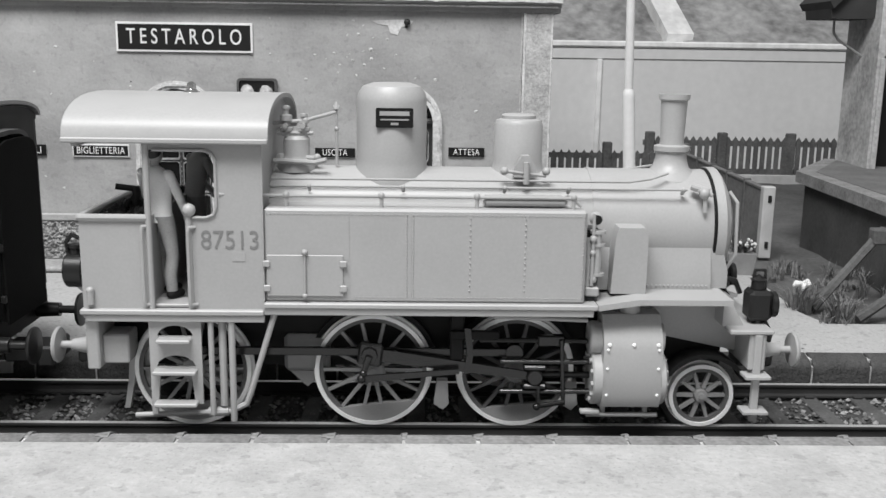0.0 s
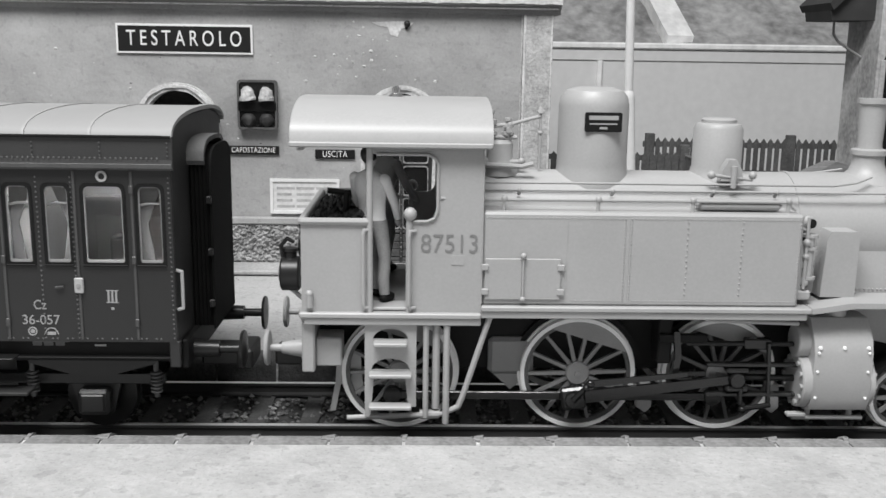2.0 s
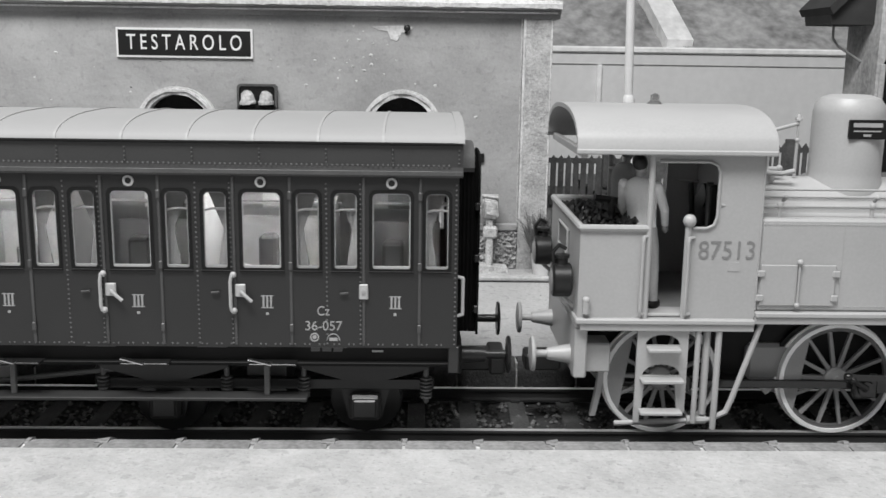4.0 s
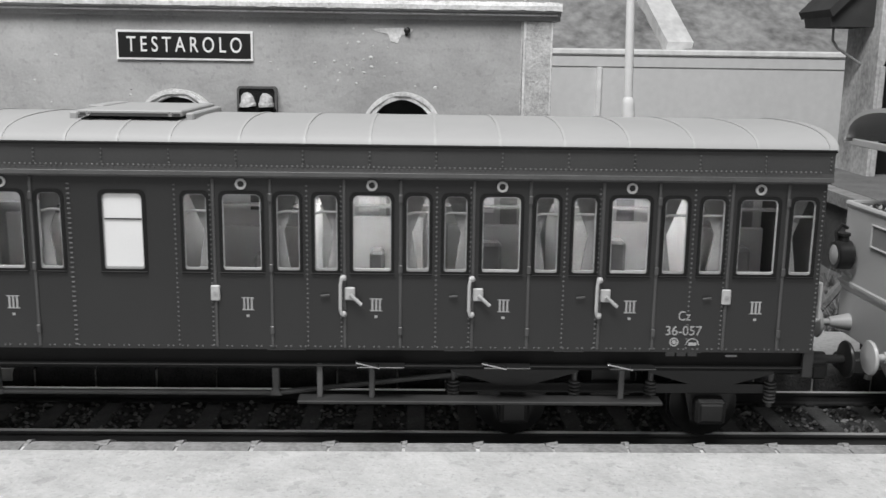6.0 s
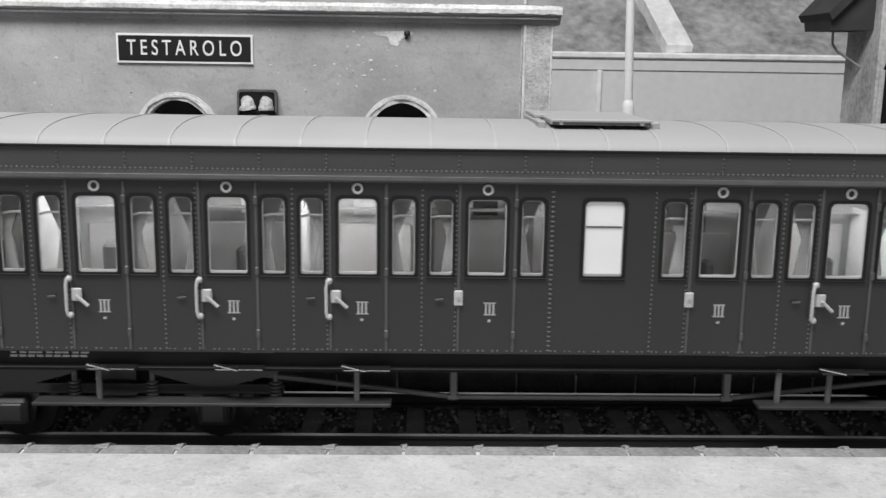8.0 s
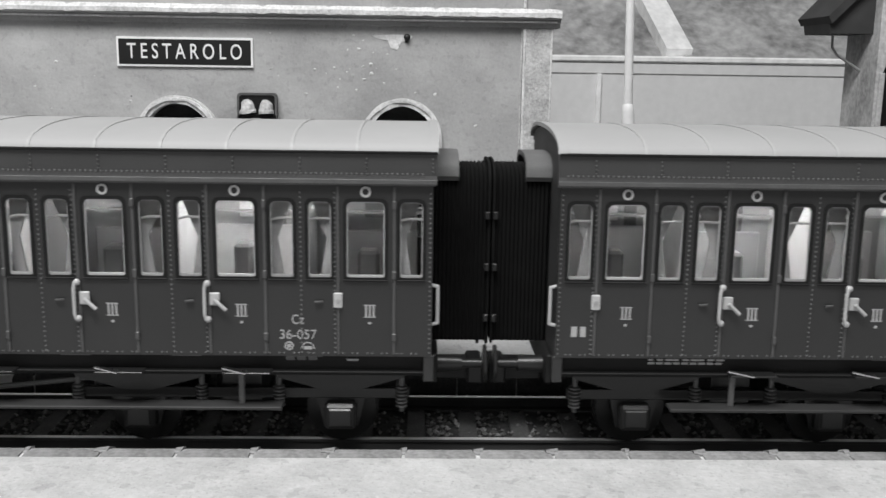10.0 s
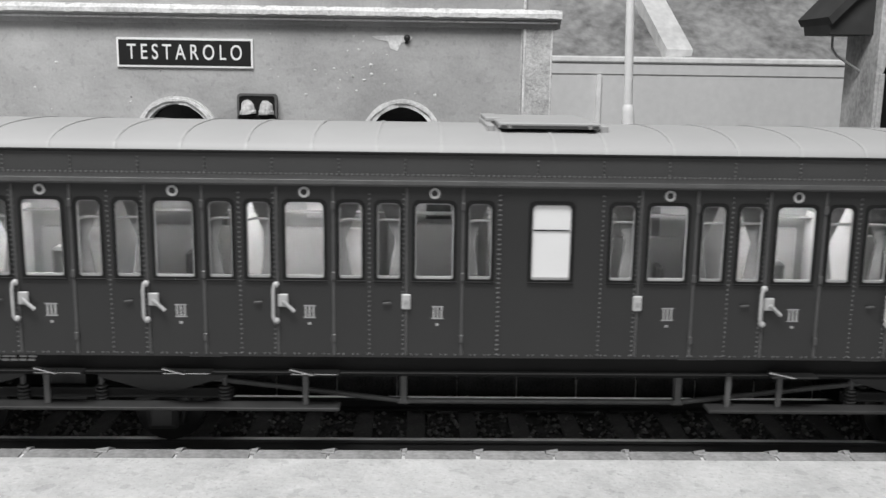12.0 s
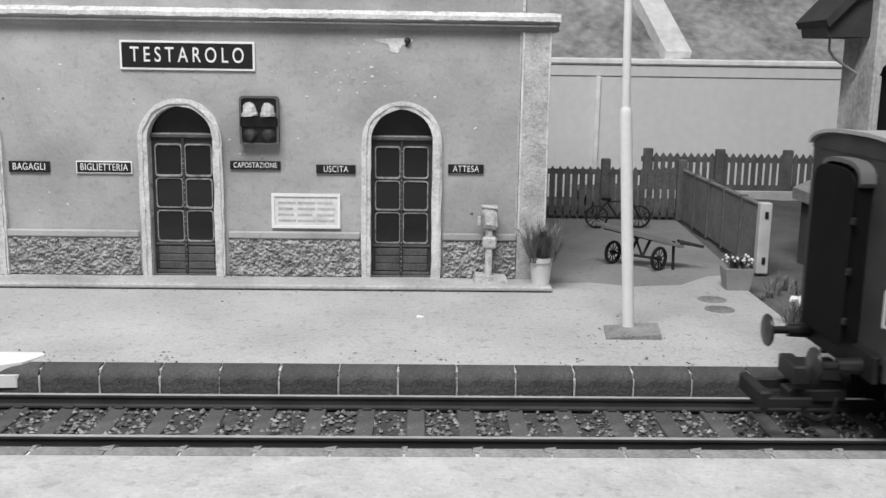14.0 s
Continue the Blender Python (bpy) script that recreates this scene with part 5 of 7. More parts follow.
    for b in BAYS:
        if 2 < abs(b) < 7:
            st = part("door_step", Shape().box(b - 0.18, b + 0.40, -1.56, -1.36, 1.115, 1.14, 0.006), black_metal, c, "short door step")
            part("step_edge", Shape().add([(b - 0.20, -1.50, 1.185), (b + 0.10, -1.585, 1.14), (b + 0.10, -1.585, 1.125), (b - 0.20, -1.50, 1.165), (b - 0.2, -1.45, 1.185), (b + 0.10, -1.45, 1.14)],
                                          [(0, 3, 2, 1), (0, 1, 5, 4)]), steel, st, "bright worn step edge", 0)
    for x in (-6.10, 6.05):
        bogie(c, x)
        for a in (-1.27, 1.27):
            wheelset(c, x + a)
    # ends: bellows, buffers, couplers
    for d in (-1, 1):
        part("buffer_beam", Shape().box(min(d * HALF, d * (HALF + 0.08)), max(d * HALF, d * (HALF + 0.08)), -1.25, 1.25, 0.92, 1.30, 0.02), black_paint, c, "")
        for y in (-0.875, 0.875):
            bu = Shape().rod((d * HALF, y, 1.07), (d * (HALF + 0.40), y, 1.07), 0.12, 0.10, 16).rod((d * (HALF + 0.40), y, 1.07), (d * (HALF + 0.66), y, 1.07), 0.06, n=12)
            bu.lathe([(0.02, 0), (0.24, 0.02), (0.25, 0.04), (0.24, 0.06), (0, 0.085)] if d > 0 else [(0, -0.085), (0.24, -0.06), (0.25, -0.04), (0.24, -0.02), (0.02, 0)], (d * (HALF + 0.66), y, 1.07), "x", 20)
            part("buffer", bu, black_metal, c, "dark round buffer")
        part("coupler", Shape().box(min(d * HALF, d * (HALF + 0.55)), max(d * HALF, d * (HALF + 0.55)), -0.22, 0.22, 0.62, 0.86, 0.03).box(min(d * (HALF + 0.5), d * (HALF + 0.72)), max(d * (HALF + 0.5), d * (HALF + 0.72)), -0.34, 0.34, 0.60, 0.88, 0.03),
             iron_dark, c, "dark coupling hook box")
        part("end_handrail", Shape().pipe([(d * HALF, -1.36, 2.22), (d * (HALF + 0.07), -1.36, 2.20), (d * (HALF + 0.07), -1.36, 1.74), (d * HALF, -1.36, 1.72)], 0.022), handle_metal, c, "pale end handrail")
        part("corner_step", Shape().box(min(d * (HALF - 0.1), d * (HALF + 0.03)), max(d * (HALF - 0.1), d * (HALF + 0.03)), -SIDE + 0.01, -SIDE + 0.09, 1.0, 1.34, 0.01), coach_paint, c, "")
    return c


def gangway_outline(w, low, high, n=10):
    """A doorway outline with a round-shouldered top, in the yz plane."""
    return [(-w, low), (w, low)] + [(w * math.copysign(abs(math.cos(math.pi * k / n)) ** 0.6, math.cos(math.pi * k / n)), high - 0.28 + 0.28 * math.sin(math.pi * k / n) ** 0.8) for k in range(n + 1)]


def bellows(c, d, reach):
    """Folded gangway at the end d, drawn out by reach, under a curved hood."""
    s = Shape()
    rings, n = [], max(8, int(reach / 0.028))
    n += n % 2
    for k in range(n + 1):
        x = d * (HALF + 0.02 + (reach - 0.02) * k / n)
        g = 0.03 * (k % 2)
        loop = gangway_outline(0.58 + g, 1.30, 3.58 + g)
        rings += [(x, y, z) for y, z in loop]
    q = len(loop)
    fs = [(j * q + i, j * q + (i + 1) % q, (j + 1) * q + (i + 1) % q, (j + 1) * q + i) for j in range(n) for i in range(q)]
    s.add(rings, fs + [tuple(range(q)), tuple(range(n * q, n * q + q))])
    b = part("gangway_bellows", s, rubber, c, "black folded gangway bellows", 20)
    xe = d * (HALF + reach)
    part("gangway_frame", Shape().prism(gangway_outline(0.64, 1.27, 3.66), min(xe, xe + d * 0.03), max(xe, xe + d * 0.03), "yz"), rubber, b, "black end frame", 30)
    for z in (1.62, 2.30, 2.98):
        part("frame_bolt", Shape().box(min(xe - d * 0.04, xe + d * 0.025), max(xe - d * 0.04, xe + d * 0.025), -0.69, -0.63, z - 0.05, z + 0.05, 0.012), black_metal, b, "")
    xh = d * (HALF + min(reach, 0.42) * 0.8)
    top, low = gangway_outline(0.66, 3.40, 3.76)[1:], gangway_outline(0.61, 3.40, 3.70)[1:]
    part("gangway_hood", Shape().prism(top[1:] + list(reversed(low[1:])), min(d * HALF, xh), max(d * HALF, xh), "yz"), hood_cloth, b, "curved grey hood over the bellows", 30)


coach_one = make_coach()
at(coach_one, -14.41)
coach_two = copy_thing(coach_one, pose(-32.88 * S, 0, 0))
bellows(coach_one, 1, 0.28)
bellows(coach_one, -1, 0.72)
bellows(coach_two, 1, 0.72)
bellows(coach_two, -1, 0.26)
xq = -HALF + 0.12
hk = part("rear_coupling", Shape().box(xq - 0.85, xq, -0.16, 0.16, 0.30, 0.48, 0.02).box(xq - 1.35, xq - 1.2, -0.46, 0.46, 0.28, 0.55, 0.03), iron_dark, coach_two, "dark loop coupling at the train's end")
for y in (-0.42, 0.42):
    part("coupling_loop", Shape().box(xq - 1.25, xq - 0.6, y - 0.04, y + 0.04, 0.32, 0.46, 0.015), iron_dark, hk)
part("coupling_bow", Shape().pipe([(xq - 0.25, -0.4, 0.45), (xq - 0.3, -0.42, 0.2), (xq - 0.5, -0.42, 0.12), (xq - 0.7, -0.42, 0.2), (xq - 0.72, -0.4, 0.42)], 0.035), iron_dark, hk)
for c, off in ((coach_one, -14.41), (coach_two, -32.88)):
    riders.append((c, off))
    for o in c.children:
        if o.name.startswith("wheelset"):
            rollers.append((o, o.location.x / S, 0, 0.45, 0.45))

# locomotive
loco = thing("steam_locomotive", "light grey tank locomotive with white wheel rims and black rods", "steam locomotive")
riders.append((loco, 0.0))
P = loco_paint
TY = 1.28


def both(fn):
    for d in (-1, 1):
        fn(d)


def ybox(s, x0, x1, ya, yb, z0, z1, c=0.0):
    return s.box(x0, x1, min(ya, yb), max(ya, yb), z0, z1, c)


part("frame_plate", Shape().box(-4.35, 3.75, -0.62, -0.58, 0.75, 1.62).box(-4.35, 3.75, 0.58, 0.62, 0.75, 1.62).box(-4.2, 3.6, -0.58, 0.58, 1.1, 1.5), black_paint, loco, "dark inside frames", 0)
# running plate: lower at the cab, higher along the tanks
part("running_plate", Shape().box(-4.46, -2.2, -1.36, 1.36, 1.62, 1.69, 0.015), P, loco, "")
part("running_plate", Shape().box(-2.2, 1.95, -1.36, 1.36, 1.72, 1.79, 0.015).prism([(1.95, 1.72), (2.5, 1.80), (3.64, 1.80), (3.64, 1.87), (2.45, 1.87), (1.95, 1.79)], -1.36, 1.36), P, loco, "", 20)
part("valance", Shape().box(-4.40, -2.2, -1.33, -1.28, 1.53, 1.62, 0.01).box(-2.2, 1.9, -1.33, -1.28, 1.63, 1.72, 0.01), P, loco, "")
# side tanks
for d in (-1, 1):
    ya, yb = d * TY, d * 0.74
    tk = part("side_tank", ybox(Shape(), -2.19, 1.78, ya, yb, 1.79, 2.965, 0.03), P, loco, "light grey riveted water tank")
    if d < 0:
        rv = Shape()
        y = -TY
        for x0, x1 in ((-0.36, 1.74), (-2.15, -0.44)):
            n = int((x1 - x0) / 0.045)
            for k in range(n + 1):
                x = x0 + (x1 - x0) * k / n
                rv.stud(x, y, 2.90, 0.011, 0.010)
                if x > -1.1:
                    rv.stud(x, y, 1.86, 0.011, 0.010)
            for xx in (x0, x1):
                if xx > -2:
                    for k in range(24):
                        rv.stud(xx, y, 1.88 + 0.044 * k, 0.011, 0.010)
        for xx in (0.34, 1.02):
            for k in range(14):
                rv.stud(xx, y, 1.95 + 0.07 * k, 0.013, 0.010)
        tagged(part("rivets", rv, P, tk, "rows of fine rivets", 0), kind="stuff")
        part("seam", Shape().box(-0.415, -0.385, -TY - 0.006, -TY, 1.82, 2.93), P, tk, "", 0)
        part("seam", Shape().box(-1.155, -1.145, -TY - 0.005, -TY, 1.82, 2.93), P, tk, "", 0)
        for xa, xb in ((-2.16, -1.70), (-1.68, -1.22)):
            dr = part("tank_hatch", Shape().box(xa, xb, -TY - 0.028, -TY, 1.87, 2.39, 0.008), P, tk, "small hinged tool hatch")
            for z in (1.97, 2.28):
                x = xa if xa < -2 else xb
                part("hatch_hinge", Shape().box(x - 0.045, x + 0.045, -TY - 0.05, -TY - 0.01, z - 0.04, z + 0.04, 0.01), P, dr, "")
        part("hatch_bar", Shape().rod((-1.69, -TY - 0.05, 1.86), (-1.69, -TY - 0.05, 2.45), 0.014).ball((-1.69, -TY - 0.05, 2.43), 0.04).ball((-1.69, -TY - 0.05, 1.88), 0.035), P, tk, "")
    # pipe on stanchions over the tank
    pp = part("tank_pipe", Shape().pipe([(-2.72, d * 1.28, 3.13), (-2.2, d * 1.12, 3.10), (1.60, d * 1.12, 3.10), (1.72, d * 1.12, 3.0)], 0.022), P, loco, "thin pipe over the tank")
    for x in (-1.93, -0.76, 0.42, 1.62):
        part("stanchion", Shape().rod((x, d * 1.12, 2.95), (x, d * 1.12, 3.13), 0.025).ball((x, d * 1.12, 3.11), 0.045), P, pp, "")
    part("filler_lid", ybox(Shape(), 0.5, 1.55, d * 1.12, d * 0.80, 2.99, 3.10, 0.04), P, loco, "")
# boiler, smokebox
part("boiler", Shape().lathe([(0.74, -2.25), (0.74, 1.95), (0.755, 1.95), (0.755, 2.0), (0.745, 2.0), (0.745, 3.56), (0.775, 3.56), (0.775, 3.68), (0.70, 3.74)], (0, 0, 2.60), "x", 56), P, loco, "smooth light grey boiler barrel")
part("smokebox_door", Shape().lathe([(0.66, 3.70), (0.62, 3.78), (0.45, 3.86), (0.2, 3.91), (0, 3.92)], (0, 0, 2.60), "x", 40), P, loco, "domed smokebox door")
ring = part("smokebox_ring", Shape().lathe([(0.75, 3.52), (0.765, 3.535), (0.765, 3.56), (0.75, 3.56), (0.75, 3.52)], (0, 0, 2.60), "x", 56), black_paint, loco, "thin dark joint line")
part("door_handrail", Shape().pipe([(3.76, -0.50, 3.12), (3.85, -0.58, 2.98), (3.86, -0.62, 2.3), (3.76, -0.58, 2.1)], 0.024), P, loco, "")
part("smokebox_saddle", Shape().prism([(-0.80, 1.86), (0.80, 1.86), (0.80, 2.02), (0.74, 2.24), (0.70, 2.55), (-0.70, 2.55), (-0.74, 2.24), (-0.80, 2.02)], 2.0, 3.50, "yz"), P, loco, "", 25)
sr = Shape()
for k in range(16):
    sr.stud(2.62 + 0.055 * k, -0.80, 1.92, 0.018, 0.015)
tagged(part("rivets", sr, P, loco, "row of small bolts", 0), kind="stuff")
part("smoke_front", Shape().prism([(3.5, 1.87), (3.74, 1.87), (3.74, 2.1), (3.66, 2.4), (3.5, 2.4)], -0.72, 0.72), P, loco, "")
# chimney, domes
part("chimney", Shape().lathe([(0.44, 3.0), (0.42, 3.22), (0.33, 3.30), (0.24, 3.38), (0.205, 3.50), (0.205, 3.58), (0.235, 3.60), (0.235, 3.66), (0.165, 3.68), (0.155, 3.74), (0.175, 4.26), (0.205, 4.28), (0.205, 4.345), (0.15, 4.345), (0.12, 4.1), (0, 4.1)], (3.09, 0, 0), "z", 28), P, loco, "slender tapered chimney")
dome = part("steam_dome", Shape().lathe([(0.52, 2.95), (0.51, 3.16), (0.49, 3.28), (0.472, 3.36), (0.465, 3.44), (0.465, 4.20), (0.445, 4.31), (0.38, 4.40), (0.25, 4.445), (0, 4.455)], (-0.67, 0, 0), "z", 36), P, loco, "tall rounded steam dome")
plate = part("maker_plate", Shape().prism(round_rect(-0.86, -0.38, 3.89, 4.14, 0.02, 0.02, 2), -0.478, -0.44), black_paint, dome, "black maker's plate", 0)
for z, w, h in ((4.045, 0.38, 0.055), (3.985, 0.36, 0.018), (3.925, 0.10, 0.03)):
    part("print_bar", Shape().box(-0.62 - w / 2, -0.62 + w / 2, -0.483, -0.477, z, z + h), letter_white, dome, "pale bar of raised print", 0)
part("sand_dome", Shape().lathe([(0.42, 3.0), (0.42, 3.2), (0.36, 3.30), (0.325, 3.42), (0.325, 3.92), (0.29, 3.98), (0.23, 4.00), (0.23, 4.04), (0.20, 4.06), (0, 4.065)], (1.02, 0, 0), "z", 32), P, loco, "")
vl = Shape().prism([(0.92, 3.28), (1.22, 3.28), (1.20, 3.42), (1.12, 3.56), (1.02, 3.56), (0.94, 3.42)], -0.56, -0.40)
vl.rod((1.08, -0.60, 3.2), (1.08, -0.60, 3.48), 0.04).ball((0.80, -0.55, 3.36), 0.055).ball((1.34, -0.55, 3.36), 0.055).rod((0.80, -0.55, 3.36), (1.34, -0.55, 3.30), 0.022)
part("sand_valve", vl, P, loco, "small valve on the sand dome")
# safety valve and lever behind the cab front
sv = Shape().lathe([(0.26, 3.28), (0.26, 3.42), (0.20, 3.45), (0.175, 3.50), (0.175, 3.70), (0.14, 3.745), (0, 3.75)], (-1.92, -0.1, 0), "z", 24)
sv.rod((-2.18, -0.16, 3.46), (-1.62, -0.22, 3.46), 0.035).ball((-2.12, -0.17, 3.46), 0.06, 8, 6).ball((-1.90, -0.20, 3.46), 0.075, 8, 6).ball((-1.64, -0.22, 3.47), 0.05, 8, 6)
sv = part("safety_valve", sv, P, loco, "turned safety valve seat")
for x, r, zt in ((-2.05, 0.06, 4.06), (-1.82, 0.055, 3.96)):
    col = Shape().lathe([(r, 3.74), (r, 3.80), (r * 1.5, 3.81), (r * 1.5, 3.85), (r * 0.8, 3.86), (r * 0.8, 3.93), (r * 1.35, 3.94), (r * 1.35, zt - 0.05), (r * 0.6, zt - 0.04), (r * 0.6, zt + 0.03), (r * 0.9, zt + 0.035), (r * 0.9, zt + 0.07), (0, zt + 0.08)], (x, -0.12, 0), "z", 12)
    col.rod((x, -0.26, 3.88), (x, 0.02, 3.88), 0.035, n=8).rod((x - 0.12, -0.14, 3.78), (x + 0.12, -0.14, 3.78), 0.03, n=8)
    part("valve_column", col, P, sv, "small valve column with nuts")
part("valve_lever", Shape().rod((-2.26, -0.12, 3.90), (-1.75, -0.12, 3.95), 0.028).rod((-1.78, -0.12, 3.95), (-1.39, -0.12, 4.06), 0.026).ball((-1.80, -0.12, 3.95), 0.05).rod((-1.39, -0.12, 3.36), (-1.39, -0.12, 3.84), 0.022).rod((-1.39, -0.12, 3.84), (-1.39, -0.12, 4.20), 0.016).ball((-1.39, -0.12, 3.84), 0.034).rod((-1.43, -0.12, 4.12), (-1.35, -0.12, 4.12), 0.03).lathe([(0.045, 4.10), (0.03, 4.16), (0, 4.22)], (-1.39, -0.12, 0), "z", 10), P, loco, "thin valve lever on an upright rod")
part("turret_pipe", Shape().pipe([(-2.2, -0.35, 3.44), (-1.65, -0.38, 3.42), (-1.5, -0.4, 3.46)], 0.035), P, loco, "")
# handrails along the boiler
for d in (-1, 1):
    hr = part("boiler_handrail", Shape().rod((-2.2, d * 0.70, 3.16), (3.15, d * 0.70, 3.16), 0.016), P, loco, "long thin boiler handrail")
    part("boiler_pipe", Shape().pipe([(-2.2, d * 0.60, 3.24), (2.4, d * 0.60, 3.24), (2.7, d * 0.58, 3.28), (2.95, d * 0.45, 3.34)], 0.016), P, hr, "")
    for x in (-1.7, -0.5, 0.8, 1.62, 3.1):
        part("rail_knob", Shape().rod((x, d * 0.62, 3.1), (x, d * 0.71, 3.16), 0.025).ball((x, d * 0.70, 3.16), 0.032), P, hr, "")
    part("steam_cock", Shape().rod((3.22, d * 0.62, 3.20), (3.42, d * 0.72, 3.14), 0.05).ball((3.36, d * 0.74, 3.12), 0.075).rod((3.37, d * 0.74, 3.12), (3.38, d * 0.75, 2.88), 0.028).rod((3.28, d * 0.74, 3.16), (3.46, d * 0.74, 3.1), 0.03), P, loco, "small steam cock with lever")
# sandbox and pump ahead of the tank
for d in (-1, 1):
    s = Shape().prism([(2.15, 1.87), (2.60, 1.87), (2.60, 2.68), (2.56, 2.72), (2.23, 2.72), (2.19, 2.62)], min(d * 1.05, d * 0.7), max(d * 1.05, d * 0.7))
    part("sandbox", s, P, loco, "tall slanted sandbox", 20)
pu = Shape().box(1.80, 1.98, -1.18, -0.95, 1.86, 1.98, 0.02).rod((1.84, -1.1, 1.9), (1.84, -1.1, 2.6), 0.04).rod((1.94, -1.1, 2.15), (1.94, -1.1, 2.7), 0.06).box(1.82, 1.98, -1.14, -0.98, 2.25, 2.36, 0.02).lathe([(0.05, -0.03), (0.085, 0), (0.085, 0.03), (0.05, 0.05)], (1.92, -1.08, 2.84), "y", 14)
part("air_pump", pu, P, loco, "small upright air pump")
pm = part("pump_rod", Shape().rod((1.88, -1.16, 2.0), (1.88, -1.16, 2.92), 0.022).ball((1.88, -1.16, 2.60), 0.05).ball((1.88, -1.16, 2.42), 0.04).ball((1.90, -1.12, 2.08), 0.06), P, loco, "thin pump rod")
for z in (2.12, 2.50, 2.66):
    part("pump_flange", Shape().lathe([(0.05, z), (0.10, z), (0.10, z + 0.035), (0.05, z + 0.035)], (1.95, -1.08, 0), "z", 12), P, pm, "")
part("gauge_face", Shape().lathe([(0, -1.17), (0.06, -1.165), (0.06, -1.15)], (1.92, 0, 2.84), "y", 14), black_paint, pm, "small dark gauge face")
part("pump_body", Shape().box(1.80, 2.0, -0.95, -0.72, 1.86, 2.7, 0.03), black_metal, loco, "dark pump cylinder")
# cab
cr = [(1.40 * math.copysign(abs(math.cos(math.pi * k / 16)) ** 0.85, math.cos(math.pi * k / 16)), 3.80 + 0.49 * math.sin(math.pi * k / 16) ** 0.85) for k in range(17)]
inner = [(y * 0.95, 3.80 + (z - 3.80) * 0.88) for y, z in cr]
loop = cr + list(reversed(inner))
sh = Shape().prism(loop, -4.53, -2.10, "yz")
croof = part("cab_roof", sh, P, loco, "pale curved cab roof")
for ya, yb in ((-1.425, -1.36), (1.36, 1.425)):
    part("rain_strip", Shape().box(-4.54, -2.10, ya, yb, 3.745, 3.81, 0.015), P, croof, "")
part("roof_beam", Shape().box(-4.46, -4.38, -1.30, 1.30, 3.69, 3.79, 0.012), P, croof, "cross beam under the cab roof")
part("whistle", Shape().lathe([(0.14, 4.26), (0.10, 4.30), (0.06, 4.33), (0.06, 4.40), (0.03, 4.42), (0, 4.43)], (-3.3, 0, 0), "z", 14), brass, croof, "small polished whistle")
part("cab_front", Shape().prism([(y, z) for y, z in inner] , -2.30, -2.22, "yz").box(-2.30, -2.22, -1.28, 1.28, 1.79, 3.81), P, loco, "", 0)
for d in (-1, 1):
    ya, yb = d * TY, d * (TY - 0.05)
    s = ybox(Shape(), -2.75, -2.2, ya, yb, 1.69, 3.80)
    ybox(s, -3.06, -2.75, ya, yb, 1.69, 2.84)
    ybox(s, -3.62, -2.75, ya, yb, 3.66, 3.80)
    # rounded corners of the side opening
    for cx, cz, a0 in ((-2.75, 2.84, 270), (-2.75, 3.66, 0)):
        r = 0.14
        oz = cz + r if cz < 3 else cz - r
        arc = [(cx - r + r * math.cos(radians(a0 + 90 * k / 6)), oz + r * math.sin(radians(a0 + 90 * k / 6))) for k in range(7)]
        s.prism(arc + [(cx, cz)], min(ya, yb), max(ya, yb))
    cs = part("cab_side", s, P, loco, "light grey cab side with rounded opening", 0)
    if d < 0:
        part("opening_bead", Shape().pipe([(-3.05, -TY - 0.01, 2.84), (-2.88, -TY - 0.01, 2.84), (-2.79, -TY - 0.01, 2.88), (-2.755, -TY - 0.01, 2.98), (-2.755, -TY - 0.01, 3.54), (-2.79, -TY - 0.01, 3.62), (-2.88, -TY - 0.01, 3.66), (-3.5, -TY - 0.01, 3.66)], 0.02), P, cs, "")
        letters("engine_number", "87513", 0.33, loco_number, cs, -2.60, -TY - 0.004, 2.555, 0.70, "grey painted running number", 0.006)
        part("small_plate", Shape().box(-2.58, -2.42, -TY - 0.006, -TY, 2.30, 2.42), letter_white, cs, "pale unreadable plate", 0)
        part("corner_bead", Shape().box(-2.21, -2.19, -TY - 0.015, -TY + 0.02, 1.8, 3.74, 0.005), P, cs, "")
    part("cab_post", Shape().rod((-3.585, d * TY, 1.69), (-3.585, d * TY, 3.76), 0.04), P, loco, "slim cab corner post")
    for x0, x1, zt in ((-3.66, -3.58, 2.73), (-3.10, -3.02, 2.72)):
        part("cab_handrail", Shape().pipe([(x1, d * (TY + 0.0), zt), (x0 + 0.01, d * (TY + 0.05), zt), (x0, d * (TY + 0.06), zt - 0.05), (x0, d * (TY + 0.06), 1.80), (x0 + 0.01, d * (TY + 0.05), 1.75), (x1, d * TY, 1.75)], 0.022), P, loco, "")
    part("door_pillar", Shape().rod((-3.10, d * TY, 1.69), (-3.10, d * TY, 2.86), 0.04).ball((-3.09, d * TY, 2.93), 0.085), P, loco, "pillar with round knob")
    part("cab_doorstep", ybox(Shape(), -3.6, -3.02, d * 1.25, d * 0.9, 1.70, 1.74, 0.01), P, loco, "")
part("cab_floor", Shape().box(-3.6, -2.3, -1.2, 1.2, 1.69, 1.73), inside_dark, loco, "", 0)
bh = Shape().lathe([(0.62, -2.55), (0.66, -2.5), (0.66, -2.25)], (0, 0, 2.55), "x", 24)
bh.rod((-2.6, -0.4, 2.5), (-2.6, -0.4, 3.3), 0.05).rod((-2.65, 0.1, 2.4), (-2.65, 0.3, 3.2), 0.04).lathe([(0.16, -0.02), (0.16, 0.02)], (-2.62, -0.2, 3.1), "x", 14).box(-2.7, -2.55, -0.75, -0.6, 2.4, 3.3, 0.02)
part("backhead", bh, black_metal, loco, "dark boiler backhead with fittings")
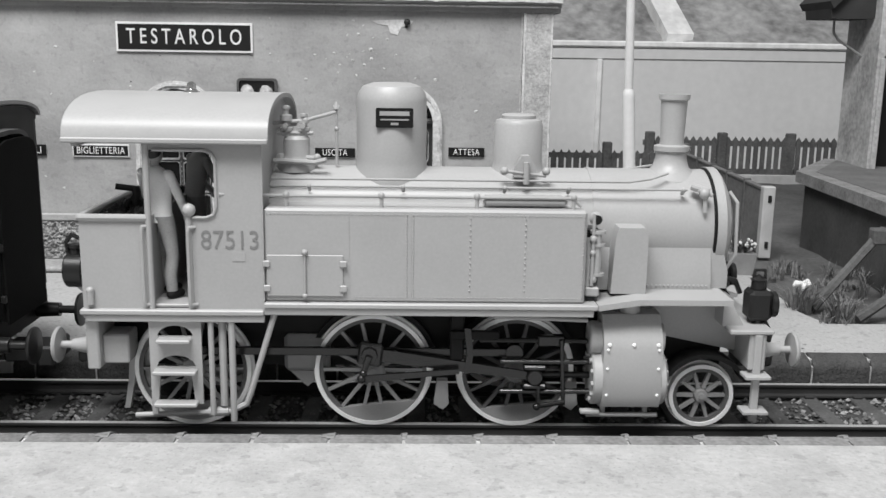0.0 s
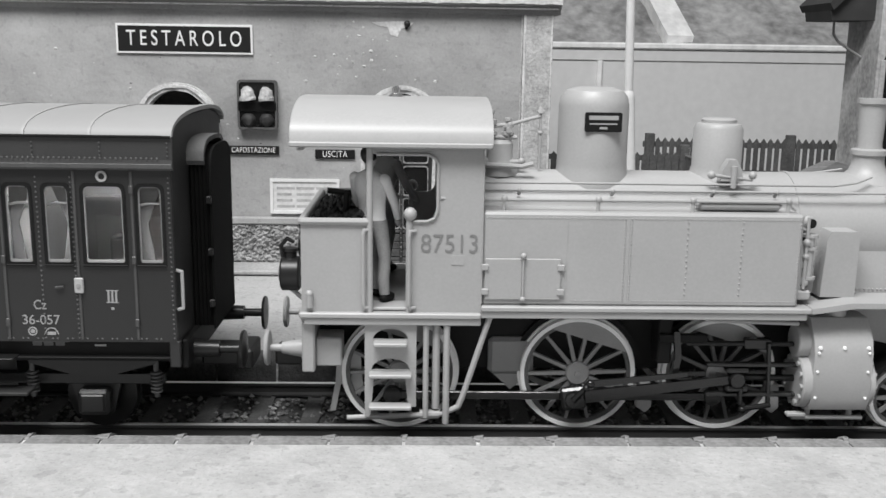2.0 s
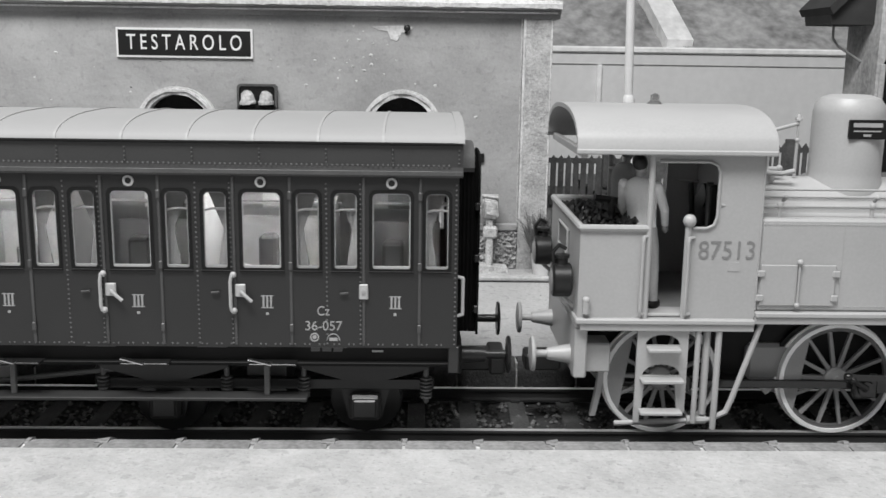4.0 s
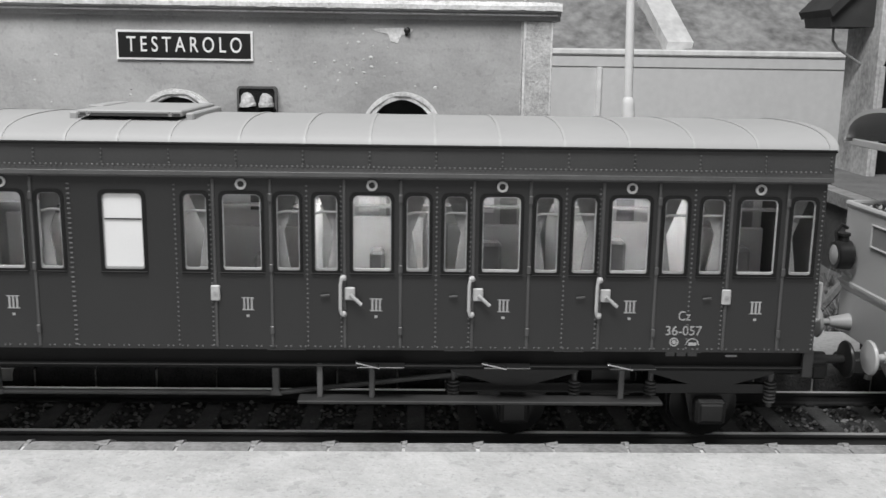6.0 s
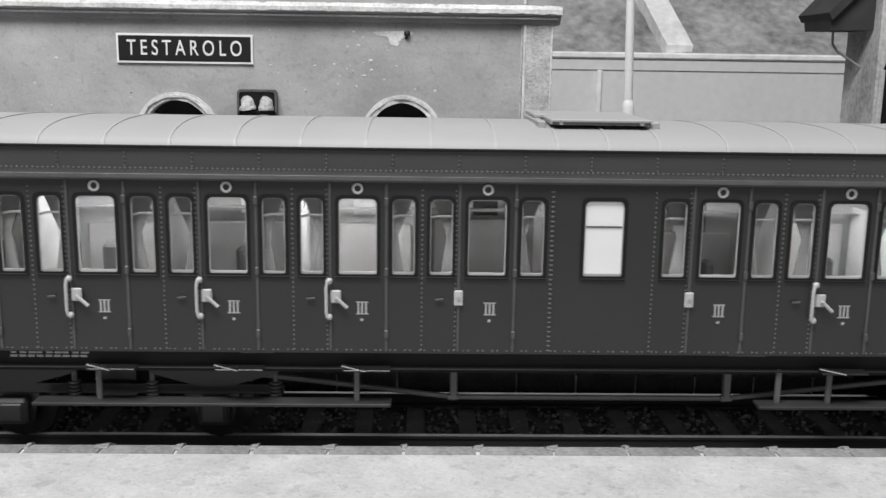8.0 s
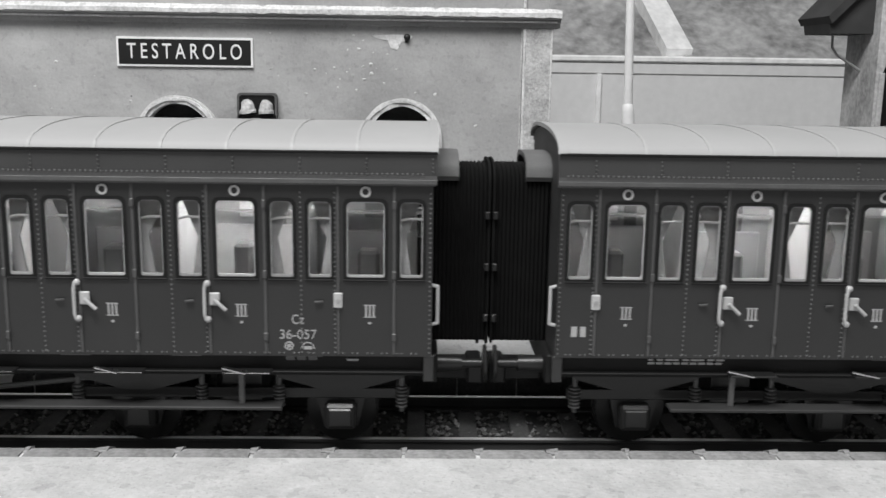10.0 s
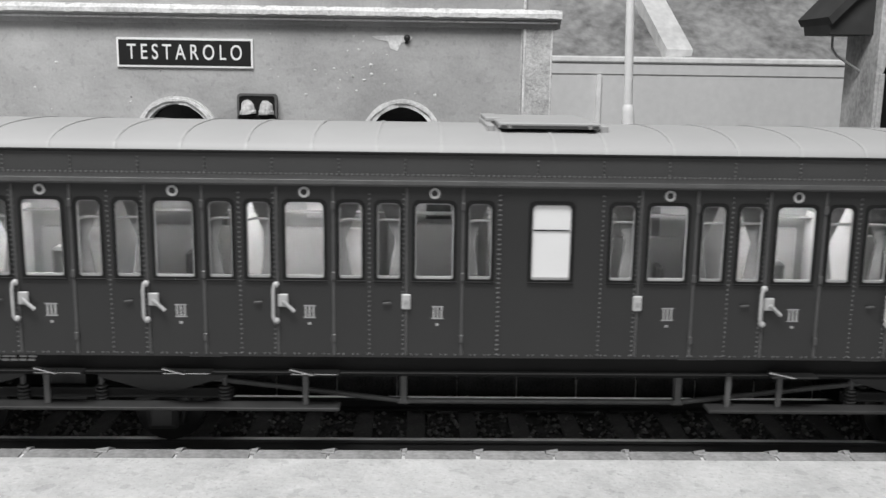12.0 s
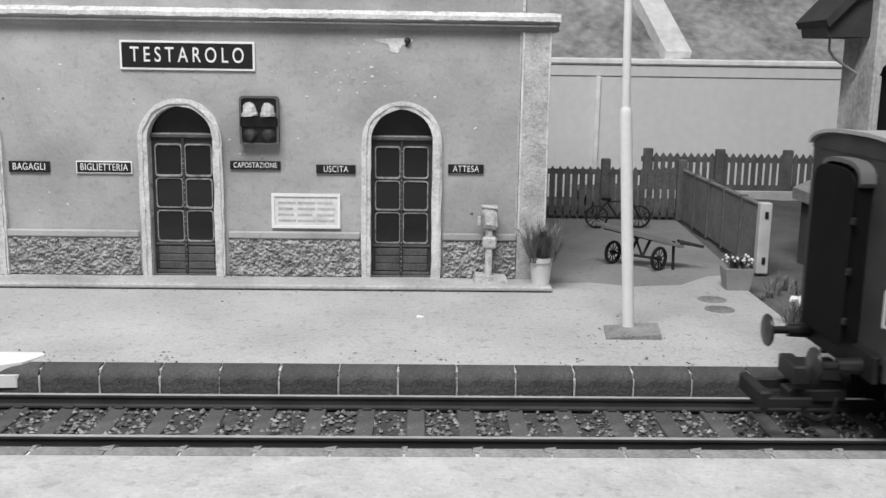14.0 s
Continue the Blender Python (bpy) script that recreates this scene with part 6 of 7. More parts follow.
# bunker, open at the top and filled with coal
o_, i_ = [(-4.43, -TY), (-3.60, -TY), (-3.60, TY), (-4.43, TY)], [(-4.38, -1.23), (-3.66, -1.23), (-3.66, 1.23), (-4.38, 1.23)]
bk = Shape().add([(x, y, z) for z in (1.69, 2.82) for x, y in o_ + i_], [(k, (k + 1) % 4, 8 + (k + 1) % 4, 8 + k) for k in range(4)] + [(4 + (k + 1) % 4, 4 + k, 12 + k, 12 + (k + 1) % 4) for k in range(4)]
                 + [(8 + k, 8 + (k + 1) % 4, 12 + (k + 1) % 4, 12 + k) for k in range(4)] + [((k + 1) % 4, k, 4 + k, 4 + (k + 1) % 4) for k in range(4)])
bunk = part("bunker", bk, P, loco, "grey coal bunker behind the cab", 0)
part("bunker_rim", Shape().pipe([(-3.60, -TY, 2.83), (-4.42, -TY, 2.83), (-4.42, TY, 2.83), (-3.60, TY, 2.83)], 0.045), P, bunk, "rolled rim")
cl = Shape().box(-4.38, -3.66, -1.22, 1.22, 2.3, 2.76)
rr = random.Random(5)
for k in range(260):
    x, y, r = rr.uniform(-4.34, -3.7), rr.uniform(-1.18, 1.18), rr.uniform(0.03, 0.07)
    z = 2.72 + rr.uniform(0, 0.06) + 0.30 * (x + 4.34) * (1 - 0.5 * abs(y))
    cl.add([(x + q[0] * r * rr.uniform(0.7, 1.3), y + q[1] * r * rr.uniform(0.7, 1.3), z + q[2] * r) for q in ((1, 0, 0), (-1, 0, 0), (0, 1, 0), (0, -1, 0), (0, 0, 1), (0, 0, -1))],
           [(0, 2, 4), (2, 1, 4), (1, 3, 4), (3, 0, 4), (2, 0, 5), (1, 2, 5), (3, 1, 5), (0, 3, 5)])
tagged(part("coal", cl, coal_mat, bunk, "heaped black coal", 0), kind="stuff")
part("brake_handle", Shape().rod((-3.92, -0.6, 2.7), (-3.92, -0.6, 3.12), 0.045).rod((-4.16, -0.64, 3.12), (-3.76, -0.56, 3.06), 0.04).rod((-3.77, -0.56, 3.0), (-3.75, -0.56, 3.32), 0.045), black_metal, loco, "black hand brake crank")
part("bunker_plate", Shape().prism([(-0.38, 2.35), (0.38, 2.35), (0.38, 2.62), (-0.38, 2.62)], -4.445, -4.43, "yz"), loco_number, bunk, "cast plate on the bunker back", 0)
part("bunker_plate_rim", Shape().pipe([(-4.45, -0.40, 2.33), (-4.45, 0.40, 2.33), (-4.45, 0.40, 2.64), (-4.45, -0.40, 2.64), (-4.45, -0.40, 2.33)], 0.018), P, bunk, "")
part("bunker_bolt", Shape().rod((-4.33, -TY - 0.03, 1.75), (-4.33, -TY - 0.03, 1.92), 0.045).ball((-4.33, -TY - 0.03, 1.92), 0.05), P, bunk, "")
for y in (-0.95, 0.95):
    lm = part("rear_lamp", Shape().lathe([(0.20, -4.72), (0.22, -4.70), (0.22, -4.50), (0.20, -4.48)], (0, y, 2.10), "x", 20), black_metal, loco, "black round rear lamp")
    part("lamp_chimney", Shape().lathe([(0.08, 2.30), (0.08, 2.38), (0.10, 2.39), (0.10, 2.43), (0, 2.45)], (-4.60, y, 0), "z", 12).pipe([(-4.69, y, 2.26), (-4.72, y, 2.45), (-4.64, y, 2.55), (-4.55, y, 2.5)], 0.025), black_metal, lm, "")
    part("lamp_lens", Shape().lathe([(0.15, 0.0), (0.10, -0.02), (0, -0.03)], (-4.725, y, 2.10), "x", 18), frame_metal, lm, "pale lamp glass")
    part("lamp_bracket", Shape().rod((-4.60, y, 1.9), (-4.43, y, 1.75), 0.03), P, lm, "")
# beams, buffers
part("rear_beam", Shape().box(-4.44, -4.28, -1.25, 1.25, 0.88, 1.55, 0.02).prism([(-4.44, 1.55), (-4.0, 1.55), (-4.0, 1.62), (-4.46, 1.62)], -1.25, 1.25), P, loco, "")
part("beam_box", Shape().box(-4.28, -3.95, -1.12, -0.72, 0.92, 1.30, 0.02), P, loco, "")
part("front_beam", Shape().box(3.92, 4.14, -1.25, 1.25, 0.92, 1.40, 0.02).box(3.66, 4.22, -1.28, 1.28, 1.40, 1.46, 0.015), P, loco, "")
part("front_slope", Shape().prism([(3.62, 1.45), (3.90, 1.45), (3.70, 1.82), (3.62, 1.82)], -1.05, 1.05), P, loco, "", 20)
part("front_frame", Shape().prism([(2.55, 1.30), (3.92, 1.02), (3.92, 1.45), (3.62, 1.80), (2.55, 1.80)], -0.70, -0.64), P, loco, "grey front frame plate", 0)
for d, xb in ((1, 4.14), (-1, -4.44)):
    for y in (-0.875, 0.875):
        bu = Shape().rod((xb, y, 1.09), (xb + d * 0.30, y, 1.09), 0.13, 0.075, 16).rod((xb + d * 0.25, y, 1.09), (xb + d * 0.50, y, 1.09), 0.05, n=12)
        prof = [(0.02, 0.44), (0.22, 0.46), (0.235, 0.48), (0.22, 0.51), (0, 0.54)]
        bu.lathe(prof if d > 0 else [(r, -h) for r, h in reversed(prof)], (xb, y, 1.09), "x", 22)
        part("buffer", bu, P, loco, "light grey round buffer")
    part("coupling_hook", Shape().box(min(xb, xb + d * 0.5), max(xb, xb + d * 0.5), -0.2, 0.2, 0.62, 0.85, 0.03), iron_dark, loco, "dark coupling box")
for y in (-0.85, 0.85):
    fl = part("front_lamp", Shape().box(3.86, 4.16, y - 0.17, y + 0.17, 1.50, 1.90, 0.05).lathe([(0.15, 4.16), (0.17, 4.18), (0.17, 4.24), (0.12, 4.25)], (0, y, 1.70), "x", 18).lathe([(0.09, 1.90), (0.09, 2.02), (0.11, 2.03), (0, 2.10)], (4.0, y, 0), "z", 12), black_metal, loco, "black front lamp")
    at(fl, 0.11)
    part("lamp_handle", Shape().pipe([(3.92, y, 1.9), (3.95, y, 2.15), (4.08, y, 2.15), (4.1, y, 1.9)], 0.02), black_metal, fl, "")
    part("lamp_bracket", Shape().rod((3.95, y, 1.45), (3.95, y, 1.52), 0.06), black_metal, fl, "")
    hose = part("brake_hose", Shape().pipe([(3.66, y * 0.8, 2.0), (3.78, y * 0.8, 1.97), (3.86, y * 0.8, 1.8)], 0.035).pipe([(4.12, y, 1.5), (4.24, y, 1.3), (4.2, y, 1.1), (4.05, y, 1.0)], 0.04), black_metal, loco, "black rubber hose")
    at(hose, 0.08)
    fs = part("front_step", Shape().box(3.98, 4.08, y * 1.47 - 0.03, y * 1.47 + 0.03, 0.24, 1.40, 0.01), P, loco, "hanging front step")
    for z in (0.36, 0.83):
        part("tread", ybox(Shape(), 3.86, 4.19, y * 1.47 - 0.12, y * 1.47 + 0.12, z, z + 0.05, 0.01), P, fs, "")
# cylinders
for d in (-1, 1):
    o = [(d * 0.72, 0.40), (d * 1.06, 0.36), (d * 1.24, 0.42), (d * 1.30, 0.56), (d * 1.30, 1.18), (d * 1.25, 1.34), (d * 1.05, 1.60), (d * 0.72, 1.60)]
    cy = part("cylinder", Shape().prism(o if d > 0 else list(reversed(o)), 1.95, 2.70, "yz"), P, loco, "boxy light grey cylinder casing", 30)
    cov = Shape().lathe([(0.34, 1.83), (0.36, 1.85), (0.36, 1.95)], (0, d * 0.97, 0.74), "x", 28).lathe([(0.36, 2.70), (0.36, 2.76), (0.30, 2.80)], (0, d * 0.97, 0.74), "x", 28)
    cov.lathe([(0.20, 1.80), (0.22, 1.82), (0.22, 1.95)], (0, d * 0.95, 1.26), "x", 20).lathe([(0.2, 2.70), (0.2, 2.76)], (0, d * 0.95, 1.26), "x", 20)
    cov = part("cylinder_cover", cov, P, cy, "round end cover")
    bo = Shape()
    for k in range(12):
        a = 2 * math.pi * k / 12
        bo.rod((1.80, d * 0.97 + 0.30 * math.cos(a), 0.74 + 0.30 * math.sin(a)), (1.84, d * 0.97 + 0.30 * math.cos(a), 0.74 + 0.30 * math.sin(a)), 0.035, n=6)
        bo.rod((2.75, d * 0.97 + 0.31 * math.cos(a), 0.74 + 0.31 * math.sin(a)), (2.79, d * 0.97 + 0.31 * math.cos(a), 0.74 + 0.31 * math.sin(a)), 0.03, n=6)
    tagged(part("bolts", bo, P, cov, "", 0), kind="stuff")
    if d < 0:
        bs = Shape()
        for x in (2.02, 2.33, 2.64):
            bs.stud(x, -1.275, 1.26, 0.03, 0.03)
        for z in (0.6, 0.95, 1.2):
            bs.stud(2.0, -1.30, z, 0.022, 0.02)
            bs.stud(2.65, -1.30, z, 0.022, 0.02)
        part("casing_bolts", bs, rim_paint, cy, "")
    part("drain_cock", Shape().rod((1.78, d * 1.15, 0.28), (2.70, d * 1.15, 0.28), 0.03).rod((2.0, d * 1.1, 0.28), (2.0, d * 1.1, 0.40), 0.035).rod((2.55, d * 1.1, 0.28), (2.55, d * 1.1, 0.40), 0.035).box(1.70, 1.95, d * 1.15 - 0.05, d * 1.15 + 0.05, 0.30, 0.35, 0.01), P, cy, "")
    at(cy, 0.11)
    part("steam_pipe", Shape().rod((2.33, d * 0.9, 1.58), (2.33, d * 0.9, 1.84), 0.14, n=16), P, cy, "")
# steps under the cab
for d in (-1, 1):
    y = d * 1.27
    s = Shape()
    ya, yb = min(y, y - d * 0.04), max(y, y - d * 0.04)

    def pierced(x0, x1, z0, z1, zh, w, h):
        """A plate with one arched opening standing on the level zh."""
        cx, cz = (x0 + x1) / 2, zh + h * 0.4
        hole = [(cx - w, zh), (cx, zh), (cx + w, zh)] + [(cx + w * math.cos(math.pi * k / 12) ** 1, zh + h * math.sin(math.pi * k / 12)) for k in range(1, 12)]
        rim = []
        for a, b in hole:
            u, v = a - cx, b - cz
            k = min((x1 - cx) / abs(u) if abs(u) > 1e-6 else 1e9, ((z1 - cz) if v > 0 else (cz - z0)) / abs(v) if abs(v) > 1e-6 else 1e9)
            rim.append((cx + u * k, cz + v * k))
        s.ring(rim, hole, ya, yb)
        for qx, qz in ((x0, z0), (x1, z0), (x0, z1), (x1, z1)):
            pa = min((p for p in rim if abs(p[0] - qx) < 1e-6), key=lambda p: abs(p[1] - qz), default=None)
            pb = min((p for p in rim if abs(p[1] - qz) < 1e-6), key=lambda p: abs(p[0] - qx), default=None)
            if pa and pb and pa != pb:
                s.prism([pa, (qx, qz), pb] if (qx - pa[0]) * (pb[1] - qz) - (qz - pa[1]) * (pb[0] - qx) > 0 else [pb, (qx, qz), pa], ya, yb)

    pierced(-3.65, -3.0, 1.20, 1.62, 1.33, 0.22, 0.14)
    pierced(-3.65, -3.0, 0.84, 1.20, 0.93, 0.24, 0.15)
    s.prism([(-3.65, 0.30), (-3.58, 0.30), (-3.53, 0.84), (-3.65, 0.84)], ya, yb)
    s.prism([(-3.10, 0.44), (-3.0, 0.44), (-3.0, 0.84), (-3.14, 0.84)], ya, yb)
    cst = part("cab_step", s, P, loco, "pierced step plate under the cab", 0)
    for z, w in ((1.27, 0.21), (0.86, 0.27), (0.44, 0.27)):
        part("tread", ybox(Shape(), -3.325 - w, -3.325 + w, y - d * 0.03, y + d * 0.15, z, z + 0.05, 0.012), P, cst, "")
    part("injector_pipe", Shape().rod((-2.88, y, 0.3), (-2.88, y, 1.62), 0.036).rod((-2.62, y, 0.22), (-2.62, y, 1.62), 0.042).rod((-2.75, d * 1.2, 0.4), (-2.75, d * 1.2, 1.6), 0.05), P, loco, "upright pipes beside the step")
    part("overflow_pipe", Shape().pipe([(-1.95, d * 1.25, 1.66), (-2.08, d * 1.25, 1.64), (-2.40, d * 1.25, 0.60), (-2.46, d * 1.25, 0.44), (-2.62, d * 1.25, 0.36)], 0.038), P, loco, "bent slanting pipe")
    part("sand_pipe", Shape().rod((-3.88, d * 1.2, 0.26), (-2.6, d * 1.2, 0.32), 0.035).rod((-2.95, d * 1.2, 0.31), (-2.7, d * 1.2, 0.32), 0.06), P, loco, "")
    part("guard_iron", Shape().prism([(-4.02, 1.1), (-3.94, 1.1), (-3.98, 0.62), (-4.06, 0.22), (-4.13, 0.22), (-4.06, 0.62)], min(d * 0.85, d * 0.75), max(d * 0.85, d * 0.75)).prism([(-3.88, 1.0), (-3.74, 1.0), (-3.70, 0.5), (-3.78, 0.30), (-3.90, 0.55)], min(d * 0.75, d * 0.65), max(d * 0.75, d * 0.65)), P, loco, "bent guard iron")
    for x in (0.02, 1.72):
        part("brake_shoe", Shape().prism([(x - 0.06, 0.62), (x + 0.08, 0.62), (x + 0.10, 0.30), (x + 0.02, 0.22), (x - 0.10, 0.30)], min(d * 0.86, d * 0.74), max(d * 0.86, d * 0.74)), P, loco, "")
part("ash_pan", Shape().box(-2.05, -1.45, -0.75, 0.75, 0.70, 1.20, 0.05).prism([(-1.98, 0.70), (-1.75, 0.48), (-1.5, 0.70)], -0.72, 0.72), spoke_paint, loco, "grey ash pan")
part("fire_box_side", Shape().box(-2.7, -1.2, -0.66, 0.66, 1.15, 1.66), black_paint, loco, "", 0)

# wheels
CRANK = 0.29
C0 = (-0.113 * CRANK, 0.994 * CRANK)
WR = 0.755


def driver(x, d, spokes=14, r=WR, counter=True, tone=None):
    y = d * 0.80
    w = part("driving_wheel" if counter else "leading_wheel", Shape().lathe([(r - 0.052, -0.055 * -d), (r, 0.05 * d), (r, -0.05 * d), (r + 0.03, -0.055 * d), (r + 0.03, -0.08 * d), (r - 0.052, -0.08 * d), (r - 0.052, 0.055 * d)], (0, 0, 0), "y", 56), rim_paint, loco, "spoked wheel with white rim")
    at(w, x, y, r)
    part("inner_rim", Shape().lathe([(r - 0.105, -0.03), (r - 0.105, 0.03), (r - 0.04, 0.03), (r - 0.04, -0.03), (r - 0.105, -0.03)], (0, 0, 0), "y", 48), darker_spoke, w, "")
    part("hub", Shape().lathe([(0, -0.07), (0.14 * r / WR, -0.07), (0.16 * r / WR, -0.05), (0.16 * r / WR, 0.06), (0, 0.06)], (0, 0, 0), "y", 24).lathe([(0.0, -0.09), (0.04, -0.09), (0.045, -0.06)], (0, 0, 0), "y", 12), spoke_paint, w, "")
    sm = Shape().add([(0.028 * s, yy, z * 1.0) for z, s in ((0.10, 1.0), (r - 0.06, 0.65)) for s, yy in ((-s, -0.025), (s, -0.025), (s, 0.025), (-s, 0.025))],
                     [(0, 1, 5, 4), (1, 2, 6, 5), (2, 3, 7, 6), (3, 0, 4, 7)]).mesh("spoke", tone or spoke_paint, 0)
    for k in range(spokes):
        o = new("spoke", sm)
        o.parent = w
        o.rotation_euler = (0, 2 * math.pi * (k + 0.5) / spokes, 0)
    if counter:
        a0 = math.atan2(C0[1], C0[0]) + math.pi
        span = radians(48)
        R = r - 0.055
        arc = [(R * math.cos(a0 - span + 2 * span * k / 14), R * math.sin(a0 - span + 2 * span * k / 14)) for k in range(15)]
        part("counterweight", Shape().prism(arc, -0.045, 0.03), spoke_paint, w, "solid balance weight", 0)
    rollers.append((w, x, y, r, r))
    return w


for d in (-1, 1):
    for x in (-3.22, -0.88, 0.99):
        driver(x, d, tone=darker_spoke if x > 0 else None)
    driver(3.47, d, 10, 0.43, False)
    arc = Shape().prism([(3.47 + 0.56 * math.cos(radians(145 - 120 * k / 14)), 0.43 + 0.56 * math.sin(radians(145 - 120 * k / 14))) for k in range(15)]
                        + [(3.47 + 0.62 * math.cos(radians(25 + 120 * k / 14)), 0.43 + 0.62 * math.sin(radians(25 + 120 * k / 14))) for k in range(15)], min(d * 1.0, d * 0.66), max(d * 1.0, d * 0.66))
    part("wheel_guard", arc, black_paint, loco, "black curved wheel guard", 0)
    for x in (-0.88, 0.99):
        arc = Shape().prism([(x + 0.80 * math.cos(radians(170 - 160 * k / 14)), 0.755 + 0.80 * math.sin(radians(170 - 160 * k / 14))) for k in range(15)]
                            + [(x + 0.86 * math.cos(radians(10 + 160 * k / 14)), 0.755 + 0.86 * math.sin(radians(10 + 160 * k / 14))) for k in range(15)], min(d * 0.74, d * 0.60), max(d * 0.74, d * 0.60))
        part("wheel_guard", arc, black_paint, loco, "black curved wheel guard", 0)


def crank(s, extra=0.0, radius=CRANK):
    a = s / WR + extra
    k = radius / CRANK
    return k * (C0[0] * math.cos(a) + C0[1] * math.sin(a)), k * (-C0[0] * math.sin(a) + C0[1] * math.cos(a))


for d in (-1, 1):
    ph = 0.0 if d < 0 else math.pi / 2
    cr_rod = Shape()
    ya, yb = d * 0.93 - 0.03, d * 0.93 + 0.03
    cr_rod.box(-2.34, 1.87, ya, yb, -0.055, 0.055, 0.012)
    for x in (-2.34, 0, 1.87):
        cr_rod.lathe([(0, -0.05), (0.11, -0.05), (0.12, -0.03), (0.12, 0.03), (0, 0.04)], (x, d * 0.93, 0), "y", 18)
    side_rod = part("coupling_rod", cr_rod, oiled_black, loco, "black steel coupling rod")
    links.append((side_rod, lambda s, ph=ph: pose((-0.88 + crank(s, ph)[0]) * S, 0, (WR + crank(s, ph)[1]) * S)))
    LEN = 2.15
    cn = Shape().add([(x, d * 1.03 + yy, z) for x, h in ((0.0, 0.085), (LEN, 0.05)) for yy, z in ((-0.03, -h), (0.03, -h), (0.03, h), (-0.03, h))], [(0, 1, 5, 4), (1, 2, 6, 5), (2, 3, 7, 6), (3, 0, 4, 7), (3, 2, 1, 0), (4, 5, 6, 7)])
    cn.box(-0.15, 0.17, d * 1.03 - 0.06, d * 1.03 + 0.06, -0.15, 0.15, 0.03)
    cn.lathe([(0, -0.04), (0.10, -0.04), (0.11, -0.02), (0.11, 0.02)], (0, d * 1.03 - 0.06, 0), "y", 8)
    con = part("connecting_rod", cn, oiled_black, loco, "black connecting rod with square big end")

    def con_pose(s, ph=ph):
        cx, cz = crank(s, ph)
        return pose((-0.88 + cx) * S, 0, (WR + cz) * S, 0, math.degrees(math.asin(cz / LEN)), 0)

    links.append((con, con_pose))
    xh = Shape().box(-0.15, 0.15, d * 1.03 - 0.08, d * 1.03 + 0.08, -0.16, -0.09, 0.02).box(-0.15, 0.15, d * 1.03 - 0.08, d * 1.03 + 0.08, 0.09, 0.16, 0.02).lathe([(0, -0.09), (0.09, -0.09), (0.11, -0.06), (0.11, 0.06), (0, 0.09)], (0, d * 1.03, 0), "y", 18).box(-0.05, 0.05, d * 1.03 - 0.05, d * 1.03 + 0.05, -0.12, 0.12, 0.01).rod((0, d * 0.97, 0), (0.9, d * 0.97, 0), 0.045)
    xh.rod((0.05, d * 1.10, -0.1), (0.05, d * 1.10, -0.32), 0.03)
    cross = part("crosshead", xh, oiled_black, loco, "black crosshead with piston rod")
    links.append((cross, lambda s, ph=ph: pose((-0.88 + crank(s, ph)[0] + math.sqrt(LEN ** 2 - crank(s, ph)[1] ** 2)) * S, 0, WR * S)))
    # return crank and eccentric rod
    rc = Shape().rod((0, d * 1.13, 0), (0.24, d * 1.13, 0.0), 0.05, 0.035, 8).ball((0.24, d * 1.15, 0), 0.05)
    ret = part("return_crank", rc, oiled_black, loco, "small return crank")

    def ret_pose(s, ph=ph):
        cx, cz = crank(s, ph)
        return pose((-0.88 + cx) * S, 0, (WR + cz) * S, 0, math.degrees(s / WR + ph) + RET0, 0)

    e0 = (crank(0, -math.pi / 2, 0.13)[0] - C0[0], crank(0, -math.pi / 2, 0.13)[1] - C0[1])
    RET0 = math.degrees(-math.atan2(e0[1], e0[0]))
    links.append((ret, ret_pose))
    ec = Shape().add([(x, d * 1.15 + yy, z) for x, h in ((0.0, 0.045), (1.25, 0.03)) for yy, z in ((-0.02, -h), (0.02, -h), (0.02, h), (-0.02, h))], [(0, 1, 5, 4), (1, 2, 6, 5), (2, 3, 7, 6), (3, 0, 4, 7), (3, 2, 1, 0), (4, 5, 6, 7)])
    ec.ball((0, d * 1.15, 0), 0.06)
    ecc = part("eccentric_rod", ec, oiled_black, loco, "thin black eccentric rod")

    def ecc_pose(s, ph=ph):
        ex, ez = crank(s, ph - math.pi / 2, 0.13)
        return pose((-0.88 + ex) * S, 0, (WR + ez) * S, 0, math.degrees(math.asin((ez - 0.10) / 1.25)), 0)

    links.append((ecc, ecc_pose))
    part("slide_bar", Shape().box(0.76, 1.96, d * 1.03 - 0.05, d * 1.03 + 0.05, 0.93, 0.98, 0.01).box(0.76, 1.96, d * 1.03 - 0.05, d * 1.03 + 0.05, 0.53, 0.58, 0.01), oiled_black, loco, "black slide bars")
    part("valve_spindle", Shape().rod((0.5, d * 0.98, 1.22), (1.9, d * 0.98, 1.22), 0.035).box(1.25, 1.6, d * 0.98 - 0.06, d * 0.98 + 0.06, 1.15, 1.30, 0.02).rod((1.6, d * 1.06, 0.40), (1.55, d * 1.06, 1.25), 0.03).rod((1.25, d * 1.08, 0.36), (1.62, d * 1.08, 0.42), 0.035).ball((1.25, d * 1.1, 0.36), 0.05), oiled_black, loco, "black valve gear rods")
    part("expansion_link", Shape().prism([(0.30, 0.80), (0.38, 0.80), (0.42, 1.05), (0.38, 1.40), (0.30, 1.40), (0.34, 1.05)], min(d * 1.0, d * 1.08), max(d * 1.0, d * 1.08)), oiled_black, loco, "")
    part("guide_bracket", Shape().box(0.12, 0.30, min(d * 0.64, d * 1.02), max(d * 0.64, d * 1.02), 0.95, 1.62, 0.02).box(0.12, 0.75, d * 1.03 - 0.04, d * 1.03 + 0.04, 1.25, 1.36, 0.01), black_paint, loco, "")
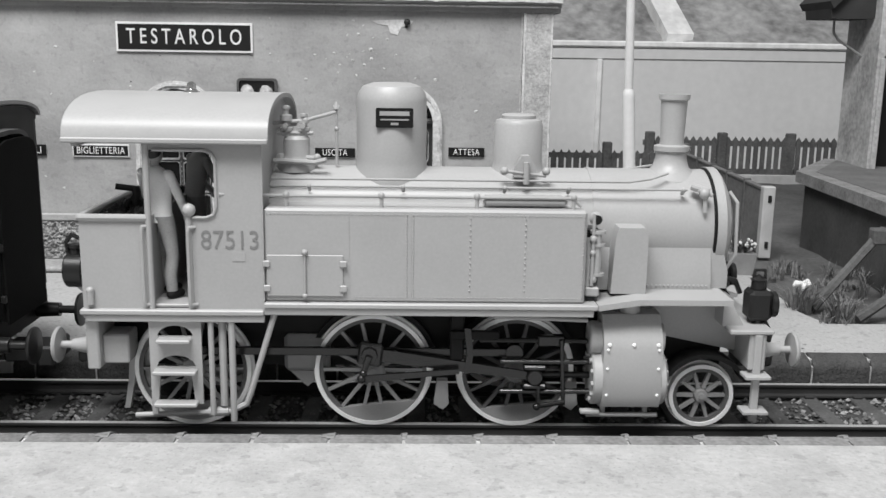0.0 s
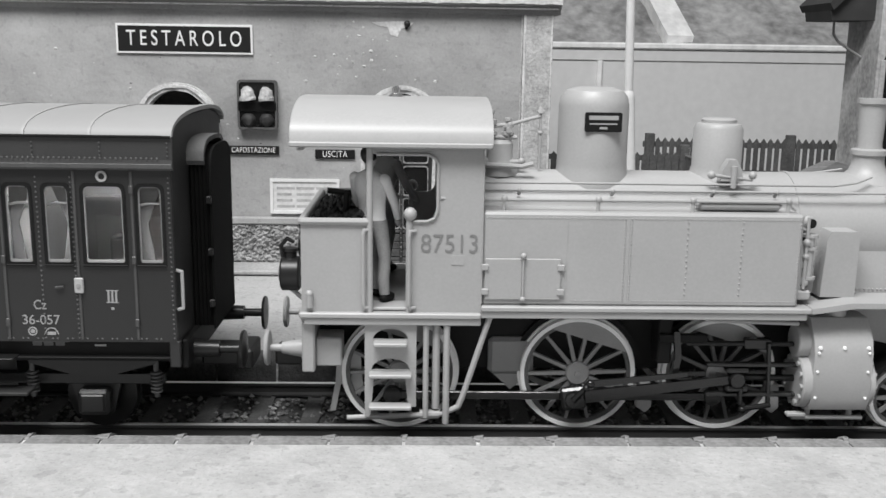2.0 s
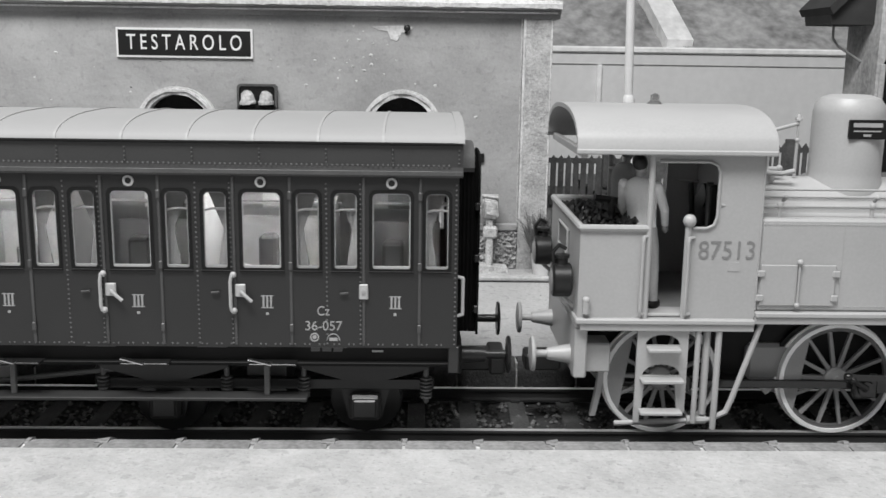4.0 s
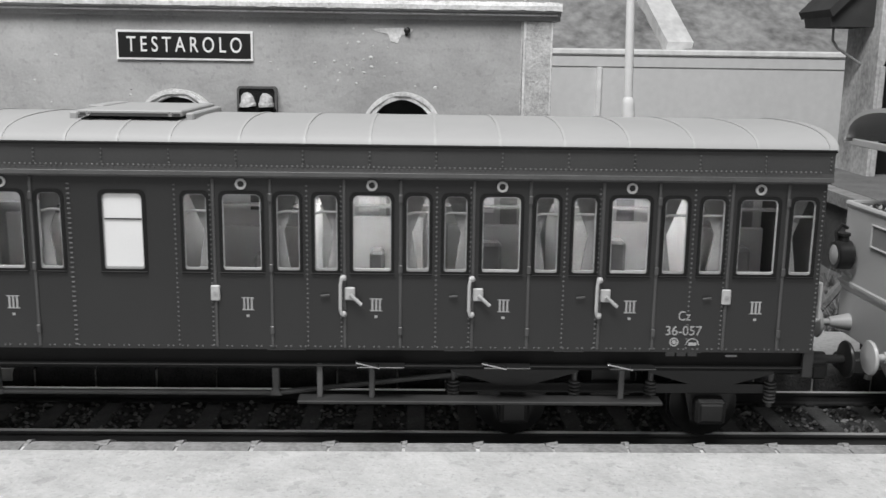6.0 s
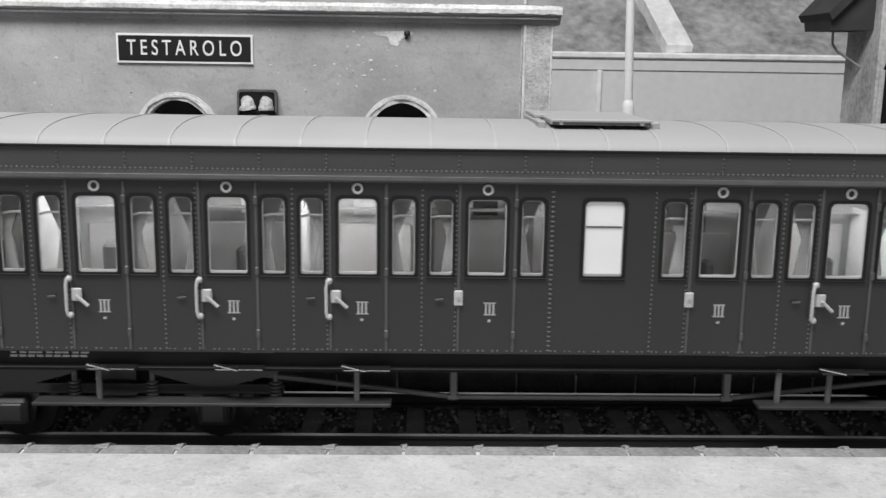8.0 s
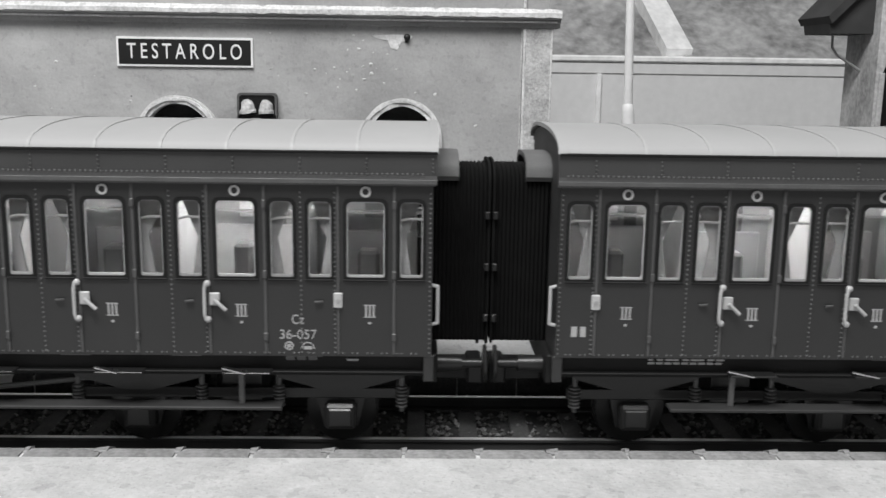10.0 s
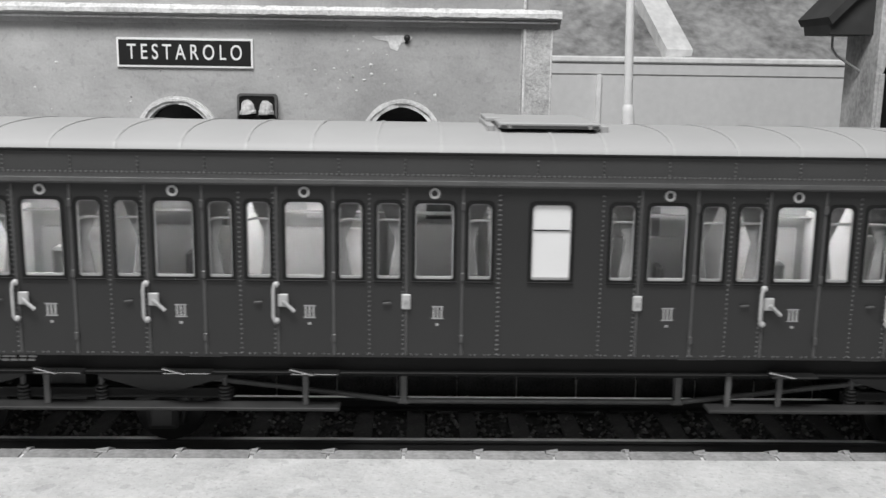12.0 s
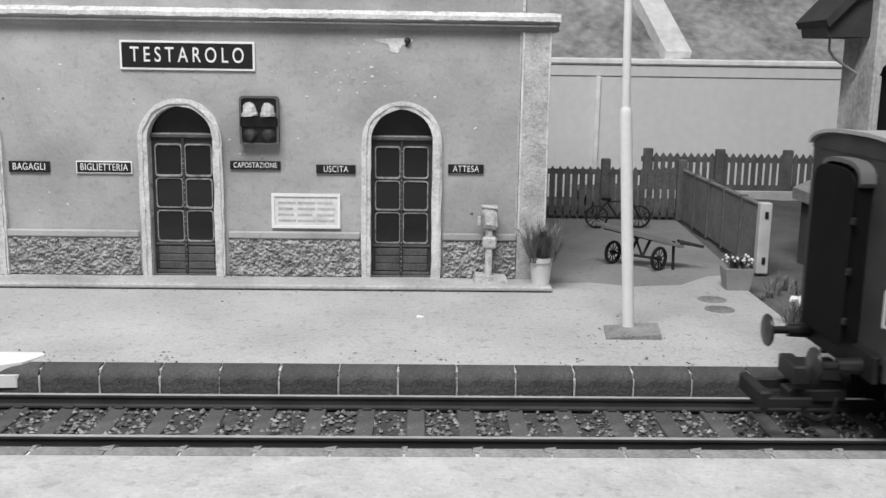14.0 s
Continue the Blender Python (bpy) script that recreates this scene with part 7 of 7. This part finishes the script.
part("pipe_under_plate", Shape().rod((0.65, -1.2, 1.60), (1.85, -1.2, 1.56), 0.03), P, loco, "")


# crew figurines
def loft(shape, rings, n=14):
    """A closed skin through level ellipses (x, y, z, half length, half width)."""
    vs = [(x + rx * math.cos(2 * math.pi * k / n), y + ry * math.sin(2 * math.pi * k / n), z) for x, y, z, rx, ry in rings for k in range(n)]
    m = len(rings)
    fs = [(j * n + k, j * n + (k + 1) % n, (j + 1) * n + (k + 1) % n, (j + 1) * n + k) for j in range(m - 1) for k in range(n)]
    return shape.add(vs, fs + [tuple(reversed(range(n))), tuple(range((m - 1) * n, m * n))])


def crew(name, shirt, label, x, y, lean, stride, reach, turn, slant):
    """One plain painted figurine; lean bends it, stride parts the feet, reach moves the forearms, turn faces it, slant tips it along the cab."""
    f, marks = Shape(), []

    def mark(slot):
        marks.append((len(f.f), slot))

    for d in (-1, 1):
        fx = stride * d
        loft(f, [(fx, d * 0.11, 0.10, 0.065, 0.06), (fx + 0.01, d * 0.11, 0.28, 0.075, 0.07), (fx * 0.6 + 0.05, d * 0.11, 0.50, 0.075, 0.07), (fx * 0.2, d * 0.10, 0.75, 0.10, 0.09), (-0.02, d * 0.075, 0.95, 0.12, 0.10)])
    mark(1)
    for d in (-1, 1):
        f.ball((stride * d + 0.05, d * 0.11, 0.055), 0.08, 12, 8, (1.75, 0.85, 0.75))
    mark(2)
    loft(f, [(-0.02, 0, 0.88, 0.125, 0.17), (-0.01, 0, 1.00, 0.12, 0.165), (lean * 0.35, 0, 1.14, 0.115, 0.17), (lean * 0.7, 0, 1.30, 0.13, 0.20), (lean, 0, 1.42, 0.115, 0.195), (lean * 1.08, 0, 1.48, 0.07, 0.12), (lean * 1.1, 0, 1.51, 0.05, 0.06)])
    for d in (-1, 1):
        f.rod((lean, d * 0.20, 1.41), (lean + reach * 0.4, d * 0.25, 1.14), 0.062, 0.052, 12).ball((lean, d * 0.195, 1.41), 0.068, 12, 8).ball((lean + reach * 0.4, d * 0.25, 1.14), 0.053, 10, 6)
        f.rod((lean + reach * 0.4, d * 0.25, 1.14), (lean + reach, d * 0.22, 0.95), 0.05, 0.04, 12)
    mark(0)
    for d in (-1, 1):
        f.ball((lean + reach * 1.08, d * 0.215, 0.91), 0.048, 10, 6, (1, 0.8, 1.2))
    f.rod((lean * 1.1, 0, 1.48), (lean * 1.1 + 0.02, 0, 1.58), 0.05, 0.05, 12).ball((lean * 1.1 + 0.035, 0, 1.645), 0.092, 16, 10, (1.02, 0.85, 1.22))
    mark(3)
    f.ball((lean * 1.1 + 0.012, 0, 1.675), 0.096, 16, 10, (1.02, 0.92, 1.08))
    mark(4)
    ob = solid(name, f, shirt, label, "figurine", "crew in the cab", smooth=75)
    for v in ob.data.vertices:
        p = Matrix.Rotation(radians(turn), 3, "Z") @ v.co * 1.11
        v.co = p + Vector((p.z * slant, 0, 0)) + Vector((x, y, 1.73)) * S
    for m in (trousers, black_paint, painted_skin, painted_hair):
        ob.data.materials.append(m)
    k = 0
    for end, slot in marks:
        for q in ob.data.polygons[k:end]:
            q.material_index = slot
        k = end
    riders.append((ob, 0.0))


crew("crew_figurine", cloth_white, "small painted figurine in a white shirt standing in the cab", -3.46, -0.80, 0.02, 0.10, 0.16, 62, -0.10)
crew("crew_figurine", cloth_grey, "small painted figurine in a grey jacket stooping in the cab", -3.50, 0.85, 0.06, 0.05, 0.30, 40, 0.0)

# ---- pieces of the setting: kerb stones, sleepers ----
kerb_n = thing("kerb_near", "row of grey kerb stones along the near platform", "kerb", kind="structure")
NEAR_JOINTS = [-5.04 + ease(-1.7) + 0.917 * k for k in range(-6, 19)]
for xa, xb in zip(NEAR_JOINTS, NEAR_JOINTS[1:]):
    w = xb - xa - 0.045 + 0.012 * math.sin(xa * 9)
    st = Shape().prism([(-1.93, -0.45), (-1.56, -0.45), (-1.56, PLAT - 0.10), (-1.60, PLAT - 0.03), (-1.70, PLAT + 0.004), (-1.93, PLAT + 0.006)], 0, w, "yz")
    at(part("kerb_stone", st, kerb_pale, kerb_n, "", 0), xa + 0.025)
# Pale wedges paint the highlights on chipped stone ends at the joints.
for k, xa in enumerate(NEAR_JOINTS[1:-1]):
    w = 0.05 + 0.03 * math.sin(k * 2.3)
    lump = ragged(Shape().prism([(-1.72, PLAT - 0.04), (-1.56, PLAT - 0.16), (-1.535, PLAT - 0.12), (-1.58, PLAT - 0.02), (-1.68, PLAT + 0.012), (-1.80, PLAT + 0.012), (-1.80, PLAT - 0.04)], -w, w, "yz"), 0.05, 7.0)
    at(part("mortar_lump", lump, chipped_kerb, kerb_n, "", 40), xa, 0, 0)
part("joint_mortar", Shape().box(NEAR_JOINTS[0], NEAR_JOINTS[-1], -1.92, -1.625, -0.45, PLAT - 0.02), mortar, kerb_n, "pale mortar joints", 0)
kerb_f = thing("kerb_far", "row of dark kerb stones along the station platform", "kerb", kind="structure")
FAR_JOINTS = [-6.28 + ease(1.45) + 0.932 * k for k in range(-4, 22)]
for xa, xb in zip(FAR_JOINTS, FAR_JOINTS[1:]):
    w = xb - xa - 0.032
    prof = [(1.40, -0.45), (1.76, -0.45), (1.76, PLAT + 0.004), (1.64, PLAT + 0.003), (1.56, PLAT - 0.008), (1.49, PLAT - 0.032), (1.44, PLAT - 0.07), (1.41, PLAT - 0.12), (1.40, PLAT - 0.18)]
    st, cut, rows = Shape(), [0.0, 0.02, 0.10, 0.25, 0.40, 0.55, 0.70, 0.82, w - 0.02, w], []
    for x in cut:
        for y, z in prof:
            edge_in = 0.016 if x in (0.0, w) else 0.0
            lump = 0.012 * noise.noise((xa * 3 + x * 6, y * 9, z * 9))
            rows.append((x + 0.018 * noise.noise((xa * 7, z * 8, y * 5)) if x in (0.0, w) else x, y + (edge_in + lump if y < 1.7 else 0), z - (edge_in + abs(lump) * 0.5 if z > PLAT - 0.05 and y < 1.7 else 0)))
    q = len(prof)
    fs = [(j * q + (i + 1) % q, j * q + i, (j + 1) * q + i, (j + 1) * q + (i + 1) % q) for j in range(len(cut) - 1) for i in range(q)]
    st.add(rows, fs + [tuple(range(q)), tuple(reversed(range((len(cut) - 1) * q, len(cut) * q)))])
    at(part("kerb_stone", st, kerb_dark, kerb_f, "", 50), xa + 0.02)
part("joint_mortar", Shape().box(FAR_JOINTS[0], FAR_JOINTS[-1], 1.43, 1.52, -0.45, PLAT - 0.13), mortar, kerb_f, "pale mortar joints", 0)
part("joint_mortar", Shape().box(FAR_JOINTS[0], FAR_JOINTS[-1], 1.52, 1.755, -0.45, PLAT - 0.035), mortar, kerb_f, "pale mortar joints", 0)
sl = Shape().box(-0.13, 0.13, -1.22, 1.24, -0.30, -0.19, 0.012)
sleeper_mesh = sl.mesh("sleeper", sleeper_mat, 0)
x = SLEEP - PITCH * 28
while x < 21:
    so = new("sleeper", sleeper_mesh)
    so.parent = track
    at(so, x)
    x += PITCH
chair = Shape()
for y in RAILS:
    for d in (-0.10, 0.10):
        chair.box(-0.07, 0.07, y + d - 0.035, y + d + 0.035, -0.19, -0.15, 0.01)
chair_mesh = chair.mesh("rail_chair", rail_side, 0)
x = SLEEP - PITCH * 14
while x < 10:
    co = new("rail_chair", chair_mesh)
    co.parent = track
    at(co, x)
    x += PITCH


def motions():
    for ob, offset in riders:
        walk(ob, [(t, pose((run(t) + offset + ease(-1.45)) * S, 0, 0)) for t in TIMES])
    for ob, x, y, z, r in rollers:
        walk(ob, [(t, pose(x * S, y * S, z * S, 0, math.degrees(run(t) / r), 0)) for t in TIMES])
    for ob, fn in links:
        walk(ob, [(t, fn(run(t))) for t in TIMES])


motions()
